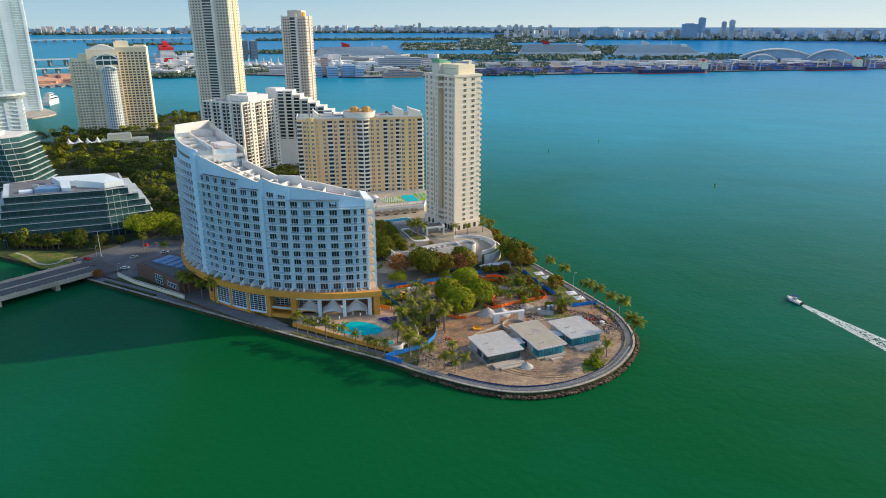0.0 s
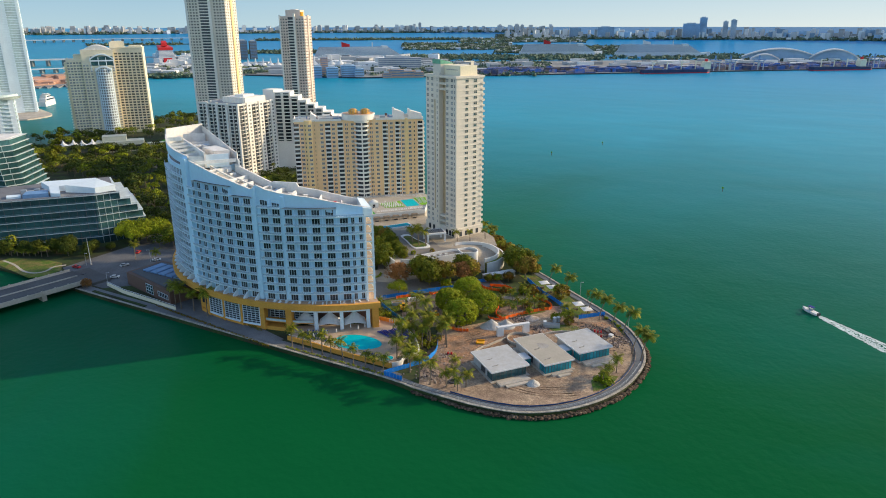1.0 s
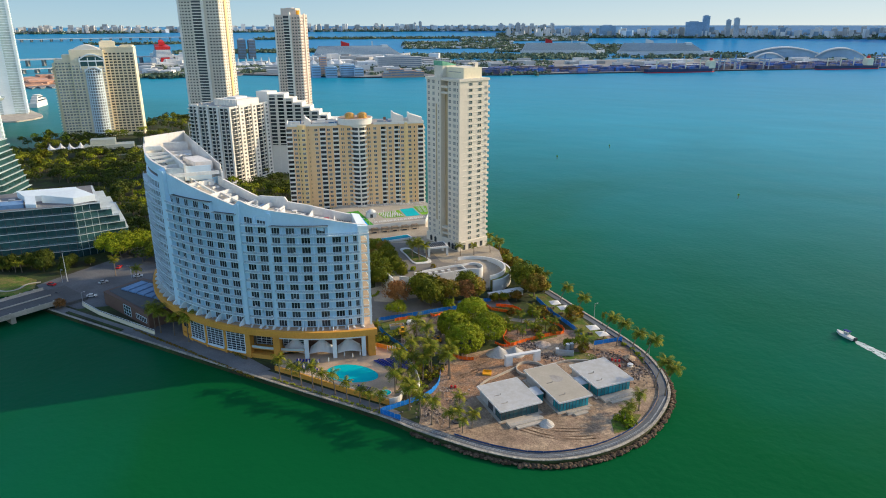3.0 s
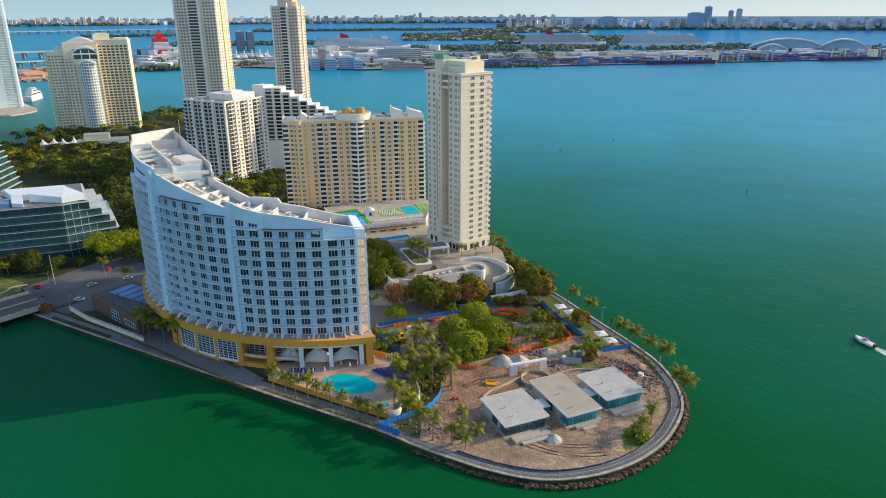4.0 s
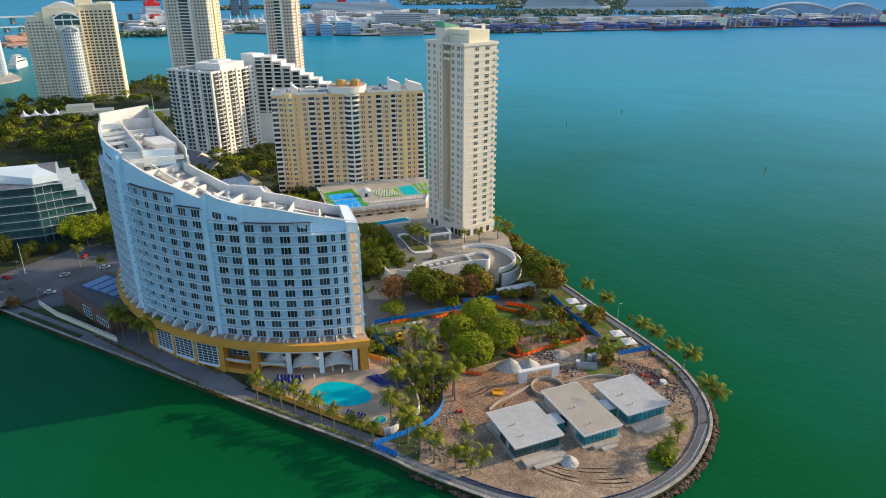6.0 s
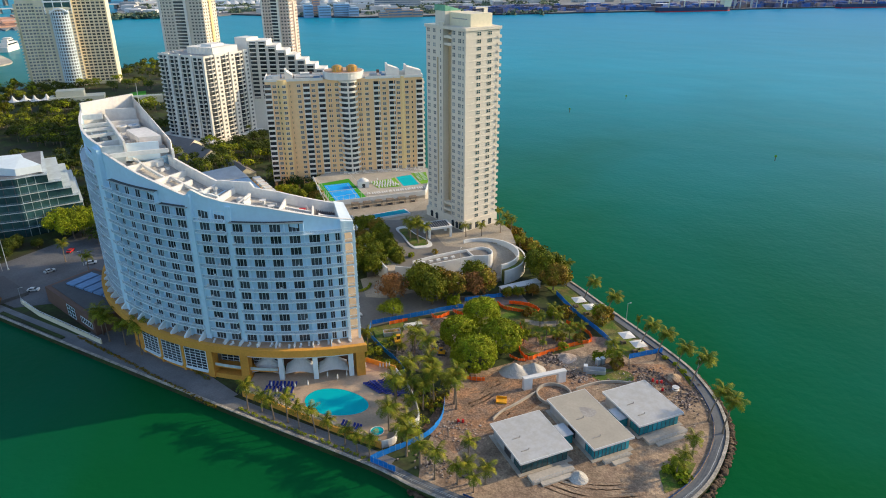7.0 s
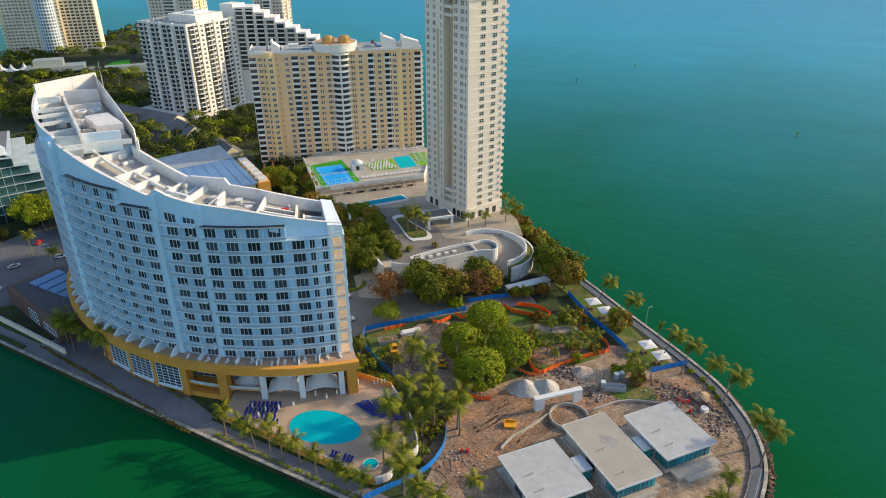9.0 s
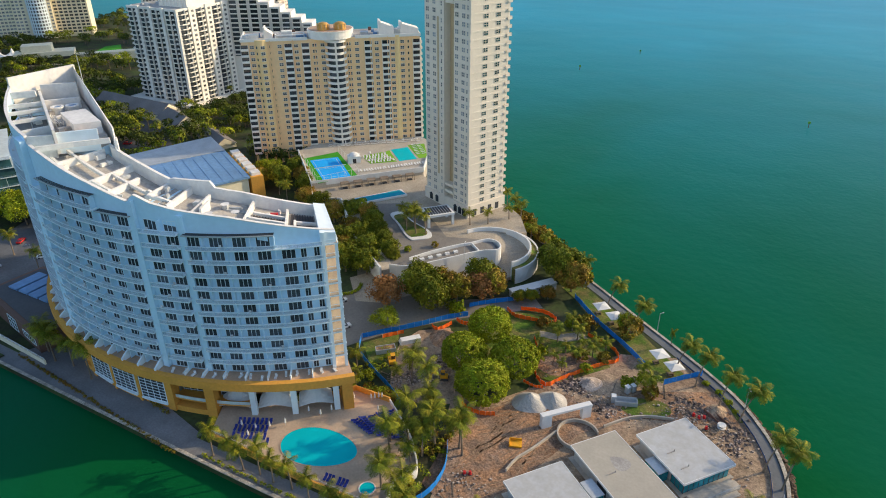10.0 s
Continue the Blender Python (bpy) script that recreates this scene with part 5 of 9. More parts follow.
# ---- glass office buildings behind the avenue ----
def office(label, x, y, rz, w, d, floors, fh, step, group):
    """Terraced glass offices: every storey is set back from the one below and its front runs in zigzags."""
    t = empty("office_building", label, "office building", x, y, 0, rz, group)

    def outline(o, grow):
        pts = [(-w / 2 - grow, 0.3 * o - grow)]
        x1 = w / 2 - 9 - o
        for i in range(1, 7):
            u = -w / 2 + (x1 + w / 2) * i / 6
            pts.append((u + grow * 0.4, 0.3 * o - grow + (4.2 if i % 2 else 0.0)))
        return pts + [(w / 2 - o + grow, 8 + o * 0.4), (w / 2 - o + grow, d - o + grow), (-w / 2 - grow, d + grow)]

    for k in range(floors):
        z = GZ + k * fh
        o = step * k
        ring = outline(o, 0)
        storey = part("storey", Geo().prism(ring, z, z + fh - 0.35), BLUEGLASS, t, "blue-green glazed storey")
        part("ledge", Geo().prism(outline(o, 0.6), z + fh - 0.35, z + fh), LEDGE, t, "white zigzag ledge")
        for (xa, ya), (xb, yb) in zip(ring[:8], ring[1:8]):
            for q in (0.0, 0.5):
                part("mullion", Geo().turned(xa + (xb - xa) * q, ya + (yb - ya) * q, z, z + fh - 0.5, 0.25, 0.25, 0), TEALBAND, storey)
    z = GZ + floors * fh
    part("roof", Geo().prism(outline(step * floors, -1.0), z, z + 0.3), ROOFWHITE, t)
    part("plant_room", Geo().box(-w * 0.3, w * 0.12, d * 0.25, d * 0.7, z + 0.3, z + 5).box(-w * 0.1, w * 0.22, d * 0.15, d * 0.5, z + 0.3, z + 3), ROOFWHITE, t)
    return t


def prow_office():
    """Glass offices whose storeys meet in a blunt prow and step back in terraces along one side."""
    t = empty("office_building", "terraced blue-green glass office building with white roof", "office building", -364.4, 246.2, 0, 0, "glass offices")
    front, side = Vector((-0.65, -0.76)), Vector((0.35, 0.937))
    back, out_ = Vector((-0.86, 0.51)), Vector((0.937, -0.35))

    def outline(reach, grow, notch, span):
        a, b, d = front * span - side * grow, (front + side) * -grow * 0.6, side * reach
        c = d + back * 46
        e = a + back * 40
        return [tuple(q) for q in (a, b, d * 0.55 + out_ * grow, d - back * (notch + grow), d + side * grow, c, e)]

    fh, z = 4.15, GZ
    for k, (reach, span) in enumerate(((26, 56), (26, 56), (26, 56), (25, 56), (22.5, 55), (19, 54), (13.5, 52))):
        storey = part("storey", Geo().prism(outline(reach, 0, 1.0, span), z, z + fh - 0.3), BLUEGLASS, t, "blue-green glazed storey")
        part("ledge", Geo().prism(outline(reach, 0.4, 2.0, span), z + fh - 0.3, z + fh), LEDGE, t, "white ledge of a terrace")
        ring = outline(reach, 0.3, 1.9, span)
        part("glass_rail", Geo().strip(ring[:5], 0.08, z + fh, z + fh + 0.95), RAILGLASS, t, "glass balustrade")
        for i in range(int(span / 4.5)):
            q = front * (1.2 + i * 4.5)
            part("mullion", Geo().turned(q.x, q.y, z, z + fh - 0.5, 0.2, 0.24, 49.5), DARK, storey)
        for i in range(int(reach / 3.6)):
            q = side * (1.0 + i * 3.6) + out_ * 0.05
            part("mullion", Geo().turned(q.x, q.y, z, z + fh - 0.5, 0.2, 0.24, 69.5), TEALBAND, storey)
        z += fh
    part("roof", Geo().prism(outline(12.6, -1.2, 0.0, 50), z, z + 0.2), PAVER, t)
    # tilted white plant screens and sunk blue plant decks
    def roof_plan(*uv):
        return [tuple(front * u + back * v + side * w) for u, v, w in uv]
    part("plant_screen", Geo().prism(roof_plan((1, 3, 2), (-1, 4, 11), (8, 14, 12), (16, 12, 2)), z + 0.1, [z + 3.4, z + 3.6, z + 6.0, z + 4.6]), WHITE, t, "tilted white roof screen")
    part("plant_screen", Geo().prism(roof_plan((17, 2, 0), (17, 12, 0), (22, 14, 0), (22, 4, 0)), z + 0.1, [z + 2.0, z + 4.6, z + 4.8, z + 2.2]), WHITE, t, "tilted white roof screen")
    part("plant_screen", Geo().prism(roof_plan((2, 16, 8), (4, 30, 8), (26, 32, 0), (22, 17, 0)), z + 0.1, [z + 3.2, z + 3.6, z + 3.8, z + 3.4]), WHITE, t, "white roof screen")
    part("plant_deck", Geo().prism(roof_plan((23, 4, 0), (23, 13, 0), (34, 13, 0), (36, 4, 0)), z + 0.1, z + 2.4), BLUEROOF, t, "blue roof plant deck")
    part("plant_deck", Geo().prism(roof_plan((37, 6, 0), (37, 12, 0), (44, 12, 0), (44, 6, 0)), z + 0.1, z + 1.2), WHITE, t)
    for i in range(4):
        q = front * (25 + i * 3.4) + back * (15 + (i % 2) * 4)
        part("roof_unit", Geo().turned(q.x, q.y, z + 0.1, z + 2.2, 3.0, 2.0, 49), STEEL, t)


prow_office()
office("tall stepped blue-green glass office building", -532, 258, 36, 80, 46, 11, 4.0, 0.8, "glass offices")


# ---- hotel pool terrace ----
TZ = 3.0
POOL_C, POOL_T = (-153.6, 208.9), 12


def ellipse(c, r, deg, n=40, bulge=0.0):
    out = []
    for i in range(n):
        a = 2 * math.pi * i / n
        x, y = r[0] * math.cos(a), r[1] * math.sin(a) * (1 + bulge * math.cos(a))
        k = radians(deg)
        out.append((c[0] + x * math.cos(k) - y * math.sin(k), c[1] + x * math.sin(k) + y * math.cos(k)))
    return out


TERR = smooth([(-131.5, 199.6), (-129.5, 203), (-131, 208), (-128, 213), (-132, 219), (-137, 224), (-147, 231.5)], 4)
sheet("pool_terrace", [(-181, 199.4)] + TERR + [(-158, 231), (-163, 224), (-186, 209)], TZ, DECKSTONE, "tan stone terrace round a pool", "terrace", 1.8)
pool = empty("swimming_pool", "oval turquoise hotel pool with a thin stone rim", "swimming pool", POOL_C[0], POOL_C[1], TZ)
part("water", Geo().prism(ellipse((0, 0), (10.0, 6.3), POOL_T, 40, -0.12), -0.1, 0.06), POOL, pool)
ring_in, ring_out = ellipse((0, 0), (10.0, 6.3), POOL_T, 40, -0.12), ellipse((0, 0), (10.25, 6.55), POOL_T, 40, -0.12)
g = Geo()
g.add([(x, y, 0.1) for x, y in ring_in] + [(x, y, 0.1) for x, y in ring_out] + [(x, y, 0.0) for x, y in ring_out], [(i, 40 + i, 40 + (i + 1) % 40, (i + 1) % 40) for i in range(40)] + [(40 + i, 80 + i, 80 + (i + 1) % 40, 40 + (i + 1) % 40) for i in range(40)])
part("rim", g, DECKSTONE, pool)
spa = empty("spa_pool", "small turquoise spa pool", "swimming pool", -135.6, 203.6, TZ)
part("water", Geo().cyl(0, 0, -0.05, 0.06, 1.8, n=18), POOL, spa)
part("rim", Geo().sector(0, 0, 1.8, 2.02, 0, 360, -0.05, 0.16, 15), CANVAS, spa)
gw = empty("garden_wall", "ochre garden wall with a white rail below the pool", "wall", -156, 199.3, 0, kind="structure")
part("wall_panel", Geo().strip([(-26, 0.1), (-14, 0.2), (6, -0.3), (24.4, 0.2)], 0.5, GZ, TZ + 0.5), GOLD, gw)
part("rail", Geo().strip([(-26, 0.5), (-14, 0.6), (6, 0.1), (24.2, 0.6)], 0.07, TZ + 1.0, TZ + 1.1), CANVAS, gw)
for i in range(26):
    part("baluster", Geo().box(-25.5 + i * 1.95, -25.4 + i * 1.95, 0.45, 0.55, TZ + 0.5, TZ + 1.0), CANVAS, gw)
cw = empty("terrace_wall", "white curved wall edging the pool terrace", "wall", 0, 0, 0, kind="structure")
part("wall_panel", Geo().strip(TERR, 0.35, GZ, TZ + 1.0), CANVAS, cw)
part("wall_panel", Geo().strip([(-147, 231.5), (-158, 231.3), (-163, 225)], 0.4, GZ, TZ + 1.6), GOLD, cw)


def lounger_mesh():
    return Geo().box(-0.33, 0.33, -1.0, 0.35, 0.28, 0.42).prism([(-0.33, 0.35), (0.33, 0.35), (0.33, 0.95), (-0.33, 0.95)], [0.28, 0.28, 0.6, 0.6], [0.42, 0.42, 0.85, 0.85])


lounger = empty("sun_lounger", "navy cushioned sun lounger on the terrace", "sun lounger", -166, 204, TZ, 30, "sun loungers by the pool")
part("cushion", lounger_mesh(), NAVY, lounger)
part("frame", Geo().box(-0.36, 0.36, -1.02, 0.4, 0.2, 0.28).box(-0.3, 0.3, -0.8, -0.7, 0, 0.2).box(-0.3, 0.3, 0.5, 0.6, 0, 0.2), STEEL, lounger)
random.seed(7)
for x, y, dx, dy, n, a in ((-175.2, 201.6, 1.05, 0.5, 8, 28), (-176.6, 203.9, 1.05, 0.5, 8, 28), (-177.4, 206.4, 1.05, 0.5, 8, 28), (-151.2, 220.9, 0.95, -0.26, 8, -48), (-150.0, 222.6, 0.95, -0.4, 9, 132), (-148.0, 224.2, 0.98, -0.48, 10, -48), (-146.9, 226.0, 0.95, -0.6, 10, 132), (-144.8, 228.2, 0.85, -0.75, 10, -48), (-146.0, 201.6, 0.95, 0.1, 3, 10), (-142.4, 202.0, 0.95, 0.1, 3, 10)):
    for i in range(n):
        copy_thing(lounger, pose(x + dx * i, y + dy * i, TZ, 0, 0, a + random.uniform(-6, 6)))
parasol = empty("closed_parasol", "closed white parasol by the pool", "parasol", -160, 218, TZ, 0, "closed parasols")
part("pole", Geo().cyl(0, 0, 0, 2.6, 0.05, n=6), STEEL, parasol)
part("canopy", Geo().cyl(0, 0, 1.0, 2.0, 0.26, 0.2, 8).cyl(0, 0, 2.0, 2.7, 0.2, 0.03, 8), CANVAS, parasol)
for x, y in ((-175.5, 205.2), (-171.5, 203.2), (-168.8, 208.2), (-163.5, 217.5), (-158.5, 220.8), (-151.8, 229.6), (-151, 230.2), (-150.2, 230.9), (-149.4, 231.4), (-156, 227.5), (-147.5, 226.5), (-171.5, 206), (-166, 211)):
    copy_thing(parasol, pose(x, y, TZ))


# ---- the three pavilions on the point ----
def villa(x, y, lx, ly, label, roofing, glazing):
    v = empty("pavilion_villa", label, "villa", x, y, GZ + 0.1, -38.5, "new pavilions")
    hx, hy = lx / 2, ly / 2
    part("roof", Geo().box(-hx, hx, -hy, hy, 3.75, 4.25), roofing, v, "flat pale concrete roof")
    part("roof_edge", Geo().box(-hx - 0.06, hx + 0.06, -hy - 0.06, -hy + 0.1, 3.7, 4.29).box(hx - 0.1, hx + 0.06, -hy, hy, 3.7, 4.29).box(-hx - 0.06, -hx + 0.1, -hy, hy, 3.7, 4.29).box(-hx, hx, hy - 0.1, hy + 0.06, 3.7, 4.29), CANVAS, v)
    part("wall", Geo().box(-hx + 0.7, hx - 5, -hy + 0.9, hy - 0.9, 0, 3.75), SITECONC, v)
    part("base", Geo().box(-hx - 0.2, hx + 0.2, -hy - 0.2, hy + 0.2, -0.3, 0.12), CONCRETE, v)
    # added dark block stands in for the unlit room behind the panes
    part("interior", Geo().box(hx - 5.1, hx - 3.2, -hy + 1.2, hy - 1.2, 0, 3.7), DARK, v)
    n = 9
    w = (ly - 1.8) / n
    for i in range(n):
        u = -hy + 0.9 + w * i
        part("pane", Geo().box(hx - 0.85, hx - 0.78, u + 0.05, u + w - 0.05, 0.15, 3.65), glazing, v)
        part("mullion", Geo().box(hx - 0.9, hx - 0.7, u - 0.05, u + 0.05, 0.1, 3.75), DARK, v)
    for i in range(3):
        u = hx - 4.9 + i * 1.35
        part("pane", Geo().box(u, u + 1.28, -hy + 0.9, -hy + 0.97, 0.15, 3.65), glazing, v)
        part("mullion", Geo().box(u - 0.07, u + 0.03, -hy + 0.85, -hy + 1.0, 0.1, 3.75), DARK, v)
    part("side_door", Geo().box(-1.5, 2.0, -hy + 0.82, -hy + 0.92, 0.1, 2.8), DARK, v)
    for u, q in ((-0.5, -hy + 2.6), (hx - 4, -hy + 2.4)):
        part("roof_pipe", Geo().box(u, u + 0.18, q, q + 2.2, 4.25, 4.5).box(u, u + 0.18, q + 2.1, q + 2.3, 4.25, 4.9), DECK, v)
    return v


villa(-96.0, 218.7, 17.4, 15.6, "new flat-roofed concrete pavilion with dark blue glazing", SITECONC, BLUEGLASS)
v2 = villa(-84.4, 233.8, 23.8, 13.0, "new flat-roofed concrete pavilion with a stained roof", BEIGECONC, CYANGLASS)
villa(-73.0, 248.0, 17.4, 15.3, "new flat-roofed concrete pavilion with turquoise glazing", SITECONC, CYANGLASS)
part("roof_stain", Geo().prism(ellipse((-2.5, 1.0), (2.6, 2.0), 20, 18, 0.5), 4.25, 4.256), DECK, v2, "damp stain on the roof")
links = empty("link_corridor", "low blue-roofed glazed corridor between pavilions", "corridor", -89.6, 226.8, GZ + 0.1, -38.5, "link corridors")
part("roof", Geo().box(-2.2, 3.0, -1.6, 1.6, 3.0, 3.25), STEEL, links)
part("wall", Geo().box(-2, 2.8, -1.5, 1.5, 0, 3.0), CYANGLASS, links)
copy_thing(links, pose(-78.2, 241.0, GZ + 0.1, 0, 0, -38.5))


def porch(x, y, length, wide):
    p = empty("entrance_ramp", "raised pale concrete ramp and steps with thin rails", "ramp", x, y, GZ + 0.1, -38.5, "entrance ramps")
    part("slab", Geo().box(0, wide, -length / 2, length / 2, -0.2, 0.75).box(wide, wide + 1.4, -length / 2 + 2, length / 2 - 1, -0.2, 0.4), CONCRETE, p)
    part("rail", Geo().box(wide - 0.1, wide - 0.04, -length / 2, length / 2, 1.55, 1.62), STEEL, p)
    for i in range(8):
        u = -length / 2 + length * i / 7
        part("post", Geo().box(wide - 0.1, wide - 0.04, u - 0.03, u + 0.03, 0.75, 1.6), STEEL, p)
    for i in range(3):
        part("step", Geo().box(wide * 0.2, wide * 0.8, length / 2 + i * 0.35, length / 2 + 0.35 + i * 0.35, -0.2, 0.6 - i * 0.2), CONCRETE, p)


porch(-88.6, 212.6, 12, 3.2)
porch(-66.0, 242.2, 13, 3.2)
porch(-74.6, 226.0, 8, 1.4)
gate = empty("gateway", "white concrete gateway frame standing on the site", "gateway", -103, 248.2, GZ + 0.08, 47.2)
part("leg", Geo().box(-7.2, -4.4, -0.7, 0.7, 0, 3.7), CANVAS, gate)
part("leg", Geo().box(4.6, 7.2, -0.7, 0.7, 0, 3.7), CANVAS, gate)
part("beam", Geo().box(-7.3, 7.3, -0.8, 0.8, 3.7, 4.3), CANVAS, gate)
yard = empty("yard_wall", "low curved concrete wall round a sandy yard", "wall", -98.4, 244.6, GZ, kind="structure")
part("ring", Geo().sector(0, 0, 5.0, 5.4, 30, 330, 0, 1.1, 10), CONCRETE, yard)
part("wall_panel", Geo().strip(smooth([(-11.4, -19.8), (-10.6, -15), (-8.6, -10.5), (-5.2, -1.4)], 4), 0.4, 0, 0.9), CONCRETE, yard)
part("wall_panel", Geo().strip(smooth([(5, 6), (10, 12.4), (15, 15.6), (20.5, 17.3)], 4), 0.4, 0, 0.9), CONCRETE, yard)


def heap(name, x, y, r, h, material, label, seed, squash=1.0):
    """A tipped heap: a cone with an uneven skirt."""
    g, n, rings = Geo(), 30, 8
    rnd = random.Random(seed)
    lean = [1 + 0.07 * math.sin(2 * math.pi * i / n * 2 + seed) + 0.05 * math.sin(2 * math.pi * i / n * 3 + 2 * seed) for i in range(n)]
    g.v.append((0, 0, h))
    for k in range(1, rings + 1):
        for i in range(n):
            a = 2 * math.pi * i / n
            q = r * k / rings * lean[i]
            g.v.append((q * math.cos(a), q * math.sin(a) * squash, h * (1 - k / rings) ** 1.15 + rnd.uniform(-0.06, 0.06) * (k < rings) - 0.05 * (k == rings)))
    g.f += [(0, 1 + i, 1 + (i + 1) % n) for i in range(n)]
    for k in range(rings - 1):
        g.f += [(1 + k * n + i, 1 + (k + 1) * n + i, 1 + (k + 1) * n + (i + 1) % n, 1 + k * n + (i + 1) % n) for i in range(n)]
    g.m = [0] * len(g.f)
    ob = single(name, g, material, label, "heap", "site heaps")
    ob.location = (x, y, GZ + 0.1)
    return ob


heap("gravel_mound", -114.0, 250.6, 4.7, 3.5, HEAP, "heap of white gravel on the dirt", 1)
heap("gravel_mound", -108.8, 254.2, 4.2, 3.0, HEAP, "heap of white gravel on the dirt", 2)
heap("sand_mound", -149.0, 266.0, 5.0, 3.0, DIRT, "heap of reddish soil by the fence", 3)
heap("sand_mound", -80.6, 214.0, 2.6, 1.9, HEAP, "small heap of pale sand", 4)
heap("sand_mound", -68.5, 271.0, 3.0, 1.6, SAND, "small heap of pale sand", 5)
heap("spoil_mound", -102.0, 266.0, 3.6, 1.6, RUBBLE, "dark heap of broken spoil", 6)

# rubble spread over the yard and the churned ground
rub = Geo()
rnd = random.Random(11)
for cx, cy, sx, sy, n in ((-144, 251, 4, 7, 260), (-149, 241.5, 4, 3, 110), (-128, 244, 5, 4, 60), (-76, 264, 9, 6, 150), (-118, 216, 6, 5, 80), (-66, 258, 6, 9, 130), (-104, 262, 7, 4, 70), (-114, 200, 7, 4, 80), (-92, 258, 5, 4, 60)):
    for _ in range(n):
        x, y, s = rnd.gauss(cx, sx * 0.6), rnd.gauss(cy, sy * 0.6), rnd.uniform(0.12, 0.5)
        a = rnd.uniform(0, 90)
        rub.turned(x, y, GZ + 0.02, GZ + 0.1 + s * rnd.uniform(0.3, 0.9), s, s * rnd.uniform(0.5, 1.4), a)
single("rubble", rub, RUBBLE, "broken concrete and stones strewn over the site", "rubble", kind="stuff")
sheet("site_weeds", smooth([(-91.5, 260.0), (-89.5, 265.5), (-82.5, 268.0), (-79.0, 265.0), (-81.5, 261.0), (-87.5, 258.6), (-91.5, 260.0)], 3)[:-1], GZ + 0.15, GRASS, "rough green weeds beside the skips", "weeds")
sheet("verge_strip", [(-70.6, 280.0), (-69.6, 281.0), (-65.0, 275.4), (-61.6, 269.8), (-62.6, 269.2), (-66.0, 274.4)], GZ + 0.2, GRASS, "narrow planted verge beside the walk", "verge")
spoil = Geo()
for cx, cy, sx, sy, n, big in ((-106, 263.5, 4.5, 3.0, 150, 0.9), (-97, 257.5, 4.0, 2.5, 70, 0.7), (-73, 268.5, 6.0, 4.5, 170, 0.8), (-62.5, 262, 3.0, 6.0, 110, 0.7), (-143.5, 256, 2.5, 6.0, 130, 0.9), (-147, 246, 4.0, 3.0, 80, 0.8), (-117.5, 203, 5.0, 3.0, 70, 0.6)):
    for _ in range(n):
        x, y, q = rnd.gauss(cx, sx * 0.6), rnd.gauss(cy, sy * 0.6), rnd.uniform(0.2, big)
        z = GZ + 0.08
        spoil.add([(x + q * rnd.uniform(-1, 1) * 0.5, y + q * rnd.uniform(-1, 1) * 0.5, z + q * rnd.uniform(0.4, 0.9))] + [(x + q * math.cos(k * 1.257 + rnd.uniform(-0.3, 0.3)), y + q * math.sin(k * 1.257 + rnd.uniform(-0.3, 0.3)), z) for k in range(5)], [(0, 1 + k, 1 + (k + 1) % 5) for k in range(5)])
single("broken_spoil", spoil, SPOIL, "dark broken spoil and torn concrete on the site", "rubble", kind="stuff")
barge_hull = empty("steel_trough", "rusty steel trough lying among the rubble", "trough", -68.4, 268.2, GZ + 0.12, -38)
part("floor_plate", Geo().box(-3.4, 3.4, -0.8, 0.8, 0, 0.1), BRICKRED, barge_hull)
part("side_plate", Geo().box(-3.4, 3.4, -0.9, -0.8, 0, 0.8), BRICKRED, barge_hull)
part("side_plate", Geo().box(-3.4, 3.4, 0.8, 0.9, 0, 0.8), BRICKRED, barge_hull)
kerb_stack = empty("concrete_slab_stack", "stack of pale precast concrete slabs", "slabs", -157.5, 259.6, GZ + 0.12, 47)
for i in range(3):
    part("slab", Geo().box(-3.4 + i * 0.2, 3.2, -1.3, 1.2 - i * 0.15, i * 0.5, i * 0.5 + 0.42), CANVAS, kerb_stack)
tracks = Geo()
for k in range(7):
    arc = [radians(-118 + 4.5 * i + k) for i in range(15)]
    for o in (0, 1.5):
        r = 20.5 + k * 1.15 + o
        tracks.strip([(-82 + r * math.cos(q) + 0.8 * math.sin(3 * q + k), 235 + r * math.sin(q) + 0.8 * math.cos(4 * q + 2 * k)) for q in arc], 0.35, GZ + 0.03, GZ + 0.072)
for k in range(16):
    x, y = rnd.uniform(-124, -106), rnd.uniform(214, 246)
    way = rnd.uniform(0.5, 1.3)
    line = [(x + 2.2 * i * math.cos(way + 0.05 * i) , y + 2.2 * i * math.sin(way + 0.05 * i)) for i in range(6)]
    for o in (0, 1.6):
        tracks.strip([(q[0] - o * math.sin(way), q[1] + o * math.cos(way)) for q in line], 0.4, GZ + 0.06, GZ + 0.118)
single("wheel_ruts", tracks, RUT, "wheel ruts pressed into the pale sand", "ruts", kind="stuff")
planks = Geo()
for _ in range(46):
    cx, cy = rnd.choice(((-70, 264), (-118, 206), (-150, 243), (-88, 266), (-74, 268)))
    planks.turned(rnd.gauss(cx, 4), rnd.gauss(cy, 3), GZ + 0.1, GZ + 0.22, rnd.uniform(2, 6), 0.22, rnd.uniform(0, 180))
single("timber_scatter", planks, BARK, "planks and pipes lying about the site", "timber", kind="stuff")


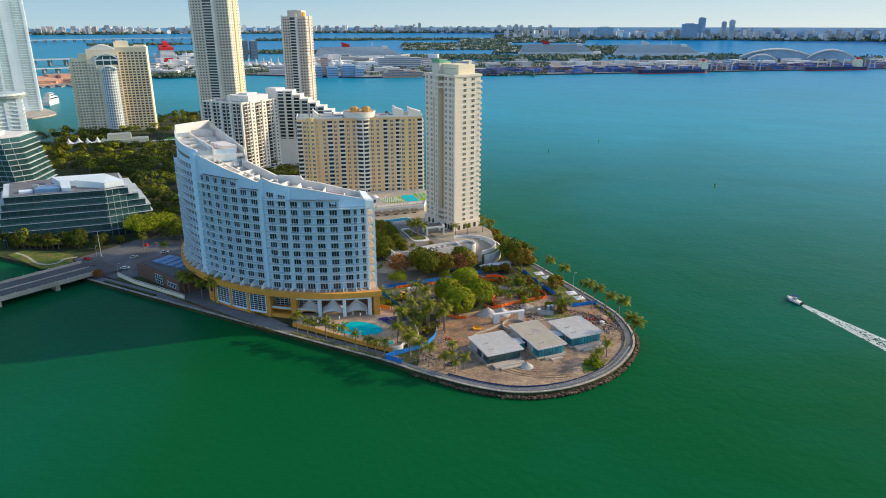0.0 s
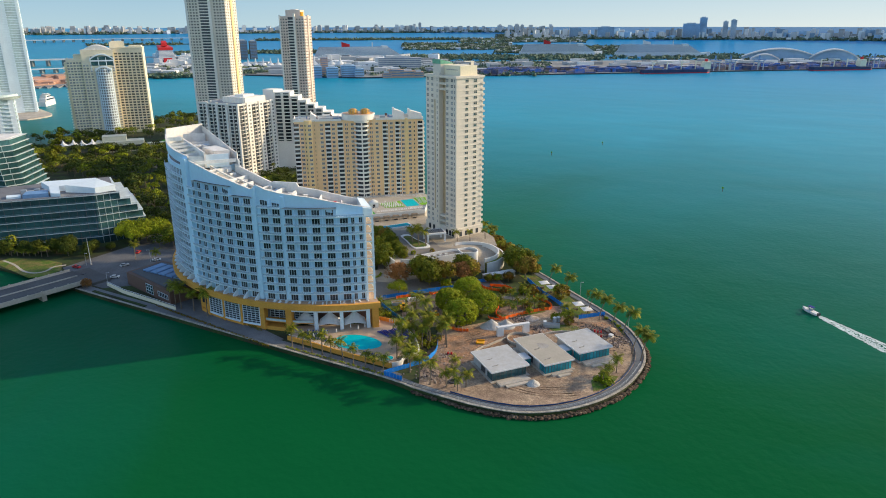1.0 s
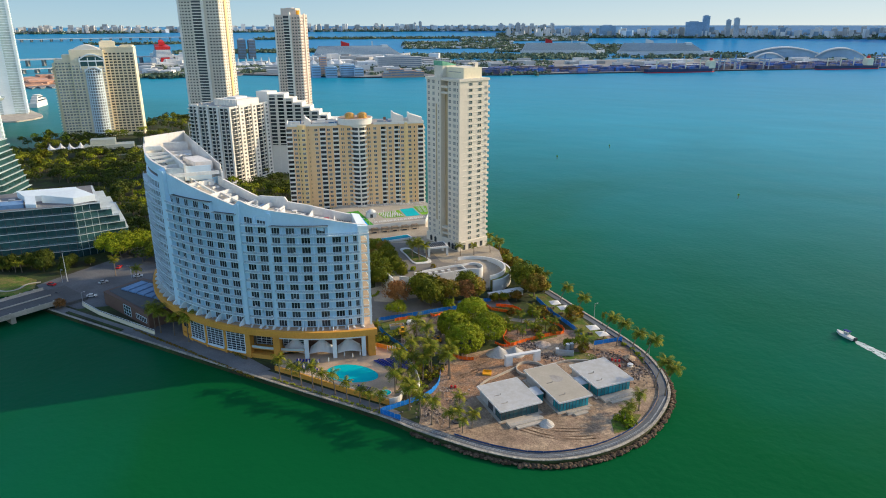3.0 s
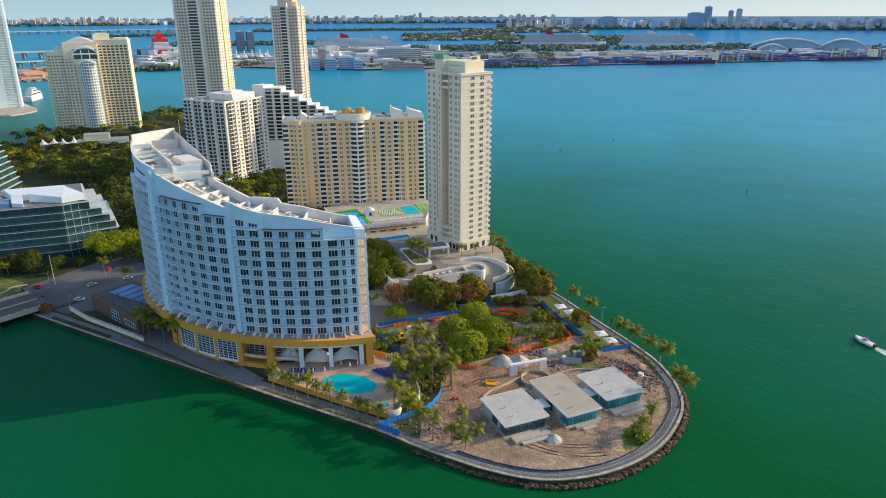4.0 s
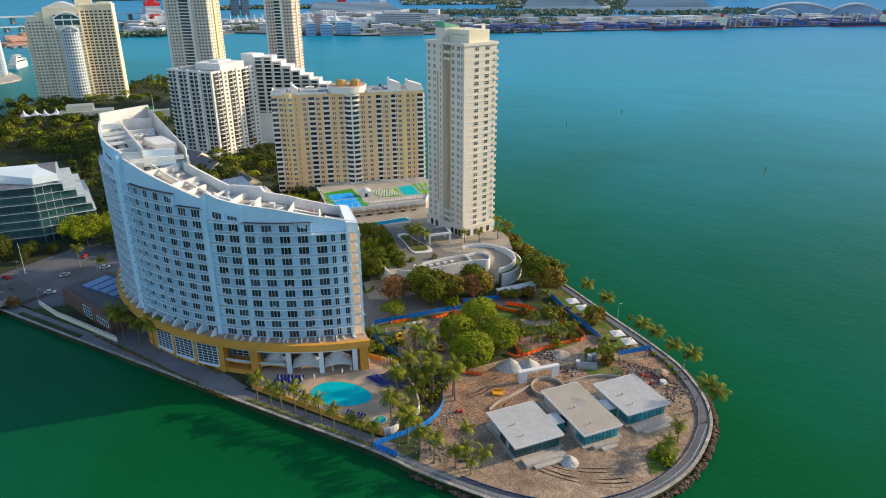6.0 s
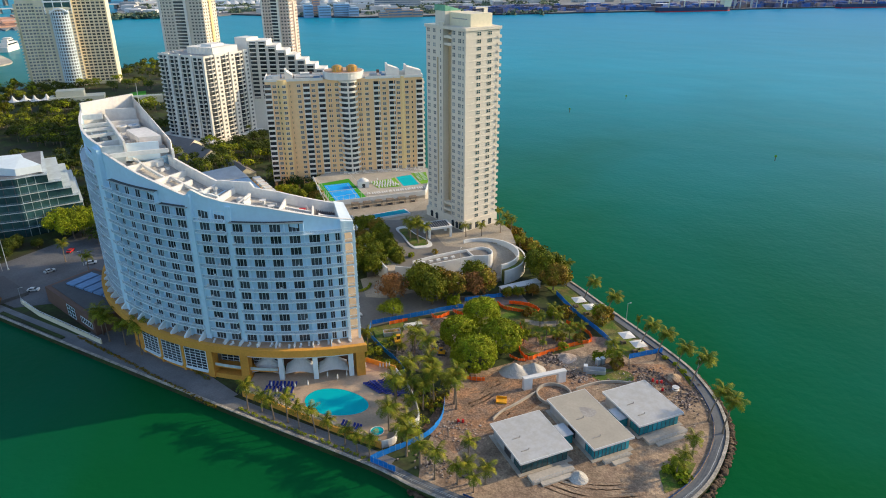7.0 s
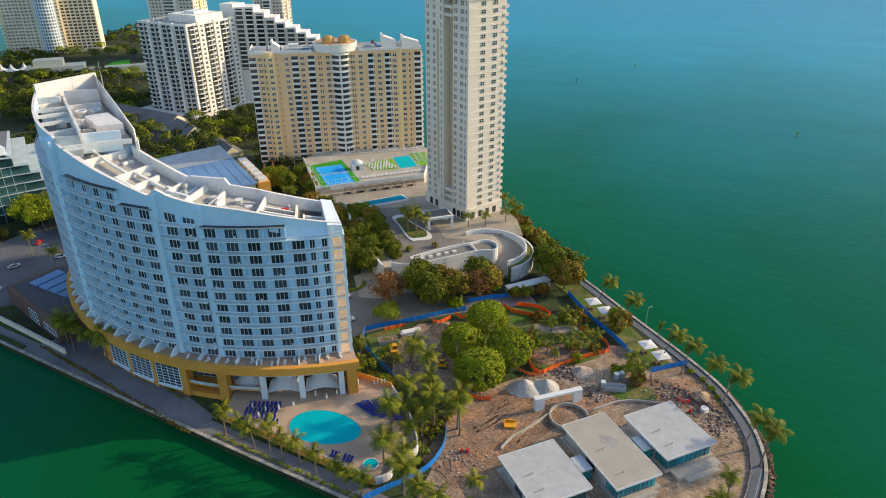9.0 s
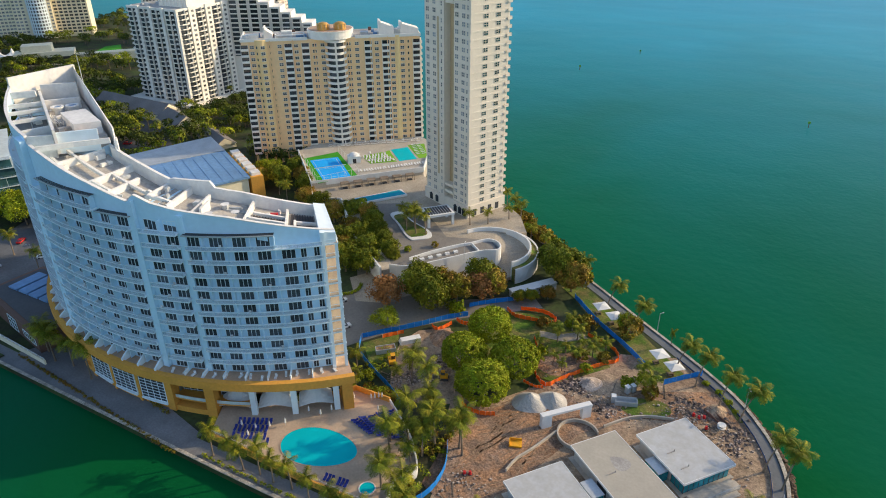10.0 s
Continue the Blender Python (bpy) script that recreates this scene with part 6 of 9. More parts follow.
# ---- site fences ----
def fence(label, name, pts, height, material, lean=0.0, base=GZ + 0.08, n=3, gap=2.6):
    line = smooth(pts, n)
    f = empty(name, label, "fence", line[0][0], line[0][1], base)
    loc = [(x - line[0][0], y - line[0][1]) for x, y in line]
    rr = random.Random(len(pts) * 7 + int(abs(pts[0][0])))
    for i in range(len(loc) - 1):
        a, b = loc[i], loc[i + 1]
        h0, h1 = height * rr.uniform(0.85, 1.05), height * rr.uniform(0.85, 1.05)
        g = Geo()
        d = math.dist(a, b) or 1
        nx, ny = -(b[1] - a[1]) / d * 0.04, (b[0] - a[0]) / d * 0.04
        mid = ((a[0] + b[0]) / 2 + nx * 5 * lean, (a[1] + b[1]) / 2 + ny * 5 * lean)
        g.prism([(a[0] + nx, a[1] + ny), (a[0] - nx, a[1] - ny), (mid[0] - nx, mid[1] - ny), (mid[0] + nx, mid[1] + ny)], 0.02, [h0, h0, (h0 + h1) / 2 * 0.97, (h0 + h1) / 2 * 0.97])
        g.prism([(mid[0] + nx, mid[1] + ny), (mid[0] - nx, mid[1] - ny), (b[0] - nx, b[1] - ny), (b[0] + nx, b[1] + ny)], 0.02, [(h0 + h1) / 2 * 0.97, (h0 + h1) / 2 * 0.97, h1, h1])
        part("panel", g, material, f)
        part("post", Geo().cyl(a[0], a[1], 0, height + 0.1, 0.05, n=6), STEEL, f)
    return f


BLUE_LABEL = "blue fabric site fence on steel posts"
fence(BLUE_LABEL, "blue_fence", [(-145, 233.5), (-150.7, 237.2), (-156, 240), (-163, 243.8), (-168.5, 248), (-171.7, 253.7)], 1.9, BLUEFENCE)
fence(BLUE_LABEL, "blue_fence", [(-171.7, 254.2), (-167, 259.5), (-161.9, 265), (-157, 271), (-153.2, 276), (-148, 281)], 1.9, BLUEFENCE)
fence(BLUE_LABEL, "blue_fence", [(-120.5, 308), (-114, 301.5), (-108.4, 296.3), (-99, 288.9), (-90.2, 281.2)], 1.9, BLUEFENCE)
fence(BLUE_LABEL, "blue_fence", [(-83.5, 275.5), (-79, 280.5), (-74.6, 284.9)], 1.9, BLUEFENCE)
fence(BLUE_LABEL, "blue_fence", [(-131.2, 194), (-128.5, 199), (-125.9, 203.5), (-122.8, 210.6), (-123.2, 218.7), (-126.4, 226)], 2.0, BLUEFENCE)
fence(BLUE_LABEL, "blue_fence", [(-131.2, 193.6), (-127, 193.5), (-123.2, 193.4)], 2.0, BLUEFENCE)
fence(BLUE_LABEL, "blue_fence", [(-138, 297), (-146, 290), (-150, 286)], 1.8, BLUEFENCE)
INNER = inset(smooth([(-104, 190.6), (-91.6, 191.0), (-79.2, 193.4)] + TIP + EAST[:2], 2), 3.9)
fence("low dark blue debris fence along the walk", "debris_fence", INNER, 0.6, FENCELOW, n=1)
OR_LABEL = "sagging orange plastic barrier mesh"
fence(OR_LABEL, "orange_barrier", [(-138, 290.2), (-134, 287.5), (-128.6, 288.1), (-122.1, 289.2), (-121.4, 292), (-126.9, 294.2), (-134, 292.5)], 1.45, ORANGE, 0.8)
fence(OR_LABEL, "orange_barrier", [(-124, 279), (-119.5, 271), (-117.8, 263.4), (-112.7, 259), (-109, 265), (-102, 275), (-97.6, 280.3), (-101.8, 286), (-109.7, 288.5)], 1.45, ORANGE, 0.8)
fence(OR_LABEL, "orange_barrier", [(-131, 243), (-129.3, 240.5), (-124.1, 239.8), (-120.3, 241.4)], 1.45, ORANGE, 0.8)
fence(OR_LABEL, "orange_barrier", [(-166, 257), (-161.5, 262.4)], 1.45, ORANGE, 0.8)
fence(OR_LABEL, "orange_barrier", [(-155.5, 269.8), (-152.6, 268.6), (-150.3, 273.9)], 1.45, ORANGE, 0.8)
fence(OR_LABEL, "orange_barrier", [(-150, 276.5), (-147, 275.5), (-144, 277)], 1.45, ORANGE, 0.8)
fence(OR_LABEL, "orange_barrier", [(-119, 258), (-115.5, 257.2), (-113, 258)], 1.0, ORANGE, 0.8)
railing = empty("promenade_railing", "low blue-grey railing along the promenade edge", "railing", 0, 0, GZ)
RL = inset(smooth([(-123, 191.2), (-104, 190.6), (-91.6, 191.0), (-79.2, 193.4)] + TIP[:5], 3), 1.5)
part("rail", Geo().strip(RL, 0.08, 0.95, 1.03).strip(RL, 0.06, 0.5, 0.55), STEEL, railing)
for x, y in RL[::1]:
    part("post", Geo().cyl(x, y, 0, 1.0, 0.06, n=6), STEEL, railing)

# ---- site machines and boxes ----
trailer = empty("site_trailer", "long pale site trailer with a white roof", "trailer", -134.4, 304, GZ + 0.1, 53)
part("body", Geo().box(-8.5, 8.5, -1.7, 1.7, 0.4, 3.0), STEEL, trailer)
part("roof", Geo().box(-8.7, 8.7, -1.9, 1.9, 3.0, 3.2), CANVAS, trailer)
for u in (-6, -2, 2, 6):
    part("window", Geo().box(u - 0.6, u + 0.6, -1.75, -1.68, 1.5, 2.5), GLASS, trailer)
    part("wheel", Geo().box(u - 0.35, u + 0.35, -1.5, 1.5, 0, 0.5), DARK, trailer)
skip = empty("rubble_skip", "grey steel skip filled with reddish soil", "skip", -161.4, 251.6, GZ + 0.1, 42)
part("side", Geo().box(-3, 3, -1.25, -1.1, 0.1, 1.6).box(-3, 3, 1.1, 1.25, 0.1, 1.6).box(-3, -2.85, -1.1, 1.1, 0.1, 1.6).box(2.85, 3, -1.1, 1.1, 0.1, 1.6).box(-3, 3, -1.1, 1.1, 0.0, 0.15), STEEL, skip)
part("fill", Geo().prism([(-2.8, -1.05), (2.8, -1.05), (2.8, 1.05), (-2.8, 1.05)], 0.15, [1.3, 1.1, 1.5, 1.2]), DIRT, skip)


def machine(name, x, y, rz, label, scale, boom):
    m = empty(name, label, "excavator", x, y, GZ + 0.12, rz, "site machines")
    s = scale
    for v in (-0.9, 0.9):
        part("track", Geo().box(-1.6 * s, 1.6 * s, v * s - 0.28 * s, v * s + 0.28 * s, 0, 0.75 * s), DARK, m)
    part("chassis", Geo().box(-1.4 * s, 1.2 * s, -0.95 * s, 0.95 * s, 0.75 * s, 1.6 * s), YELLOW, m)
    part("cab", Geo().box(-0.3 * s, 0.9 * s, -0.8 * s, 0.2 * s, 1.6 * s, 2.75 * s), GLASS, m)
    part("cab_roof", Geo().box(-0.4 * s, 1.0 * s, -0.9 * s, 0.3 * s, 2.75 * s, 2.9 * s), YELLOW, m)
    if boom:
        part("boom", Geo().prism([(1.0 * s, 0.3 * s), (3.4 * s, 0.3 * s), (3.4 * s, 0.6 * s), (1.0 * s, 0.6 * s)], [1.3 * s, 2.8 * s, 2.8 * s, 1.3 * s], [1.7 * s, 3.2 * s, 3.2 * s, 1.7 * s]), YELLOW, m)
        part("arm", Geo().prism([(3.2 * s, 0.32 * s), (4.6 * s, 0.32 * s), (4.6 * s, 0.58 * s), (3.2 * s, 0.58 * s)], [2.8 * s, 0.9 * s, 0.9 * s, 2.8 * s], [3.2 * s, 1.2 * s, 1.2 * s, 3.2 * s]), YELLOW, m)
    part("bucket", Geo().box((4.2 if boom else 1.7) * s, (5.0 if boom else 2.8) * s, (0.0 if boom else -1.0) * s, (0.9 if boom else 1.0) * s, 0.1 * s, 0.9 * s), DARK, m)
    return m


machine("wheel_loader", -156.4, 247.4, 130, "yellow loader parked by the blue fence", 1.1, False)
machine("mini_excavator", -139.6, 248.5, 200, "orange-yellow mini excavator by the rubble", 0.85, True)
tub = empty("dumper_body", "yellow tipping body lying on the dirt", "dumper body", -111.3, 234.2, GZ + 0.12, 20)
part("shell", Geo().box(-1.6, 1.6, -1.2, 1.2, 0, 0.5).box(-1.6, -1.4, -1.2, 1.2, 0.5, 1.1).box(-1.6, 1.6, 1.0, 1.2, 0.5, 1.1), YELLOW, tub)
for x, y, a in ((-94, 261.7, 20), (-90.4, 268.6, 60), (-91.6, 267.3, 60)):
    loo = empty("site_toilet", "pale grey portable site toilet", "portable toilet", x, y, GZ + 0.12, a, "portable toilets")
    part("cabin", Geo().box(-0.6, 0.6, -0.6, 0.6, 0, 2.1), STEEL, loo)
    part("roof", Geo().prism([(-0.65, -0.65), (0.65, -0.65), (0.65, 0.65), (-0.65, 0.65)], 2.1, [2.2, 2.2, 2.4, 2.4]), CANVAS, loo)
bin_ = empty("open_skip", "long open grey skip", "skip", -90.8, 262.6, GZ + 0.12, 20)
part("side", Geo().box(-3, 3, -1.2, -1.1, 0, 1.4).box(-3, 3, 1.1, 1.2, 0, 1.4).box(-3, -2.9, -1.1, 1.1, 0, 1.4).box(2.9, 3, -1.1, 1.1, 0, 1.4).box(-3, 3, -1.1, 1.1, 0, 0.2), STEEL, bin_)
reel = empty("cable_reel", "white cable reel lying flat", "cable reel", -66.4, 265.2, GZ + 0.12)
part("flange", Geo().cyl(0, 0, 0, 0.15, 1.1, n=16).cyl(0, 0, 0.75, 0.9, 1.1, n=16), CANVAS, reel)
part("drum", Geo().cyl(0, 0, 0.15, 0.75, 0.6, n=12), DARK, reel)
drum_t = empty("tyre_stack", "dark tyre lying on the sand", "tyre", -106.8, 201.4, GZ + 0.1)
part("tyre", Geo().sector(0, 0, 0.9, 1.5, 0, 360, 0, 0.45, 20), DARK, drum_t)
for x, y in ((-118.2, 219.3), (-117, 219.9), (-72.2, 265.8), (-71, 266.6), (-73.6, 266.2), (-69.8, 262.6)):
    rb = empty("traffic_barrel", "red plastic traffic barrel on sand", "barrel", x, y, GZ + 0.1, 0, "red barrels")
    part("barrel_body", Geo().cyl(0, 0, 0, 1.0, 0.42, 0.34, 10), RED, rb)
    part("barrel_foot", Geo().cyl(0, 0, 0, 0.1, 0.55, n=10), DARK, rb)
for x, y in ((-110.0, 303.6), (-104.6, 300.0), (-87.2, 286.2), (-82.2, 282.4)):
    um = empty("garden_parasol", "square white parasol over a garden table", "parasol", x, y, GZ + 0.08, 42, "lawn parasols")
    part("pole", Geo().cyl(0, 0, 0, 3.0, 0.06, n=6), STEEL, um)
    gq = Geo()
    gq.add([(-2.3, -2.3, 2.5), (2.3, -2.3, 2.5), (2.3, 2.3, 2.5), (-2.3, 2.3, 2.5), (0, 0, 3.15), (0, 0, 3.0)], [(0, 1, 4), (1, 2, 4), (2, 3, 4), (3, 0, 4), (1, 0, 5), (2, 1, 5), (3, 2, 5), (0, 3, 5)])
    part("canopy", gq, CANVAS, um)
    tb = empty("picnic_table", "wooden picnic table in a parasol's shade", "table", x - 0.6, y - 1.6, GZ + 0.08, 42, "picnic tables")
    part("tabletop", Geo().box(-0.9, 0.9, -0.4, 0.4, 0.7, 0.77), BARK, tb)
    part("bench", Geo().box(-0.9, 0.9, -0.85, -0.6, 0.4, 0.46), BARK, tb)
    part("bench", Geo().box(-0.9, 0.9, 0.6, 0.85, 0.4, 0.46), BARK, tb)
    for u in (-0.7, 0.7):
        part("leg", Geo().box(u - 0.06, u + 0.06, -0.8, 0.8, 0, 0.68), BARK, tb)


# ---- raised drive, pool decks and ramp of the bay tower ----
PZ = 7.6
podium = empty("podium", "raised drive and parking podium with white walls", "podium", 0, 0, 0, kind="structure")
PLAT = [(-183.5, 284.5), (-160.5, 311), (-156.5, 318), (-159, 323), (-160, 330.5), (-150, 336), (-158, 349), (-172, 360), (-214, 368), (-217, 369), (-251, 331), (-243, 322), (-232, 327), (-206, 300)]
part("deck", Geo().prism(PLAT, GZ - 1, PZ), PAVING, podium)
part("drive", Geo().prism([(-182, 288), (-164, 309), (-160, 318), (-164, 322), (-176, 318), (-186, 327), (-203, 340), (-218, 331), (-205, 318), (-196, 305)], PZ - 0.1, PZ + 0.03), ROADPALE, podium, "sunbleached entrance drive")
part("parapet", Geo().strip([(-184, 284), (-206, 299.6), (-232, 326.6), (-243, 321.6), (-251.4, 330.6)], 0.6, GZ - 0.5, PZ + 1.5), CANVAS, podium)
RX, RY = -157.0, 317.5
HAIRPIN = smooth([(-182.0, 286.6), (-174.7, 289.2), (-169.5, 295.7), (-164.9, 301.9), (-158.4, 310.6), (-153.4, 314.2), (-152.8, 317.2), (-154.8, 320.0), (-157.7, 321.1), (-160.5, 320.0), (-163.9, 315.2), (-168.2, 310.3), (-173.7, 302.2), (-178.2, 294.0)], 4)
part("hairpin_wall", Geo().strip(HAIRPIN, 0.5, GZ - 0.5, PZ + 1.9), CANVAS, podium)
part("hairpin_floor", Geo().prism([(-180.0, 290.0), (-174.7, 290.0), (-158.4, 311.0), (-153.8, 316.0), (-157.5, 320.6), (-161.0, 319.0), (-168.0, 309.8), (-178.0, 294.0)], GZ - 0.5, PZ + 0.9), ROADPALE, podium)
part("hairpin_cross", Geo().strip([(-163.4, 314.8), (-158.6, 310.9)], 0.5, PZ, PZ + 1.85), CANVAS, podium)
for i in range(6):
    x, y = -176.2 + i * 2.0, 293.4 + i * 2.7
    part("planter_box", Geo().turned(x, y, PZ + 0.8, PZ + 1.6, 1.6, 1.1, 54), CANVAS, podium)
part("ramp_road", Geo().sector(RX, RY, 4.2, 14.6, -60, 108, GZ - 1.0, lambda a: GZ + 0.6 + (a + 60) / 168 * (PZ - GZ - 0.6), 6), PAVING, podium)
part("ramp_tail", Geo().prism([(-150.8, 307.3), (-157.5, 311.5), (-184, 281.5), (-178, 275)], GZ - 1, [GZ + 0.6, GZ + 0.6, GZ + 0.1, GZ + 0.1]), PAVING, podium)
part("ramp_wall", Geo().sector(RX, RY, 14.6, 15.2, -35, 152, GZ - 1.0, PZ + 1.5, 6), CANVAS, podium)
part("planter", Geo().sector(RX, RY, 15.2, 17.4, -35, 100, GZ - 0.5, PZ - 0.6, 8), GRASS, podium)
part("planter_curb", Geo().sector(RX, RY, 17.4, 17.9, -35, 100, GZ - 0.5, PZ - 0.2, 8), CANVAS, podium)
isle = smooth([(-186, 309), (-181, 314), (-184, 319), (-195, 324), (-203, 329), (-206, 325), (-199, 319), (-190, 311), (-186, 309)], 4)[:-1]
part("traffic_island", Geo().prism(isle, PZ, PZ + 0.35), CANVAS, podium)
cx0, cy0 = sum(p[0] for p in isle) / len(isle), sum(p[1] for p in isle) / len(isle)
part("island_planting", Geo().prism([(cx0 + (x - cx0) * 0.8, cy0 + (y - cy0) * 0.8) for x, y in isle], PZ, PZ + 0.45), GRASS, podium)
porte = empty("entrance_canopy", "white entrance canopy with dark louvres", "canopy", -182.0, 325.0, PZ, 47)
part("roof", Geo().box(-5.6, 5.6, 0, 8.6, 4.4, 5.3), CANVAS, porte)
for i in range(9):
    part("louvre", Geo().box(-4.9 + i * 1.1, -4.1 + i * 1.1, 1.0, 7.6, 5.3, 5.42), DARK, porte)
for u in (-5.0, 5.0):
    for v in (0.6, 8.0):
        part("column", Geo().box(u - 0.5, u + 0.5, v - 0.4, v + 0.4, 0, 4.4), CANVAS, porte)
deckc = empty("amenity_deck", "raised deck with tennis court, pool and loungers", "deck", 0, 0, 0, kind="structure")
DZ = 10.5
part("slab", Geo().prism([(-251, 331), (-216, 370), (-232, 405), (-241, 411), (-283, 377), (-284, 362)], GZ - 1, DZ), CONCRETE, deckc)
part("parapet", Geo().strip([(-284, 362), (-251.3, 331), (-216, 370), (-222, 384)], 0.5, DZ - 1.5, DZ + 1.0), CANVAS, deckc)
part("court_surface", Geo().prism([(-274.5, 354.6), (-248.6, 332.4), (-238.6, 348.6), (-265.6, 370.2)], DZ, DZ + 0.05), COURTGREEN, deckc)
part("court_play", Geo().prism([(-270.2, 353.8), (-249.4, 336.8), (-240.8, 346.4), (-261.2, 364.2)], DZ, DZ + 0.07), COURTBLUE, deckc)
for p, q in (((-259.8, 345.3), (-251.0, 355.3)), ((-268.6, 353.9), (-250.4, 339.0)), ((-261.0, 362.2), (-243.0, 346.6)), ((-268.6, 353.9), (-261.0, 362.2)), ((-250.4, 339.0), (-243.0, 346.6))):
    part("court_line", Geo().strip([p, q], 0.14, DZ + 0.05, DZ + 0.085), CANVAS, deckc)
part("net", Geo().strip([(-260.4, 344.6), (-250.4, 356.0)], 0.03, DZ + 0.6, DZ + 1.0), CANVAS, deckc)
for p, q in (((-274.8, 354.6), (-248.6, 332.0)), ((-248.6, 332.0), (-238.2, 348.8)), ((-238.2, 348.8), (-265.6, 370.8))):
    for i in range(7):
        x, y = p[0] + (q[0] - p[0]) * i / 6, p[1] + (q[1] - p[1]) * i / 6
        part("court_post", Geo().cyl(x, y, DZ, DZ + 3.4, 0.07, n=6), CANVAS, deckc)
    part("court_rail", Geo().strip([p, q], 0.06, DZ + 3.3, DZ + 3.4), CANVAS, deckc)
for q in ([(-251.6, 371.0), (-246.4, 366.9), (-240.4, 375.2), (-245.6, 380.6)], [(-245.2, 366.2), (-241.8, 364.0), (-232.0, 372.6), (-239.4, 375.0)], [(-240.0, 395.2), (-225.0, 381.4), (-222.0, 384.4), (-233.6, 401.4)], [(-244.8, 381.0), (-240.0, 376.2), (-233.2, 373.6), (-244.2, 384.4)]):
    part("turf", Geo().prism(q, DZ, DZ + 0.04), LAWN, deckc)
part("pool_water", Geo().prism([(-243.6, 385.2), (-231.4, 373.6), (-225.6, 380.2), (-238.4, 392.6)], DZ, DZ + 0.09), POOL, deckc)
part("lap_pool", Geo().prism([(-227.5, 329.4), (-223.0, 327.9), (-210.6, 344.6), (-215.3, 347.4)], PZ, PZ + 0.9), LAPPOOL, deckc)
part("lap_rim", Geo().prism([(-228.5, 329.2), (-222.8, 327.0), (-209.6, 344.6), (-215.2, 348.6)], PZ, PZ + 0.85), CANVAS, deckc)
hut = empty("deck_hut", "white domed deck hut", "hut", -250.4, 362.8, DZ, 40)
part("wall", Geo().box(-3, 3, -2.5, 2.5, 0, 3.2), CANVAS, hut)
part("dome", Geo().cyl(0, 0, 3.2, 4.0, 2.6, 2.2, 16).cyl(0, 0, 4.0, 4.8, 2.2, 0.8, 16), CANVAS, hut)
part("door", Geo().box(-0.8, 0.8, -2.6, -2.5, 0, 2.2), GLASS, hut)
bed_ = empty("white_lounger", "white sun lounger on the deck", "sun lounger", -250, 376, DZ, 40, "deck loungers")
part("frame", lounger_mesh(), CANVAS, bed_)
rnd = random.Random(21)
for row in range(4):
    for k in range(8):
        copy_thing(bed_, pose(-249.4 + row * 2.6 + k * 1.0, 369.6 - row * 1.5 + k * 1.15 + rnd.uniform(-0.3, 0.3), DZ + 0.05, 0, 0, 40 + rnd.uniform(-12, 12)))
for row in range(2):
    for k in range(7):
        copy_thing(bed_, pose(-237.4 + row * 2.0 + k * 1.55, 396.4 + row * 2.0 - k * 1.75, DZ + 0.05, 0, 0, -50 + rnd.uniform(-12, 12)))
for k in range(26):
    copy_thing(bed_, pose(-240.5 + 0.86 * k + rnd.uniform(-0.3, 0.3), 352.5 + 0.98 * k, DZ + 0.05, 0, 0, 48 + rnd.uniform(-15, 15)))
for row in range(2):
    for k in range(22):
        copy_thing(bed_, pose(-275 + 1.65 * k + row * 1.8 + rnd.uniform(-0.4, 0.4), 376.5 + 1.35 * k - row * 2.2, DZ + 0.02, 0, 0, 130 + rnd.uniform(-20, 20)))
for k in range(9):
    copy_thing(parasol, pose(-268 + 3.9 * k, 380.5 + 3.0 * k, DZ))
for i in range(6):
    x, y = -239 + i * 4.1, 339.2 + i * 4.5
    cb = empty("cabana", "timber slatted cabana by the lap pool", "cabana", x, y, PZ, 48, "cabanas")
    part("roof", Geo().box(-1.9, 1.9, -1.5, 1.5, 2.6, 2.8), BARK, cb)
    for u in (-1.7, 1.7):
        for v in (-1.3, 1.3):
            part("post", Geo().box(u - 0.08, u + 0.08, v - 0.08, v + 0.08, 0, 2.6), BARK, cb)
    part("daybed", Geo().box(-1.0, 1.0, -0.7, 0.7, 0, 0.5), DARK, cb)

# ---- low buildings behind and beside the hotel ----
hall = empty("low_hall", "low hall with a grey and blue folded metal roof", "building", -305, 330, 0)


def hall_plan(*pts):
    return [(x + 305, y - 330) for x, y in pts]


part("wall", Geo().prism(hall_plan((-279.5, 321.2), (-311, 338.2), (-327.5, 346.5), (-347.5, 306.5), (-329, 302), (-297.5, 284)), 0, 11.4), CREAM, hall)
part("roof_plane", Geo().prism(hall_plan((-310.5, 338.9), (-328.2, 347.5), (-349, 306), (-329, 301)), 11.4, [14.0, 15.5, 13.8, 14.0]), STEEL, hall, "pale grey metal roof")
blue_plane = part("roof_plane", Geo().prism(hall_plan((-278.3, 321.2), (-310.3, 338.9), (-328.8, 301), (-296.8, 283.3)), 11.4, [12.3, 13.7, 13.7, 12.3]), BLUEROOF, hall, "blue standing-seam metal roof")
for i in range(9):
    a, b = Vector((-278.3, 321.2)).lerp(Vector((-296.8, 283.3)), (i + 0.5) / 9), Vector((-310.3, 338.9)).lerp(Vector((-328.8, 301)), (i + 0.5) / 9)
    e = (b - a).normalized().orthogonal() * 0.06
    part("roof_seam", Geo().prism(hall_plan(a - e, b - e, b + e, a + e), 12.2, [12.42, 13.82, 13.82, 12.42]), BLUEROOF, blue_plane)
part("side_wing", Geo().prism(hall_plan((-277.9, 321.4), (-274.6, 326.0), (-308.6, 346.2), (-311.6, 340.2)), 0, 11.8), GOLD, hall, "ochre side wing")
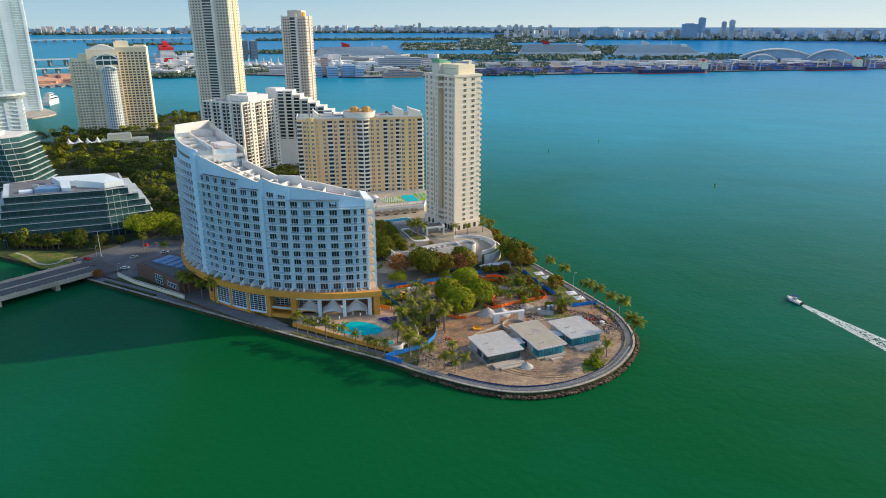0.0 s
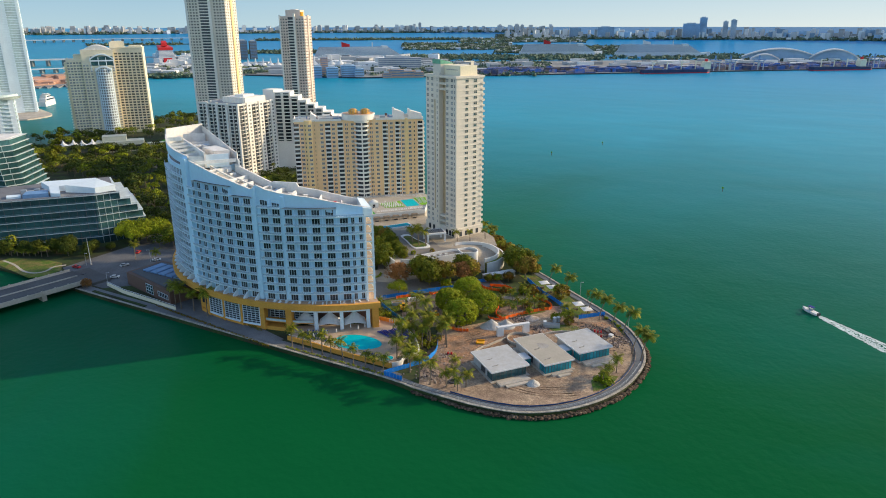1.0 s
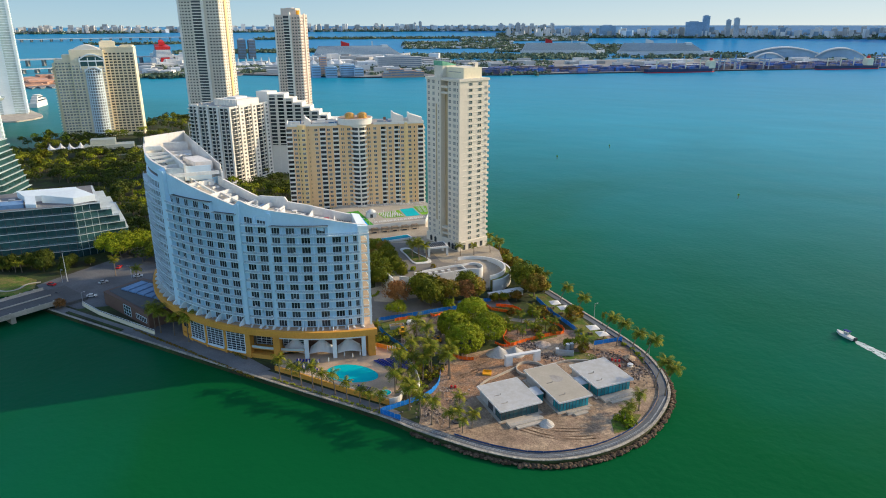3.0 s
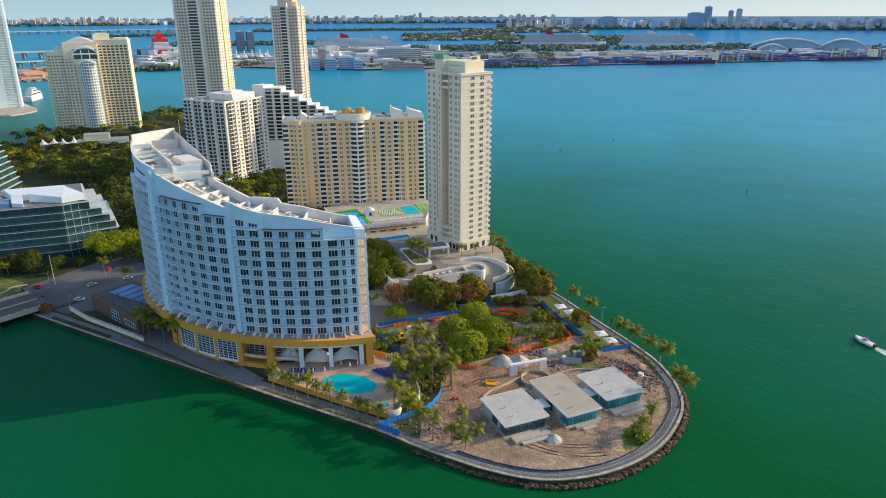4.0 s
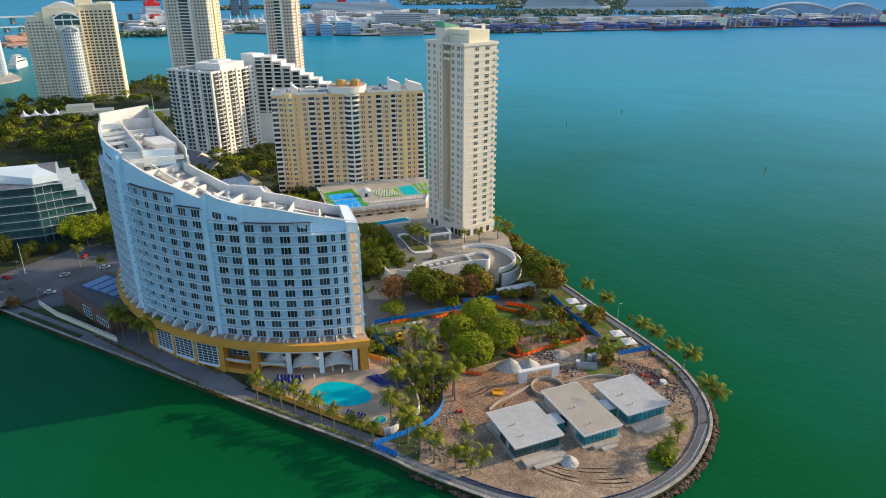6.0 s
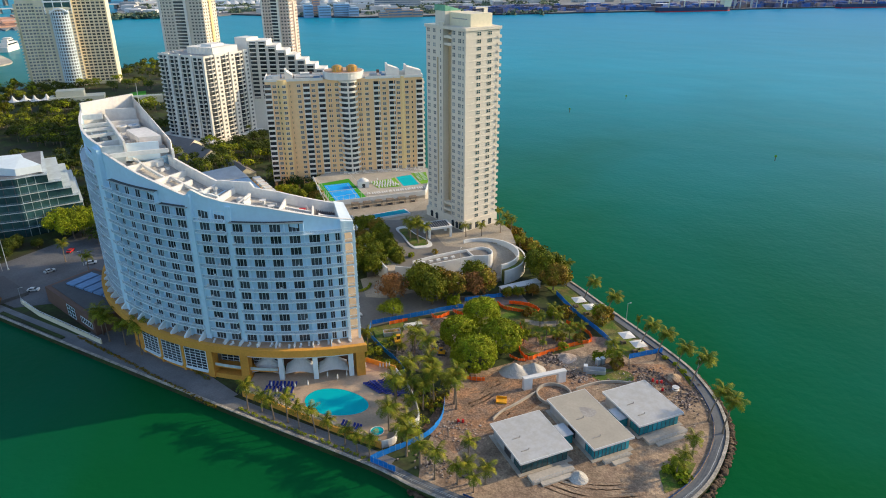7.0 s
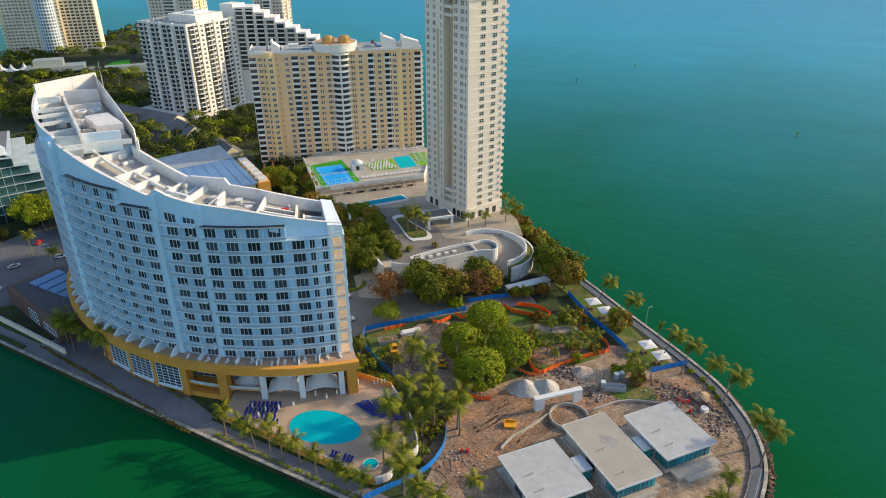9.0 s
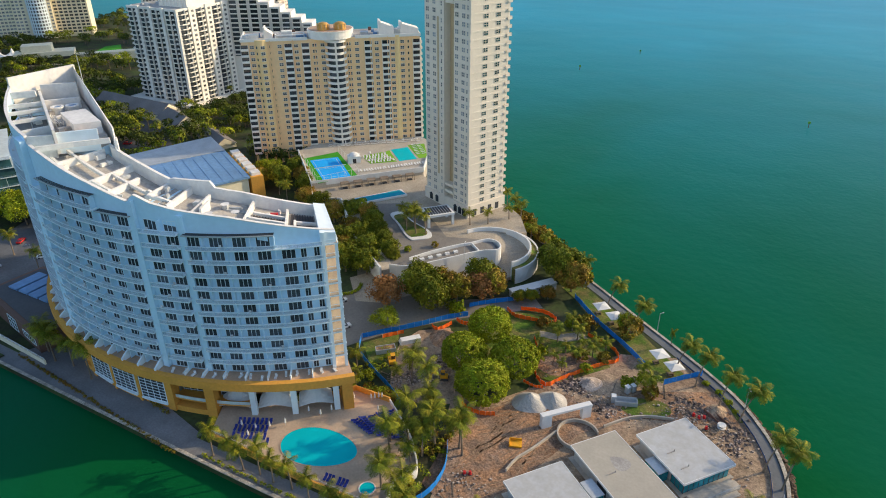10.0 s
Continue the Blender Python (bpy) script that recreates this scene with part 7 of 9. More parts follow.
for i in range(6):
    q = Vector((-279.4, 325.6)).lerp(Vector((-306.6, 341.6)), i / 5) - Vector((-305, 330))
    part("roof_unit", Geo().turned(q.x, q.y, 11.8, 13.2, 4.2, 4.0, -30), ROOFWHITE, hall)


def gabled(x, y, rz, l, w, h, label):
    b = empty("gabled_house", label, "building", x, y, 0, rz, "gabled houses")
    part("wall", Geo().box(-l / 2, l / 2, -w / 2, w / 2, 0, h), CREAM, b)
    gq = Geo()
    a, c, e = l / 2 + 0.6, w / 2 + 0.6, h + w * 0.32
    gq.add([(-a, -c, h - 0.3), (a, -c, h - 0.3), (a, 0, e), (-a, 0, e), (a, c, h - 0.3), (-a, c, h - 0.3)], [(0, 1, 2, 3), (3, 2, 4, 5), (0, 3, 5), (1, 4, 2), (0, 5, 4, 1)])
    part("roof", gq, GREYROOF, b, "grey shingle roof")
    part("gable", Geo().add([(a + 0.02, -c * 0.9, h - 0.2), (a + 0.02, c * 0.9, h - 0.2), (a + 0.02, 0, e - 0.3)], [(0, 1, 2)]), CREAM, b)


gabled(-440, 392, -2, 62, 16, 6, "long low house with grey gabled roof")
gabled(-392, 382, -20, 26, 15, 6, "cream gabled house with grey roof")
gabled(-352, 372, -25, 30, 12, 4, "low house with grey roof among trees")
annex = empty("annex", "low red-brown annex with pale skylights and white-framed window", "building", -267.5, 213.5, 0, 0)
part("wall", Geo().prism([(-26, -4), (14, -12), (18, 2), (4, 16), (-24, 16)], 0, 8), BRICKRED, annex)
part("roof", Geo().prism([(-24, -2.5), (12.5, -10), (16, 2), (3.4, 14.5), (-22.5, 14.5)], 8, 8.2), DARK, annex)
for i in range(5):
    part("skylight", Geo().box(-20 + i * 5.4, -15.6 + i * 5.4, 1, 12, 8.2, 8.8), BLUEROOF, annex)
aw = window_mesh(6.5, 4.6, 3, WHITE, BLUEGLASS, 3)
place(new("window", aw), annex, pose(-4, -8.6, 2.6, 0, 0, -11.3))
place(new("window", window_mesh(9, 2.4, 6, WHITE, GLASS, 1)), annex, pose(8, -10.95, 3.6, 0, 0, -11.3))
lowwall = empty("low_wall", "cream garden wall with white balustrade beside the promenade", "wall", 0, 0, GZ, kind="structure")
LW = [(-301, 203.4), (-285, 200.6), (-268, 199.8), (-247, 198.6)]
part("wall_panel", Geo().strip(LW, 0.5, -0.2, 1.5), CREAM, lowwall)
part("rail", Geo().strip(LW, 0.15, 2.1, 2.25), CANVAS, lowwall)
for i in range(30):
    u = i / 29 * 3
    k = min(int(u), 2)
    x, y = (LW[k][j] + (LW[k + 1][j] - LW[k][j]) * (u - k) for j in (0, 1))
    part("baluster", Geo().box(x - 0.08, x + 0.08, y - 0.08, y + 0.08, 1.5, 2.1), CANVAS, lowwall)
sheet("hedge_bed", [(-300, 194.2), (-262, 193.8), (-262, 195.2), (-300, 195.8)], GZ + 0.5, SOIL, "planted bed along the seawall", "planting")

# ---- bridge to the mainland ----
bridge = empty("bridge", "low concrete road bridge with solid parapets", "bridge", -318, 197, 0, -10.0)
part("deck", Geo().box(-13, 9, -220, 4, 3.0, 4.2), CONCRETE, bridge)
part("roadway", Geo().box(-11.6, 7.6, -220, 5, 4.2, 4.26), ASPHALT, bridge)
part("median", Geo().box(-2.4, -1.8, -220, 3, 4.26, 4.7), CONCRETE, bridge)
for u in (-13, 8.6):
    part("parapet", Geo().box(u, u + 0.4, -220, 4, 4.2, 5.2), CONCRETE, bridge)
    for i in range(22):
        part("post", Geo().box(u - 0.1, u + 0.5, -i * 6 - 0.3, -i * 6 + 0.3, 4.2, 5.5), CONCRETE, bridge)
for i in range(5):
    part("pier", Geo().box(-12, 8, -18 - i * 26, -16 - i * 26, -3, 3.0), CONCRETE, bridge)
part("abutment", Geo().box(-14, 10, 0, 14, -2, 2.9), ASPHALT, bridge)


# ---- cars, lamps ----
def car(x, y, rz, paint, label):
    c = empty("car", label, "car", x, y, GZ + 0.06, rz, "parked cars")
    part("body", Geo().box(-2.2, 2.2, -0.9, 0.9, 0.35, 0.95).prism([(-1.5, -0.8), (1.1, -0.8), (1.1, 0.8), (-1.5, 0.8)], 0.95, 1.0), paint, c)
    part("cabin", Geo().add([(-1.6, -0.8, 0.95), (1.2, -0.8, 0.95), (1.2, 0.8, 0.95), (-1.6, 0.8, 0.95), (-1.2, -0.7, 1.45), (0.5, -0.7, 1.45), (0.5, 0.7, 1.45), (-1.2, 0.7, 1.45)], [(0, 1, 5, 4), (1, 2, 6, 5), (2, 3, 7, 6), (3, 0, 4, 7)]), GLASS, c)
    part("roof", Geo().box(-1.2, 0.5, -0.7, 0.7, 1.44, 1.5), paint, c)
    for u in (-1.35, 1.35):
        for v in (-0.85, 0.85):
            part("wheel", Geo().box(u - 0.32, u + 0.32, v - 0.1, v + 0.1, 0, 0.64), DARK, c)


flagpole = empty("flagpole", "tall white flagpole beside the avenue", "flagpole", -336, 219, GZ)
part("pole", Geo().cyl(0, 0, 0, 15.0, 0.2, 0.09, 8), CANVAS, flagpole)
part("base", Geo().cyl(0, 0, 0, 0.5, 0.5, 0.4, 10), CONCRETE, flagpole)
rnd = random.Random(5)
for x, y, a in ((-335, 203, 20), (-323, 206, 20), (-307, 212, 40), (-338, 212, 10), (-318, 226, 80), (-310, 240, 50), (-190, 268, 60), (-180, 256, 60), (-300, 262, 60), (-330, 244, 120), (-372, 330, 40), (-392, 345, 40), (-420, 366, 30)):
    k = rnd.randrange(4)
    car(x, y, a, (CANVAS, STEEL, DARK, RED)[k], ("white car parked on asphalt", "silver car parked on asphalt", "dark car parked on asphalt", "red car parked on asphalt")[k])
for x, y, z in ((-311, 237, GZ), (-337, 217, GZ), (-300, 203, GZ), (-161.5, 304.5, PZ), (-176, 281, GZ), (-125, 321, GZ), (-91, 301, GZ), (-62, 276, GZ)):
    lp = empty("street_lamp", "slim pale steel street lamp", "street lamp", x, y, z, rnd.uniform(0, 360), "street lamps")
    part("pole", Geo().cyl(0, 0, 0, 7.0, 0.11, 0.07, 8), STEEL, lp)
    part("arm", Geo().box(0, 1.2, -0.05, 0.05, 6.9, 7.0), STEEL, lp)
    part("lantern", Geo().box(1.0, 1.6, -0.12, 0.12, 6.78, 6.95), CANVAS, lp)


# ---- plants ----
def crown_mesh(name, seed, rx, ry, rz, clumps, leaves, size, material, hollow=0.55, low=-0.75, clump=0.26):
    """A crown of leaf cards gathered in clumps, with an uneven outline and gaps."""
    rs = np.random.RandomState(seed)
    d = rs.normal(size=(clumps, 3))
    d /= np.linalg.norm(d, axis=1)[:, None]
    d[:, 2] = np.where(d[:, 2] < low, -d[:, 2], d[:, 2])
    rad = rs.uniform(hollow, 1.0, clumps) ** 0.7
    rad *= (0.86 if clump > 0.2 else 0.95) + (0.2 if clump > 0.2 else 0.06) * np.sin(3 * d[:, 0] + seed) * np.cos(4 * d[:, 1] + 2 * d[:, 2])
    cen = d * rad[:, None] * np.array([rx, ry, rz])
    spread_ = clump * (rx + ry + rz) / 3 * rs.uniform(0.6, 1.25, clumps)
    c = np.repeat(cen, leaves, axis=0)
    off = rs.normal(size=(clumps * leaves, 3))
    off /= np.linalg.norm(off, axis=1)[:, None] + 1e-6
    off *= (rs.uniform(0.35, 1, clumps * leaves) ** 0.5)[:, None] * np.repeat(spread_, leaves)[:, None]
    p = c + off
    nrm = off * 0.25 + np.repeat(d, leaves, axis=0) * 0.8 + rs.normal(size=p.shape) * 0.55
    nrm /= np.linalg.norm(nrm, axis=1)[:, None]
    side = np.cross(nrm, rs.normal(size=p.shape))
    side /= np.linalg.norm(side, axis=1)[:, None]
    up = np.cross(nrm, side)
    s = size * rs.uniform(0.6, 1.35, len(p))[:, None]
    quad = np.stack([p - side * s - up * s * 0.7, p + side * s - up * s * 0.5, p + side * s * 0.8 + up * s * 0.7, p - side * s * 0.6 + up * s * 0.8], axis=1).reshape(-1, 3)
    me = bpy.data.meshes.new(name)
    me.from_pydata(quad.tolist(), [], [(4 * i, 4 * i + 1, 4 * i + 2, 4 * i + 3) for i in range(len(p))])
    me.materials.append(material)
    me.update()
    return me


def trunk_geo(seed, h, r, limbs, spread_):
    rr = random.Random(seed)
    g = Geo()

    def limb(p, q, r0, r1, n=6):
        p, q = Vector(p), Vector(q)
        axis = (q - p).normalized()
        side = axis.orthogonal().normalized()
        up = axis.cross(side)
        verts = [tuple(c + (side * math.cos(2 * math.pi * i / n) + up * math.sin(2 * math.pi * i / n)) * rad) for c, rad in ((p, r0), (q, r1)) for i in range(n)]
        g.add(verts, [(i, (i + 1) % n, n + (i + 1) % n, n + i) for i in range(n)])

    top = (rr.uniform(-0.2, 0.2), rr.uniform(-0.2, 0.2), h * 0.45)
    limb((0, 0, -0.2), top, r, r * 0.75)
    for i in range(limbs):
        a = 2 * math.pi * (i + rr.uniform(-0.3, 0.3)) / limbs
        mid = (math.cos(a) * spread_ * 0.45, math.sin(a) * spread_ * 0.45, h * rr.uniform(0.62, 0.75))
        limb(top, mid, r * 0.55, r * 0.35, 5)
        for b in (-0.5, 0.4):
            limb(mid, (math.cos(a + b) * spread_ * 0.8, math.sin(a + b) * spread_ * 0.8, h * rr.uniform(0.8, 1.0)), r * 0.32, r * 0.1, 4)
    return g


def tree_kind(seed, h, rx, rz, clumps, leaves, size, material, label, group):
    t = empty("tree", label, "tree", 0, 0, -500, 0, group)
    part("trunk", trunk_geo(seed, h - rz * 0.6, 0.035 * h, 5, rx * 0.8), BARK, t)
    crown = part("crown", crown_mesh("crown", seed, rx, rx, rz, clumps, leaves, size, material, *((0.9, -0.75, 0.13) if seed < 3 else (0.5, -0.75, 0.27))), None, t)
    crown.location = (0, 0, h - rz)
    return t


def put(kind, x, y, z=GZ, s=1.0, turn=None, tall=1.0):
    a = rnd.uniform(0, 360) if turn is None else turn
    return copy_thing(kind, Matrix.LocRotScale((x, y, z - 0.1), Euler((0, 0, radians(a))), (s, s, s * tall)))


KINDS = {
    "round": tree_kind(1, 11.5, 7.2, 5.2, 560, 40, 0.18, LEAFBRIGHT, "large dense round-headed green tree", "round-headed trees"),
    "round2": tree_kind(2, 11.5, 7.2, 5.2, 520, 34, 0.2, LEAFBRIGHT, "large dense round-headed green tree", "round-headed trees"),
    "broad": tree_kind(3, 9.5, 5.2, 3.9, 120, 46, 0.22, LEAF, "broad dark green shade tree", "shade trees"),
    "broad2": tree_kind(4, 8.5, 4.8, 3.4, 110, 46, 0.22, LEAFOLIVE, "broad olive-green shade tree", "shade trees"),
    "red": tree_kind(5, 8.5, 5.0, 3.4, 90, 40, 0.22, LEAFRED, "shade tree with reddish autumn leaves", "shade trees"),
    "flat": tree_kind(6, 9.0, 7.5, 2.6, 120, 44, 0.21, LEAFBRIGHT, "wide flat-topped yellow-green tree", "shade trees"),
    "bush": tree_kind(7, 3.2, 2.2, 1.8, 30, 30, 0.2, LEAFOLIVE, "rounded olive-green shrub in soil", "shrubs"),
    "bush2": tree_kind(8, 3.0, 2.2, 1.7, 30, 30, 0.2, LEAFBRIGHT, "rounded bright green shrub in soil", "shrubs"),
    # bank trees stand in shade, which is put into their dark leaves
    "dark": tree_kind(9, 8.5, 5.4, 3.8, 120, 46, 0.22, LEAFDARK, "broad bank tree with shade put into its dark leaves", "shade trees"),
}


def frond_mesh(seed, length, droop):
    """One arching palm frond: a midrib with two rows of hanging leaflets."""
    rr = random.Random(seed)
    g, n = Geo(), 9
    pts = []
    for i in range(n + 1):
        t = i / n
        pts.append(Vector((length * (t - 0.22 * droop * t * t), 0, length * (0.42 * t - droop * 0.75 * t * t))))
    for i in range(n):
        p, q = pts[i], pts[i + 1]
        g.add([(p.x, -0.05, p.z), (p.x, 0.05, p.z), (q.x, 0.04, q.z), (q.x, -0.04, q.z)], [(0, 1, 2, 3)])
        w = length * 0.3 * math.sin(math.pi * (0.2 + 0.74 * i / n))
        for side in (-1, 1):
            for k in (0.0, 0.33, 0.66):
                a = p.lerp(q, k)
                b = p.lerp(q, k + 0.24)
                fall = -w * rr.uniform(0.35, 0.8)
                t0, t1 = a + Vector((length * 0.06, side * w, fall)), b + Vector((length * 0.06, side * w * 0.9, fall))
                g.add([tuple(a), tuple(b), tuple(t1.lerp(t0, 0.25)), tuple(t0.lerp(t1, 0.25))], [(0, 1, 2, 3)])
    return g.mesh("frond", PALM)


FRONDS = [frond_mesh(i, ln, dr) for i, (ln, dr) in enumerate(((3.8, 0.8), (3.6, 1.1), (3.3, 0.55)))]


def palm_kind(seed, h, lean, count, scale, label):
    rr = random.Random(seed)
    p = empty("palm_tree", label, "palm", 0, 0, -500, 0, "palms")
    g, n, m = Geo(), 7, 7
    ring = []
    for k in range(m + 1):
        t = k / m
        x = lean * t * t
        r = 0.24 - 0.1 * t + (0.12 if k == 0 else 0)
        g.v += [(x + r * math.cos(2 * math.pi * i / n), r * math.sin(2 * math.pi * i / n), h * t - 0.2) for i in range(n)]
    for k in range(m):
        g.f += [(k * n + i, k * n + (i + 1) % n, (k + 1) * n + (i + 1) % n, (k + 1) * n + i) for i in range(n)]
    g.m = [0] * len(g.f)
    part("trunk", g, BARK, p)
    for i in range(count):
        f = new("frond", FRONDS[i % 3])
        ang = 360 * i / count * 1.0 + rr.uniform(-14, 14)
        pitch = (-42, -8, 20)[i % 3] + rr.uniform(-8, 8)
        f.parent = p
        f.matrix_basis = Matrix.LocRotScale((lean, 0, h - 0.3), Euler((radians(rr.uniform(-12, 12)), radians(pitch + 12), radians(ang))), (scale, scale, scale))
    part("crownshaft", Geo().cyl(lean, 0, h - 0.7, h + 0.2, 0.22, 0.12, 7), PALM, p)
    return p


PALMS = [
    palm_kind(1, 8.0, 0.8, 13, 1.0, "coconut palm with a slightly leaning trunk"),
    palm_kind(2, 9.5, -0.5, 13, 1.05, "tall coconut palm with drooping fronds"),
    palm_kind(3, 6.5, 0.4, 12, 0.95, "short coconut palm with full fronds"),
    palm_kind(4, 10.5, 0.2, 16, 1.3, "stout date palm with a full crown"),
    palm_kind(5, 4.0, 0.2, 10, 0.75, "young palm with a short trunk"),
    palm_kind(6, 9.6, 3.6, 15, 1.12, "coconut palm leaning out over the water"),
]
SHOREPALMS = [(-106.3, 309.8), (-95.2, 300.1), (-79.2, 286.7), (-72.8, 282.5), (-65.7, 276.5), (-60.0, 273.0), (-52.5, 257.3), (-48.1, 253.5)]
fp = empty("palm_tree", "palm in a row on the far shore", "palm", 0, 0, -500, 0, "palms on the far shore")
part("trunk", Geo().cyl(0, 0, -0.2, 9, 0.3, 0.2, 6), BARK, fp)
part("crown", crown_mesh("crown", 9, 3.2, 3.2, 1.3, 12, 14, 0.5, PALM, 0.3), None, fp).location = (0, 0, 9)
FARPALM = fp
rnd = random.Random(31)


def palms(points, kinds, z=GZ, s=1.0):
    for x, y in points:
        put(PALMS[rnd.choice(kinds)], x, y, z, s * rnd.uniform(0.9, 1.12), tall=rnd.uniform(0.9, 1.1))


for x, y in SHOREPALMS:
    put(PALMS[5], x - 2.6, y - 3.4, GZ, rnd.uniform(1.0, 1.12), 52 + rnd.uniform(-14, 14))
put(PALMS[4], -85.6, 295.4, GZ, 0.55, tall=2.6)
palms([(-176, 195.2), (-171.4, 196.2), (-166, 195.2), (-161.5, 196.0), (-157, 195.6), (-151.8, 196.2), (-146.2, 195.4), (-141.2, 196), (-136.6, 195.2), (-132.4, 195)], (0, 2), s=0.95)
GROVE = [(-137, 215.5), (-135.6, 210.4), (-131, 215.5), (-138.8, 238.4), (-133, 231), (-121.5, 224.5), (-124, 200.2), (-118.5, 198), (-113, 196), (-146.5, 242.4), (-134, 220), (-129, 224), (-131.5, 226.5), (-137.5, 226), (-128, 208), (-133, 205.5), (-126.6, 229.5), (-139, 219), (-135.5, 234), (-130.2, 219.8), (-123.2, 226.4), (-127, 204)]
palms(GROVE, (0, 1, 2), s=1.12)
palms([(-109, 207.4), (-107, 197.2), (-100.8, 200.6), (-102.2, 196.6), (-104.4, 198.8)], (2, 0), s=0.95)
palms([(-56.4, 236.0), (-57.6, 229.4), (-58.8, 226.4)], (2,), s=1.0)
palms([(-246, 201), (-239, 202), (-229, 200.6), (-252, 203)], (3,))
palms([(-192.4, 315.5), (-190.4, 318.4), (-187.5, 314.4), (-184, 316), (-197, 322)], (1, 0), PZ)
palms([(-172.6, 331.8), (-166.6, 335.8), (-161, 344), (-158, 349.5)], (2,), PZ)
palms([(-166, 362.5), (-162.5, 358.5), (-172, 368), (-150, 341), (-142, 336.5), (-136, 331), (-126.5, 323.5), (-122, 321)], (0, 2))
palms([(-118, 268), (-114.5, 271), (-111, 268), (-108.5, 273), (-113, 277), (-109, 281), (-105, 278), (-117, 281), (-121, 276), (-112, 285), (-106, 285), (-102, 281), (-120, 285), (-115, 289)], (2, 4), s=0.9)
palms([(-150.5, 240.8), (-149, 245), (-89.5, 273.5), (-86.5, 270.5)], (2,), s=0.9)
palms([(-160, 234), (-162.5, 237.5), (-164.5, 241)], (4, 2), s=0.85)
palms([(-300, 232), (-290, 244), (-322, 236), (-281, 258), (-270, 330), (-262, 326), (-330, 338), (-410, 410), (-400, 404), (-425, 452), (-412, 446)], (0, 1))
palms([(-388 + 3.1 * i, 207 + 1.5 * i) for i in range(7)], (4, 2), s=0.8)
for i in range(34):
    put(FARPALM, -758 + i * 4.9 + rnd.uniform(-2, 2), 478 - i * 3.4 + rnd.uniform(-4, 4), GZ, rnd.uniform(0.9, 1.2))
for x, y, k, s in ((-136.0, 272.0, "round", 0.95), (-137.0, 256.1, "round2", 0.95), (-122.6, 259.6, "round2", 1.0), (-126.0, 245.6, "round", 1.04)):
    put(KINDS[k], x, y, GZ, s)
for x, y, k, s in ((-175, 274, "red", 1.0), (-167.5, 281.5, "broad", 1.1), (-160, 278, "broad", 1.15), (-155.5, 287, "broad2", 1.0), (-148.5, 292, "red", 0.95), (-146.5, 295.5, "broad2", 1.0), (-151, 297.5, "broad", 1.0), (-162, 288, "broad2", 0.9), (-170, 288.5, "broad", 0.9), (-128, 316, "broad", 1.15), (-123, 311.5, "broad2", 1.05), (-133.5, 321, "broad", 1.0), (-128.5, 303, "broad2", 0.6), (-133, 299, "broad", 0.5), (-136.6, 296.5, "broad", 0.5), (-152, 281, "bush2", 1.2), (-100, 298, "flat", 0.55), (-98, 295, "bush", 1.6), (-88, 272, "flat", 0.45), (-85.5, 268.5, "bush", 1.2), (-92, 270, "bush2", 1.2), (-168.2, 262.4, "flat", 0.7), (-112, 292, "bush", 1.3), (-116, 291, "bush2", 1.0), (-124, 287, "bush", 0.9), (-105, 271, "bush2", 0.8), (-108, 276, "bush", 0.9), (-119, 273, "bush2", 0.8), (-101.5, 278, "bush", 0.9)):
    put(KINDS[k], x, y, GZ, s * (1.28 if s > 0.75 and y > 270 else 1.0))
for x, y, z, k, s in ((-206, 304, 2, "broad", 1.2), (-198, 297, 2, "broad", 1.15), (-214, 309, 2, "broad2", 1.1), (-222, 321, 2, "broad", 1.1), (-193, 288, 1.6, "broad", 1.15), (-185.5, 294.5, PZ - 2.5, "broad", 0.62), (-189.5, 298.5, PZ - 2.5, "broad", 0.75), (-195, 303, PZ - 2.5, "broad", 0.85), (-200.5, 308, PZ - 2.5, "broad", 0.85), (-207, 314.5, PZ - 2.5, "broad", 0.95), (-214, 320.5, PZ - 2.5, "broad2", 0.9), (-221, 326, PZ, "bush2", 1.4), (-201, 286, 1.6, "broad", 1.25), (-206, 292, 1.6, "broad2", 1.2), (-211, 297, 1.6, "broad", 1.2), (-230, 318, 1.6, "broad2", 1.2), (-240, 322, 1.6, "broad", 1.1), (-250, 326, 1.6, "broad2", 1.1), (-258, 336, 1.6, "broad", 1.1), (-267, 345, 1.6, "broad2", 1.1), (-277, 352, 1.6, "broad", 1.1), (-276, 338, 1.6, "broad", 1.2), (-285, 334, 1.6, "broad2", 1.1), (-288, 344, 1.6, "flat", 1.0), (-183, 301, PZ, "bush2", 0.8), (-176, 309, PZ, "bush", 0.7)):
    put(KINDS[k], x, y, z, s)
for x, y, k, s in ((-352, 256, "flat", 1.3), (-345, 262, "flat", 1.4), (-338, 266, "flat", 1.3), (-343, 255, "flat", 1.2), (-322, 262, "broad", 1.4), (-366, 226, "dark", 1.15), (-360, 222, "dark", 0.95), (-371, 222, "dark", 1.0), (-378, 216, "dark", 0.95), (-385, 213, "dark", 0.9), (-392, 206, "dark", 1.0), (-354, 231, "dark", 0.8), (-349, 226, "dark", 0.6), (-357, 236, "dark", 0.7), (-348, 240, "dark", 0.55), (-307, 196.6, "red", 0.55), (-310, 198, "red", 0.45)):
    put(KINDS[k], x, y, GZ, s)
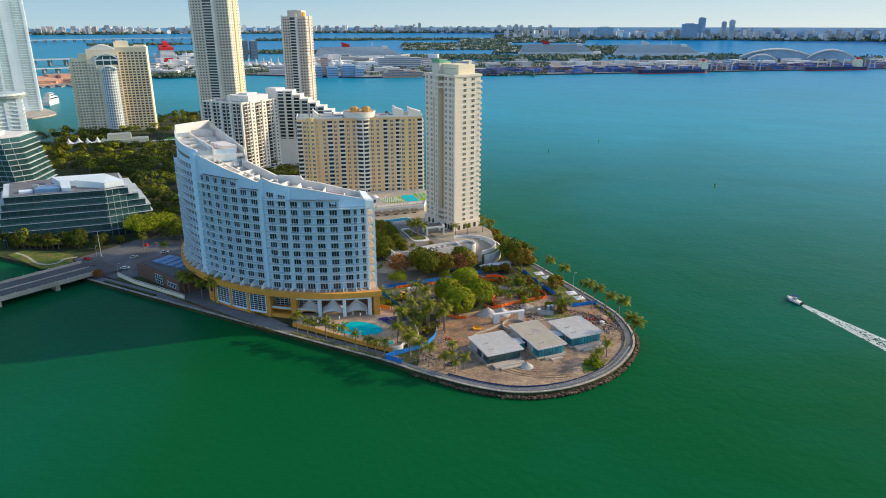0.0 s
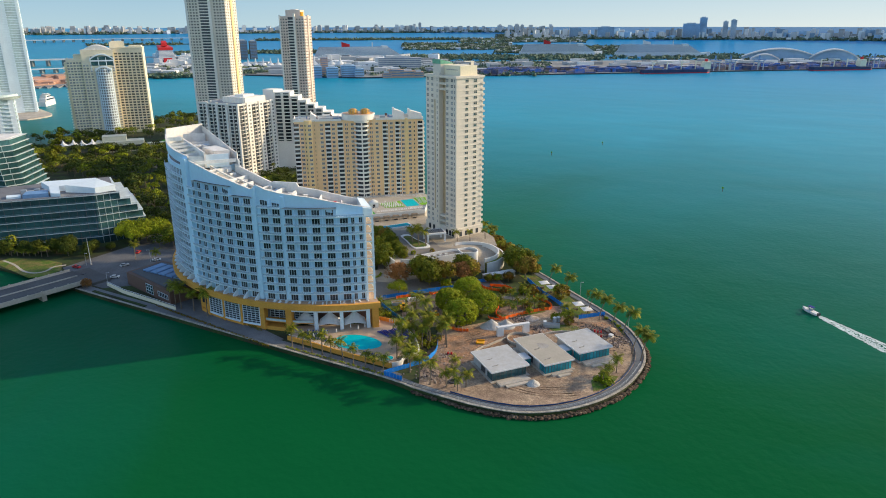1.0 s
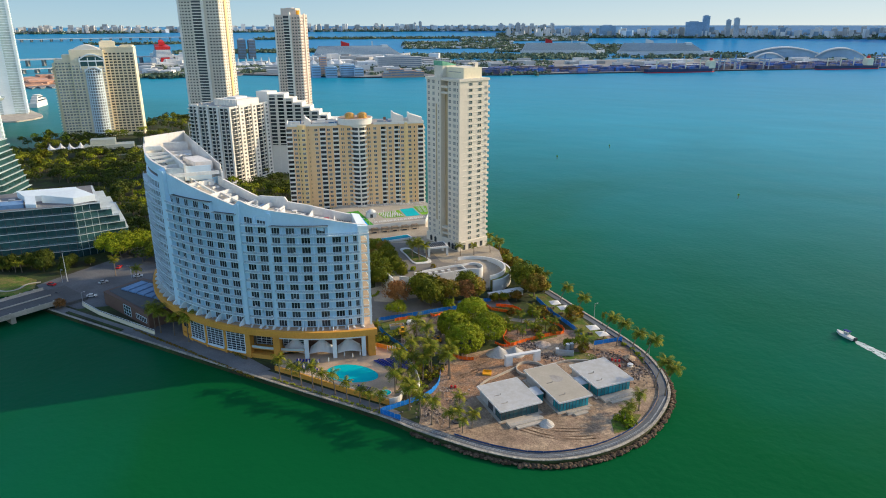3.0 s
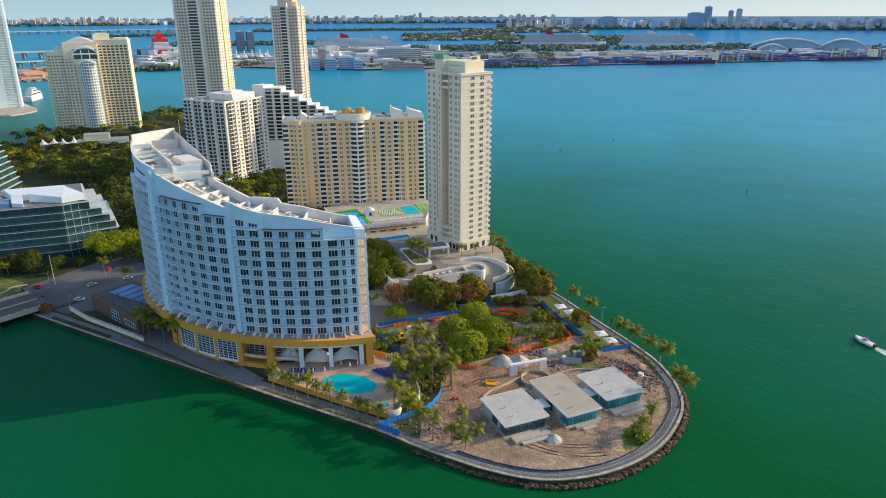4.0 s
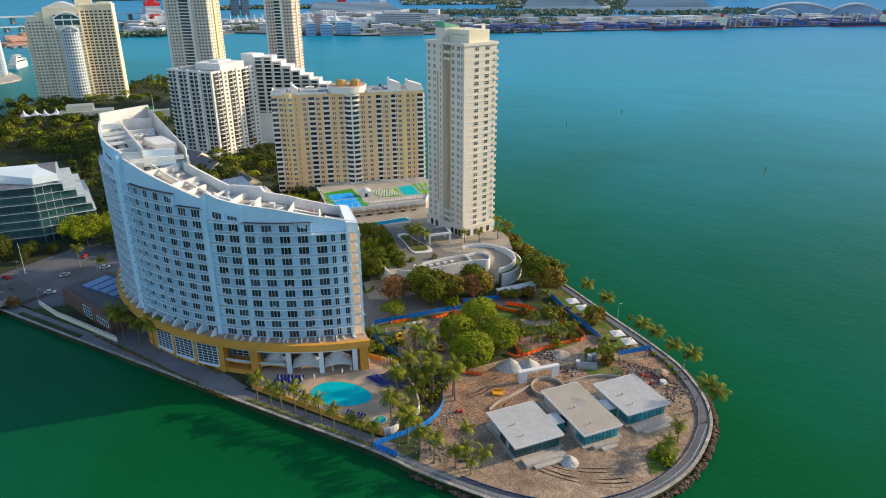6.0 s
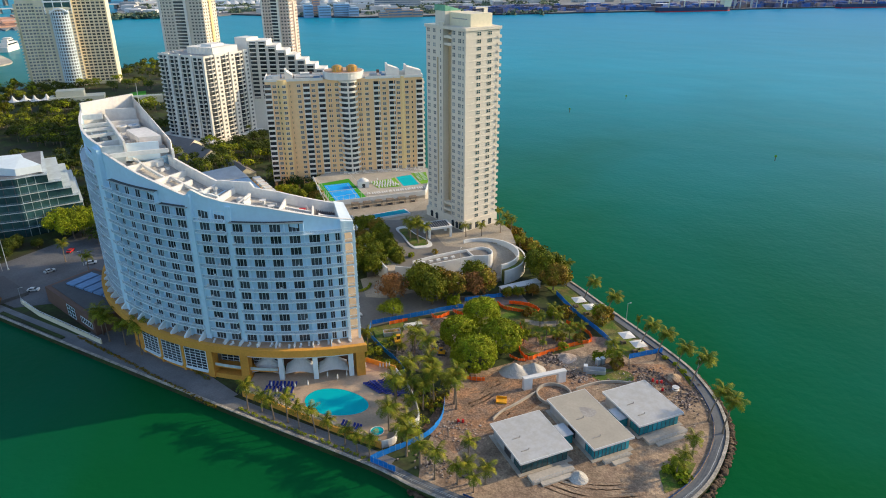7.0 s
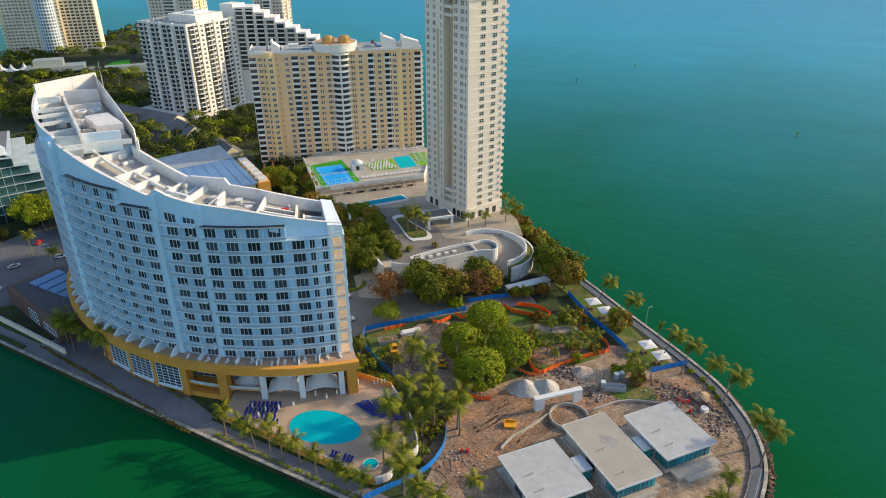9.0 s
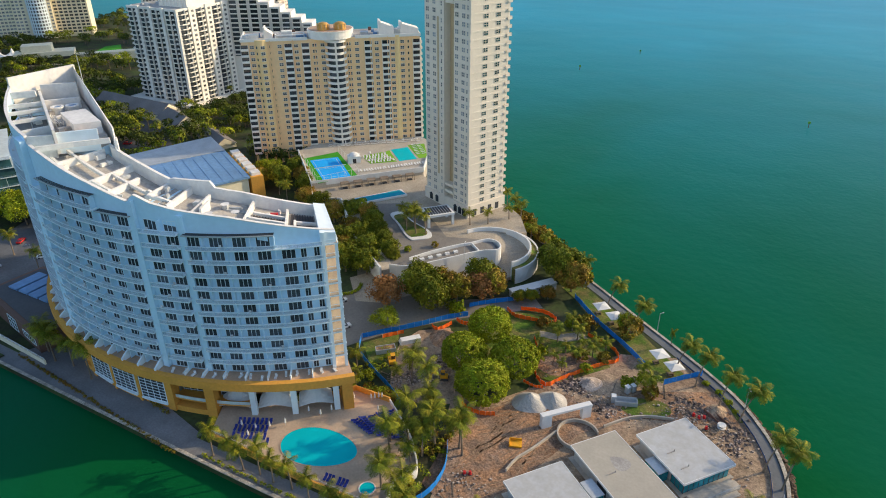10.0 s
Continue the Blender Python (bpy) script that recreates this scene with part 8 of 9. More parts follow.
# shrubs along the eastern shore
for i in range(46):
    t = i / 45
    x, y = -121 - 45 * t + rnd.uniform(-1.5, 1.5), 322.5 + 38 * t + rnd.uniform(-4.5, 0.5) + 3 * math.sin(t * 3)
    put(KINDS[rnd.choice(("bush", "bush2", "bush"))], x, y, GZ, rnd.uniform(0.8, 1.7))
for x, y, s in ((-58.5, 228.6, 1.1), (-57.2, 225.6, 1.2), (-59.6, 231.5, 1.0), (-61.2, 227.4, 0.9), (-66, 276, 0.6), (-69, 279, 0.6), (-64, 273, 0.5), (-73, 281.5, 0.6)):
    put(KINDS["bush2"], x, y, GZ, s, tall=0.7)
hedge = {0: [], 1: []}
for i in range(60):
    a = rnd.random()
    hedge[i % 2].append((-157 + 11 * a + rnd.uniform(-1, 1), 233.5 + 1.5 * a + rnd.uniform(-1.2, 1.8), GZ + 0.9, rnd.uniform(0.9, 1.6), rnd.uniform(0.8, 1.3)))
for i in range(70):
    hedge[i % 2].append((rnd.uniform(-140, -125.5), rnd.uniform(205, 231), GZ + 0.7, rnd.uniform(0.9, 1.8), rnd.uniform(0.7, 1.3)))
for i in range(70):
    x = -258 + i * 1.05 + rnd.uniform(-0.5, 0.5)
    hedge[0].append((x, 196.7 - (x + 246.8) * 0.09 + rnd.uniform(-0.3, 0.3), GZ + 0.25, rnd.uniform(0.5, 0.8), rnd.uniform(0.3, 0.5)))
for i in range(24):
    x = -228 + i * 1.3 + rnd.uniform(-0.5, 0.5)
    hedge[0].append((x, 204.6 - (x + 228) * 0.13 + rnd.uniform(-0.3, 0.3), GZ + 0.4, rnd.uniform(0.5, 1.0), rnd.uniform(0.5, 0.9)))
for i in range(40):
    hedge[1].append((-178 + i * 1.18 + rnd.uniform(-0.6, 0.6), 194.0 + rnd.uniform(-0.3, 0.3), GZ + 0.3, rnd.uniform(0.5, 0.8), rnd.uniform(0.35, 0.6)))
for i in range(34):
    hedge[1].append((rnd.uniform(-163, -157), rnd.uniform(232, 252), GZ + 0.8, rnd.uniform(0.9, 1.6), rnd.uniform(0.8, 1.6)))

for i in range(30):
    a = radians(-150 + i * 6.5)
    hedge[1].append((-194.5 + 5.2 * math.cos(a), 277 + 5.6 * math.sin(a), GZ + 0.5, 0.9, 0.8))

# woods of the island's middle
WOODS = [(-392, -338, 374, 412, 14, None), (-350, -334, 258, 274, 4, "flat"), (-412, -384, 200, 212, 3, None), (-395, -330, 270, 330, 26, None), (-470, -395, 310, 380, 44, None), (-560, -470, 350, 440, 60, None), (-700, -560, 340, 470, 110, None), (-750, -690, 440, 500, 20, None), (-520, -430, 230, 320, 20, None), (-330, -285, 256, 300, 15, None), (-420, -340, 340, 372, 16, None), (-330, -280, 352, 380, 8, None), (-410, -330, 395, 415, 14, None), (-760, -620, 500, 640, 40, None), (-600, -480, 460, 520, 24, None), (-770, -720, 560, 680, 20, None), (-400, -345, 420, 455, 12, None)]


def leaf_stuff(name, spots, label, material, seed, per=70, size=0.62):
    """Many tree or shrub crowns joined: spots are (x, y, z of the crown's middle, radius, half height)."""
    rs = np.random.RandomState(seed)
    base = np.array(spots)
    c = np.repeat(base, per, axis=0)
    d = rs.normal(size=(len(c), 3))
    d /= np.linalg.norm(d, axis=1)[:, None]
    d[:, 2] = np.where(d[:, 2] < -0.5, -d[:, 2], d[:, 2])
    lump = 0.8 + 0.28 * np.sin(3.1 * d[:, 0] + c[:, 0]) * np.cos(3.7 * d[:, 1] + c[:, 1])
    p = c[:, :3] + d * (rs.uniform(0.55, 1, len(c)) ** 0.5 * lump)[:, None] * c[:, [3, 3, 4]]
    nrm = d + rs.normal(size=p.shape) * 0.4
    nrm /= np.linalg.norm(nrm, axis=1)[:, None]
    a = np.cross(nrm, rs.normal(size=p.shape))
    a /= np.linalg.norm(a, axis=1)[:, None]
    b = np.cross(nrm, a)
    q = (size * rs.uniform(0.6, 1.3, len(p)) * (c[:, 3] / 5.0) ** 0.5)[:, None]
    quad = np.stack([p - a * q, p + b * q * 0.8, p + a * q, p - b * q * 0.9], axis=1).reshape(-1, 3)
    me = bpy.data.meshes.new(name)
    me.from_pydata(quad.tolist(), [], [(4 * i, 4 * i + 1, 4 * i + 2, 4 * i + 3) for i in range(len(p))])
    me.materials.append(material)
    return tagged(new(name, me), label, "trees", kind="stuff")


wood_spots = {0: [], 1: [], 2: []}
stems = Geo()
for x0, x1, y0, y1, n, k in WOODS:
    for _ in range(int(n * 1.7)):
        x, y, r = rnd.uniform(x0, x1), rnd.uniform(y0, y1), rnd.uniform(4.2, 7.8)
        h = rnd.uniform(6, 10.5)
        if math.hypot(x - TENTS[0] - 6, y - TENTS[1] + 4) < 26 or (-640 < x < -580 and 474 < y < 536):
            continue
        wood_spots[1 if k else rnd.choice((0, 0, 0, 0, 0, 0, 1, 1, 0, 2))].append((x, y, GZ + h - 2.5, r, rnd.uniform(2.6, 4.0)))
        stems.cyl(x, y, GZ - 0.2, GZ + h - 2, 0.3, 0.18, 5)
leaf_stuff("island_wood", wood_spots[0], "dark green trees crowding the island's avenue", LEAFDARK, 41, 220, 0.5)
leaf_stuff("island_wood", wood_spots[1], "mixed green trees crowding the island's avenue", LEAF, 42, 220, 0.5)
leaf_stuff("island_wood", wood_spots[2], "yellow-green trees crowding the island's avenue", LEAFBRIGHT, 43, 220, 0.5)
leaf_stuff("hedge_planting", hedge[0], "olive-green hedges and low planting", LEAFOLIVE, 44, 60, 0.4)
leaf_stuff("hedge_planting", hedge[1], "bright green hedges and low planting", LEAFBRIGHT, 45, 60, 0.4)
single("wood_stems", stems, BARK, "trunks of the crowded island trees", "tree trunks", kind="stuff")

# rocks at the foot of the seawall round the point
riprap = empty("riprap", "dark boulders piled along the waterline", "rocks", 0, 0, 0, kind="structure")


def rock_mesh(seed):
    rr = random.Random(seed)
    g, n = Geo(), 7
    rows = ((-0.5, 0.55), (-0.1, 1.0), (0.32, 0.8), (0.6, 0.35))
    for z, r in rows:
        for i in range(n):
            a = 2 * math.pi * i / n
            q = r * rr.uniform(0.75, 1.2)
            g.v.append((q * math.cos(a), q * math.sin(a), z + rr.uniform(-0.1, 0.1)))
    for k in range(3):
        g.f += [(k * n + i, k * n + (i + 1) % n, (k + 1) * n + (i + 1) % n, (k + 1) * n + i) for i in range(n)]
    g.f += [tuple(range(3 * n, 4 * n))]
    g.m = [0] * len(g.f)
    return g.mesh("rock", ROCK)


ROCKS = [rock_mesh(i) for i in range(4)]
SHORE = smooth(SOUTH[5:] + TIP + EAST[:1], 12)
rest = Geo()
for i in range(820):
    k = rnd.uniform(0, len(SHORE) - 1.01)
    t = k / len(SHORE)
    j = int(k)
    x, y = (SHORE[j][q] + (SHORE[j + 1][q] - SHORE[j][q]) * (k - j) for q in (0, 1))
    a, b = SHORE[j], SHORE[j + 1]
    d = math.dist(a, b)
    wide = 0.4 + 0.9 * math.sin(math.pi * min(max(t, 0), 1)) ** 0.8
    o = 0.6 + rnd.random() ** 1.3 * wide
    x, y = x + (b[1] - a[1]) / d * o, y - (b[0] - a[0]) / d * o
    s = rnd.uniform(0.3, 0.75)
    m = Matrix.LocRotScale((x, y, 0.75 - o * 0.2 + rnd.uniform(-0.15, 0.15)), Euler((rnd.uniform(-0.5, 0.5), rnd.uniform(-0.5, 0.5), rnd.uniform(0, 6))), (s * 1.25, s, s * 0.8))
    if i < 300:
        place(new("rock", ROCKS[i % 4]), riprap, m)
    else:
        me = ROCKS[i % 4]
        rest.add([tuple(m @ v.co) for v in me.vertices], [tuple(p.vertices) for p in me.polygons])
part("rock_rest", rest, ROCK, riprap, kind="stuff")


# ---- boats on the bay ----
boat = empty("motorboat", "small white motorboat under way", "boat", 4.5, 338, 0, 196)
g = Geo()
hull = [(-4.2, -1.3), (2.0, -1.35), (4.6, 0), (2.0, 1.35), (-4.2, 1.3)]
g.prism([(x * 0.93, y * 0.8) for x, y in hull], -0.2, 0.25)
g.prism(hull, 0.25, [1.0, 1.15, 1.45, 1.15, 1.0])
part("hull", g, CANVAS, boat)
part("console", Geo().box(-0.8, 0.8, -0.6, 0.6, 1.1, 2.1), STEEL, boat)
part("top", Geo().box(-1.4, 1.2, -0.95, 0.95, 2.75, 2.9), NAVY, boat)
for u in (-1.2, 1.0):
    for v in (-0.8, 0.8):
        part("post", Geo().cyl(u, v, 1.0, 2.75, 0.05, n=5), STEEL, boat)
part("outboard", Geo().box(-4.8, -4.2, -0.7, 0.7, 0.2, 1.5), DARK, boat)
rnd = random.Random(77)
wake = Geo()
for i in range(2300):
    d = rnd.random() ** 0.8 * 75
    half = 1.0 + d * 0.075
    edge = rnd.choice((-1, 1)) if rnd.random() < 0.5 else rnd.uniform(-1, 1)
    u = edge * half * rnd.uniform(0.75, 1.1)
    x, y = 4.8 + d, u
    s = rnd.uniform(0.12, 0.55) * (1.2 - d / 140)
    n = 5
    off = rnd.uniform(0, 6)
    wake.add([(x + s * 1.6 * math.cos(off + k * 1.256) * rnd.uniform(0.6, 1.2), y + s * math.sin(off + k * 1.256) * rnd.uniform(0.6, 1.2), 0.06 + 0.05 * rnd.random()) for k in range(n)], [tuple(range(n))])
wk = single("wake", wake, FOAM, "white churned wake trailing a motorboat", "wake", kind="stuff")
wk.matrix_world = pose(5.5, 336, 0, 0, 0, -43)
boat.matrix_world = pose(5.5, 336, 0, 0, 0, 137)
for x, y in ((-200, 720), (-228, 640), (-60, 560), (-480, 900)):
    by = empty("channel_marker", "small channel marker on a pile", "buoy", x, y, 0, 0, "channel markers")
    part("pile", Geo().cyl(0, 0, -1, 3.0, 0.25, n=8), BARK, by)
    part("board", Geo().box(-0.7, 0.7, -0.08, 0.08, 2.4, 3.8), LAWN, by)


# ---- the port and the far shores ----
def afar(u, r):
    """A place at distance r on the bearing u, which runs from 0 to 1 across the northern outlook."""
    a = radians(28.6) - math.atan((u - 0.5) * 1.2655)
    x, y = -r * math.sin(a), r * math.cos(a)
    return x, y, bowl(x, y)


def facing(u):
    return math.degrees(radians(28.6) - math.atan((u - 0.5) * 1.2655))


SX, SY = -950.0, 1341.0
PU, PN = (0.760, 0.649), (-0.649, 0.760)


def port(s, d):
    return SX + PU[0] * s + PN[0] * d, SY + PU[1] * s + PN[1] * d


quay = [(-1330, 1262), (-1250, 1284), (-950, 1341), (147, 2278), (900, 2920), (600, 3260), (-300, 2560), (-900, 2130), (-1480, 1850), (-1620, 1560)]
sheet("port_island", quay, 2.2, FARLAND, "flat paved port island with quays", "ground", 4)
single("quay_edge", Geo().strip(quay[:5], 3, -1, 2.9), DARK, "dark quay wall of the port", "quay", kind="structure")


def cargo_ship(s, d, length, label, castle):
    x, y = port(s, d)
    sh = empty("cargo_ship", label, "ship", x, y, 0, 40.5, "cargo ships")
    h = length / 2
    part("hull", Geo().prism([(-h, -10), (h * 0.86, -11), (h, 0), (h * 0.86, 11), (-h, 10)], -1, [10, 9, 13, 9, 10]), HULLDARK, sh)
    part("boot_stripe", Geo().prism([(-h - 0.1, -10.1), (h * 0.86, -11.1), (h + 0.1, 0), (h * 0.86, 11.1), (-h - 0.1, 10.1)], -0.9, 2.0), RED, sh)
    part("bridge_house", Geo().box(castle * h - 9, castle * h + 9, -9, 9, 9.5, 24).box(castle * h - 5, castle * h + 6, -11, 11, 24, 28), CREAM if castle > 0 else CANVAS, sh)
    part("funnel", Geo().box(castle * h - 3, castle * h + 3, -2.5, 2.5, 28, 34), RED, sh)
    for i in range(4):
        u = -h * 0.7 + i * h * 0.42
        if abs(u - castle * h) > 14:
            part("derrick", Geo().box(u - 1, u + 1, -1, 1, 9, 30).box(u - 1, u + 16, -0.6, 0.6, 27, 28.4), CREAM, sh)
            part("deck_cargo", Geo().box(u + 3, u + 22, -8, 8, 9, 14), BOXES, sh)
    return sh


cargo_ship(800, -16, 190, "dark-hulled cargo ship with a cream superstructure at the quay", 0.86)
cargo_ship(1290, -16, 190, "dark blue cargo ship with a white superstructure at the quay", 0.6)
tug = empty("barge", "low dark barge off the quay", "boat", *port(1455, -90)[:2], 0, 40)
part("hull", Geo().box(-26, 26, -6, 6, -0.5, 3), HULLDARK, tug)
part("wheelhouse", Geo().box(8, 16, -4, 4, 3, 9), DARK, tug)

rnd = random.Random(91)
stack = Geo()
for _ in range(620):
    s, d = rnd.uniform(260, 1900), rnd.uniform(14, 150)
    x, y = port(s, d)
    n = rnd.randrange(1, 5)
    stack.turned(x, y, 2.2, 2.2 + 2.6 * n, rnd.choice((12.2, 24.4, 36)), rnd.choice((5, 7.5, 10)), 40.5)
single("container_yard", stack, BOXES, "stacked shipping containers, mostly blue", "containers", kind="stuff")
sheds = Geo()
for _ in range(95):
    s, d = rnd.uniform(-250, 1800), rnd.uniform(110, 460)
    x, y = port(s, d)
    sheds.turned(x, y, 2.2, 2.2 + rnd.uniform(5, 13), rnd.uniform(15, 70), rnd.uniform(12, 30), 40.5)
single("port_sheds", sheds, FARWHITE, "low pale port sheds and terminals", "sheds", kind="stuff")
for s in (930, 975, 1060, 1420, 1520):
    x, y = port(s, 18)
    cr = empty("gantry_crane", "blue quayside gantry crane", "crane", x, y, 2.2, 40.5, "gantry cranes")
    for u in (-8, 8):
        for v in (-9, 9):
            part("leg", Geo().box(u - 1, u + 1, v - 1, v + 1, 0, 26), STEEL, cr)
    part("portal", Geo().box(-9, 9, -10, -8, 20, 22).box(-9, 9, 8, 10, 20, 22), BLUEROOF, cr)
    part("boom", Geo().box(-1.5, 1.5, -26, 24, 26, 28), BLUEROOF, cr)
    part("apex", Geo().box(-1, 1, -2, 2, 28, 38), BLUEROOF, cr)


def cruise_ship(u, r, length, label, funnel, stripe=CANVAS):
    x, y, z = afar(u, r)
    sh = empty("cruise_ship", label, "ship", x, y, z, facing(u) + 8, "cruise ships")
    h = length / 2
    part("hull", Geo().prism([(-h, -16), (h * 0.8, -16), (h, 0), (h * 0.8, 16), (-h, 16)], -1, [14, 15, 19, 15, 14]), stripe, sh)
    for k in range(8):
        a, b = -h * (0.97 - 0.012 * k), h * (0.78 - 0.035 * k)
        part("deck", Geo().box(a, b, -15, 15, 15 + 3.6 * k, 15 + 3.6 * k + 2.0), CANVAS, sh)
        part("cabin_band", Geo().box(a + 1, b - 1, -14.4, 14.4, 17 + 3.6 * k, 18.6 + 3.6 * k), SHIPGLASS, sh)
    part("funnel", Geo().prism([(-h * 0.42, -7), (-h * 0.26, -7), (-h * 0.26, 7), (-h * 0.42, 7)], 43, [60, 52, 52, 60]), funnel, sh)
    part("bridge", Geo().box(h * 0.4, h * 0.52, -17, 17, 38, 46), CANVAS, sh)
    part("mast", Geo().box(h * 0.2, h * 0.22, -1, 1, 44, 58), CANVAS, sh)
    return sh


cruise_ship(0.409, 2480, 340, "long white cruise ship with a red and blue funnel", RED)
cruise_ship(0.632, 2760, 320, "white cruise ship with a red winged funnel", RED)
cruise_ship(0.746, 2760, 345, "large white cruise ship at the terminal", CANVAS)
x, y, z = afar(0.1865, 2430)
red_ship = empty("cruise_ship", "red-and-grey cruise ship seen end on", "ship", x, y, z, facing(0.1865) + 8, "cruise ships")
part("hull", Geo().prism([(-22, -60), (22, -60), (24, 40), (0, 90), (-24, 40)], -1, 13), HULLDARK, red_ship)
part("stern", Geo().box(-13, 13, -62, -59, -1, 19), RED, red_ship, "red stern")
for k in range(8):
    part("deck", Geo().box(-25 + 0.6 * k, 25 - 0.6 * k, -60 + 3 * k, 50 - 3 * k, 13 + 3.6 * k, 15 + 3.6 * k), CANVAS, red_ship)
    part("cabin_band", Geo().box(-24.4 + 0.6 * k, 24.4 - 0.6 * k, -59.4 + 3 * k, 49 - 3 * k, 15 + 3.6 * k, 16.6 + 3.6 * k), SHIPGLASS, red_ship)
part("upper_deck", Geo().prism([(-22, -38), (22, -38), (18, 20), (-18, 20)], 41.8, [50, 50, 56, 56]), RED, red_ship, "red upper deck")
part("funnel", Geo().prism([(-9, -20), (9, -20), (7, -4), (-7, -4)], 54, [64, 64, 70, 70]), RED, red_ship)


def blocks(name, label, spots, material, category="building"):
    """Plain distant buildings with window bands: (u, r, width, depth, height)."""
    for u, r, w, d, h in spots:
        x, y, z = afar(u, r)
        b = empty(name, label, category, x, y, max(z, 2.0), facing(u) + 6, name + " group")
        part("wall", Geo().box(-w / 2, w / 2, -d / 2, d / 2, -2, h), material, b)
        n = max(2, int(h / 5))
        for k in range(n):
            part("window_band", Geo().box(-w / 2 + 1, w / 2 - 1, -d / 2 - 0.4, -d / 2, h * (k + 0.35) / n, h * (k + 0.75) / n), SHIPGLASS, b)
        part("roof", Geo().box(-w * 0.3, w * 0.25, -d * 0.3, d * 0.3, h, h + 4), FARWHITE, b)


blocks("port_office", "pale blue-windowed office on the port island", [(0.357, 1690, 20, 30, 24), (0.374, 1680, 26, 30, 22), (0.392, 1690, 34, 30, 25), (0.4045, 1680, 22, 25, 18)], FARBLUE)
blocks("hotel_slab", "long grey slab building with window rows", [(0.4505, 1930, 118, 26, 31)], FARWHITE)
blocks("customs_house", "salmon-coloured low building on the quay", [(0.4465, 1660, 36, 20, 17), (0.459, 1665, 40, 24, 13), (0.4715, 1665, 24, 20, 11), (0.436, 1655, 22, 18, 9)], FARPINK)
blocks("salmon_block", "salmon tower block on the quay", [(0.3655, 1720, 16, 16, 42)], FARPINK)
blocks("twin_block", "tall grey-brown apartment slab", [(0.2755, 2600, 26, 30, 62), (0.2865, 2600, 24, 30, 60)], GREYROOF)
tents = empty("tent_roof", "row of white peaked tent roofs", "tent", *afar(0.298, 2080)[:2], 2.2, facing(0.298))
for i in range(7):
    part("peak", Geo().cyl(-66 + i * 21, 0, 6, 13, 12, 3, 12).cyl(-66 + i * 21, 0, 13, 27, 3, 0.4, 12), CANVAS, tents)
part("hall", Geo().box(-78, 76, -12, 12, 0, 6), FARWHITE, tents)
tents2 = empty("tent_roof", "row of white peaked tent roofs", "tent", *afar(0.369, 2000)[:2], 2.2, facing(0.369))
for i in range(4):
    part("peak", Geo().cyl(-36 + i * 24, 0, 10, 20, 14, 3, 12).cyl(-36 + i * 24, 0, 20, 36, 3, 0.4, 12), CANVAS, tents2)
part("hall", Geo().box(-52, 50, -12, 12, 0, 10), FARWHITE, tents2)


def arch_terminal(u, r, w, h, glass, label):
    x, y, z = afar(u, r)
    t = empty("cruise_terminal", label, "terminal", x, y, max(z, 2), facing(u) + 4, "terminals")
    n = 20
    prof = [(-w / 2 + w * i / n, h * math.sin(math.pi * (0.08 + 0.84 * i / n)) ** 0.8) for i in range(n + 1)]
    g = Geo()
    verts = [(px, -16, pz) for px, pz in prof] + [(px, 30, pz) for px, pz in prof] + [(px, -16, pz - 3.5) for px, pz in prof] + [(px, 30, pz - 3.5) for px, pz in prof]
    m = n + 1
    g.add(verts, [(i, i + 1, m + i + 1, m + i) for i in range(n)] + [(i, 2 * m + i, 2 * m + i + 1, i + 1) for i in range(n)] + [(2 * m + i, 3 * m + i, 3 * m + i + 1, 2 * m + i + 1) for i in range(n)])
    part("shell_roof", g, CANVAS, t)
    g2 = Geo()
    g2.add([(px * 0.97, -8, 0) for px, _ in prof] + [(px * 0.97, -8, max(pz - 3, 0.2)) for px, pz in prof], [(i, i + 1, m + i + 1, m + i) for i in range(n)])
    part("glass_front", g2, glass, t)
    part("base_hall", Geo().box(-w / 2, w / 2, -20, 24, -2, 6), FARWHITE, t)


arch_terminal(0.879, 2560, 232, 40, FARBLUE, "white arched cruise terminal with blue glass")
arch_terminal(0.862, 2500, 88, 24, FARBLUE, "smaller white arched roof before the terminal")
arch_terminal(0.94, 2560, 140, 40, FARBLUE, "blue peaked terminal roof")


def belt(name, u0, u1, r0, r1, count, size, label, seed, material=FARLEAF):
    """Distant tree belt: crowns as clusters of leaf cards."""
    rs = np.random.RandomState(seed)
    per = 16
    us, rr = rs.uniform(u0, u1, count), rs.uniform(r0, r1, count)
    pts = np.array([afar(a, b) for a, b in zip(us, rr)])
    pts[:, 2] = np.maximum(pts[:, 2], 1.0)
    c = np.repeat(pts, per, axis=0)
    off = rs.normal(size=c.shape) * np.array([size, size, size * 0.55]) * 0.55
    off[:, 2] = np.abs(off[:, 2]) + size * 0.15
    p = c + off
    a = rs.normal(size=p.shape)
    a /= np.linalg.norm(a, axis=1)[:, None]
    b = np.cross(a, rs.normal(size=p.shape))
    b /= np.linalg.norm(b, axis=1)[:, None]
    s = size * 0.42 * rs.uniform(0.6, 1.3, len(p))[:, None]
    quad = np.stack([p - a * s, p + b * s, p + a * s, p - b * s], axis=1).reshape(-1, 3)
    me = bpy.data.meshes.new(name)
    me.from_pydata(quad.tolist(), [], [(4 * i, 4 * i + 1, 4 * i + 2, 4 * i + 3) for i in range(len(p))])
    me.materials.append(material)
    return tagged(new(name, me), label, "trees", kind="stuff")


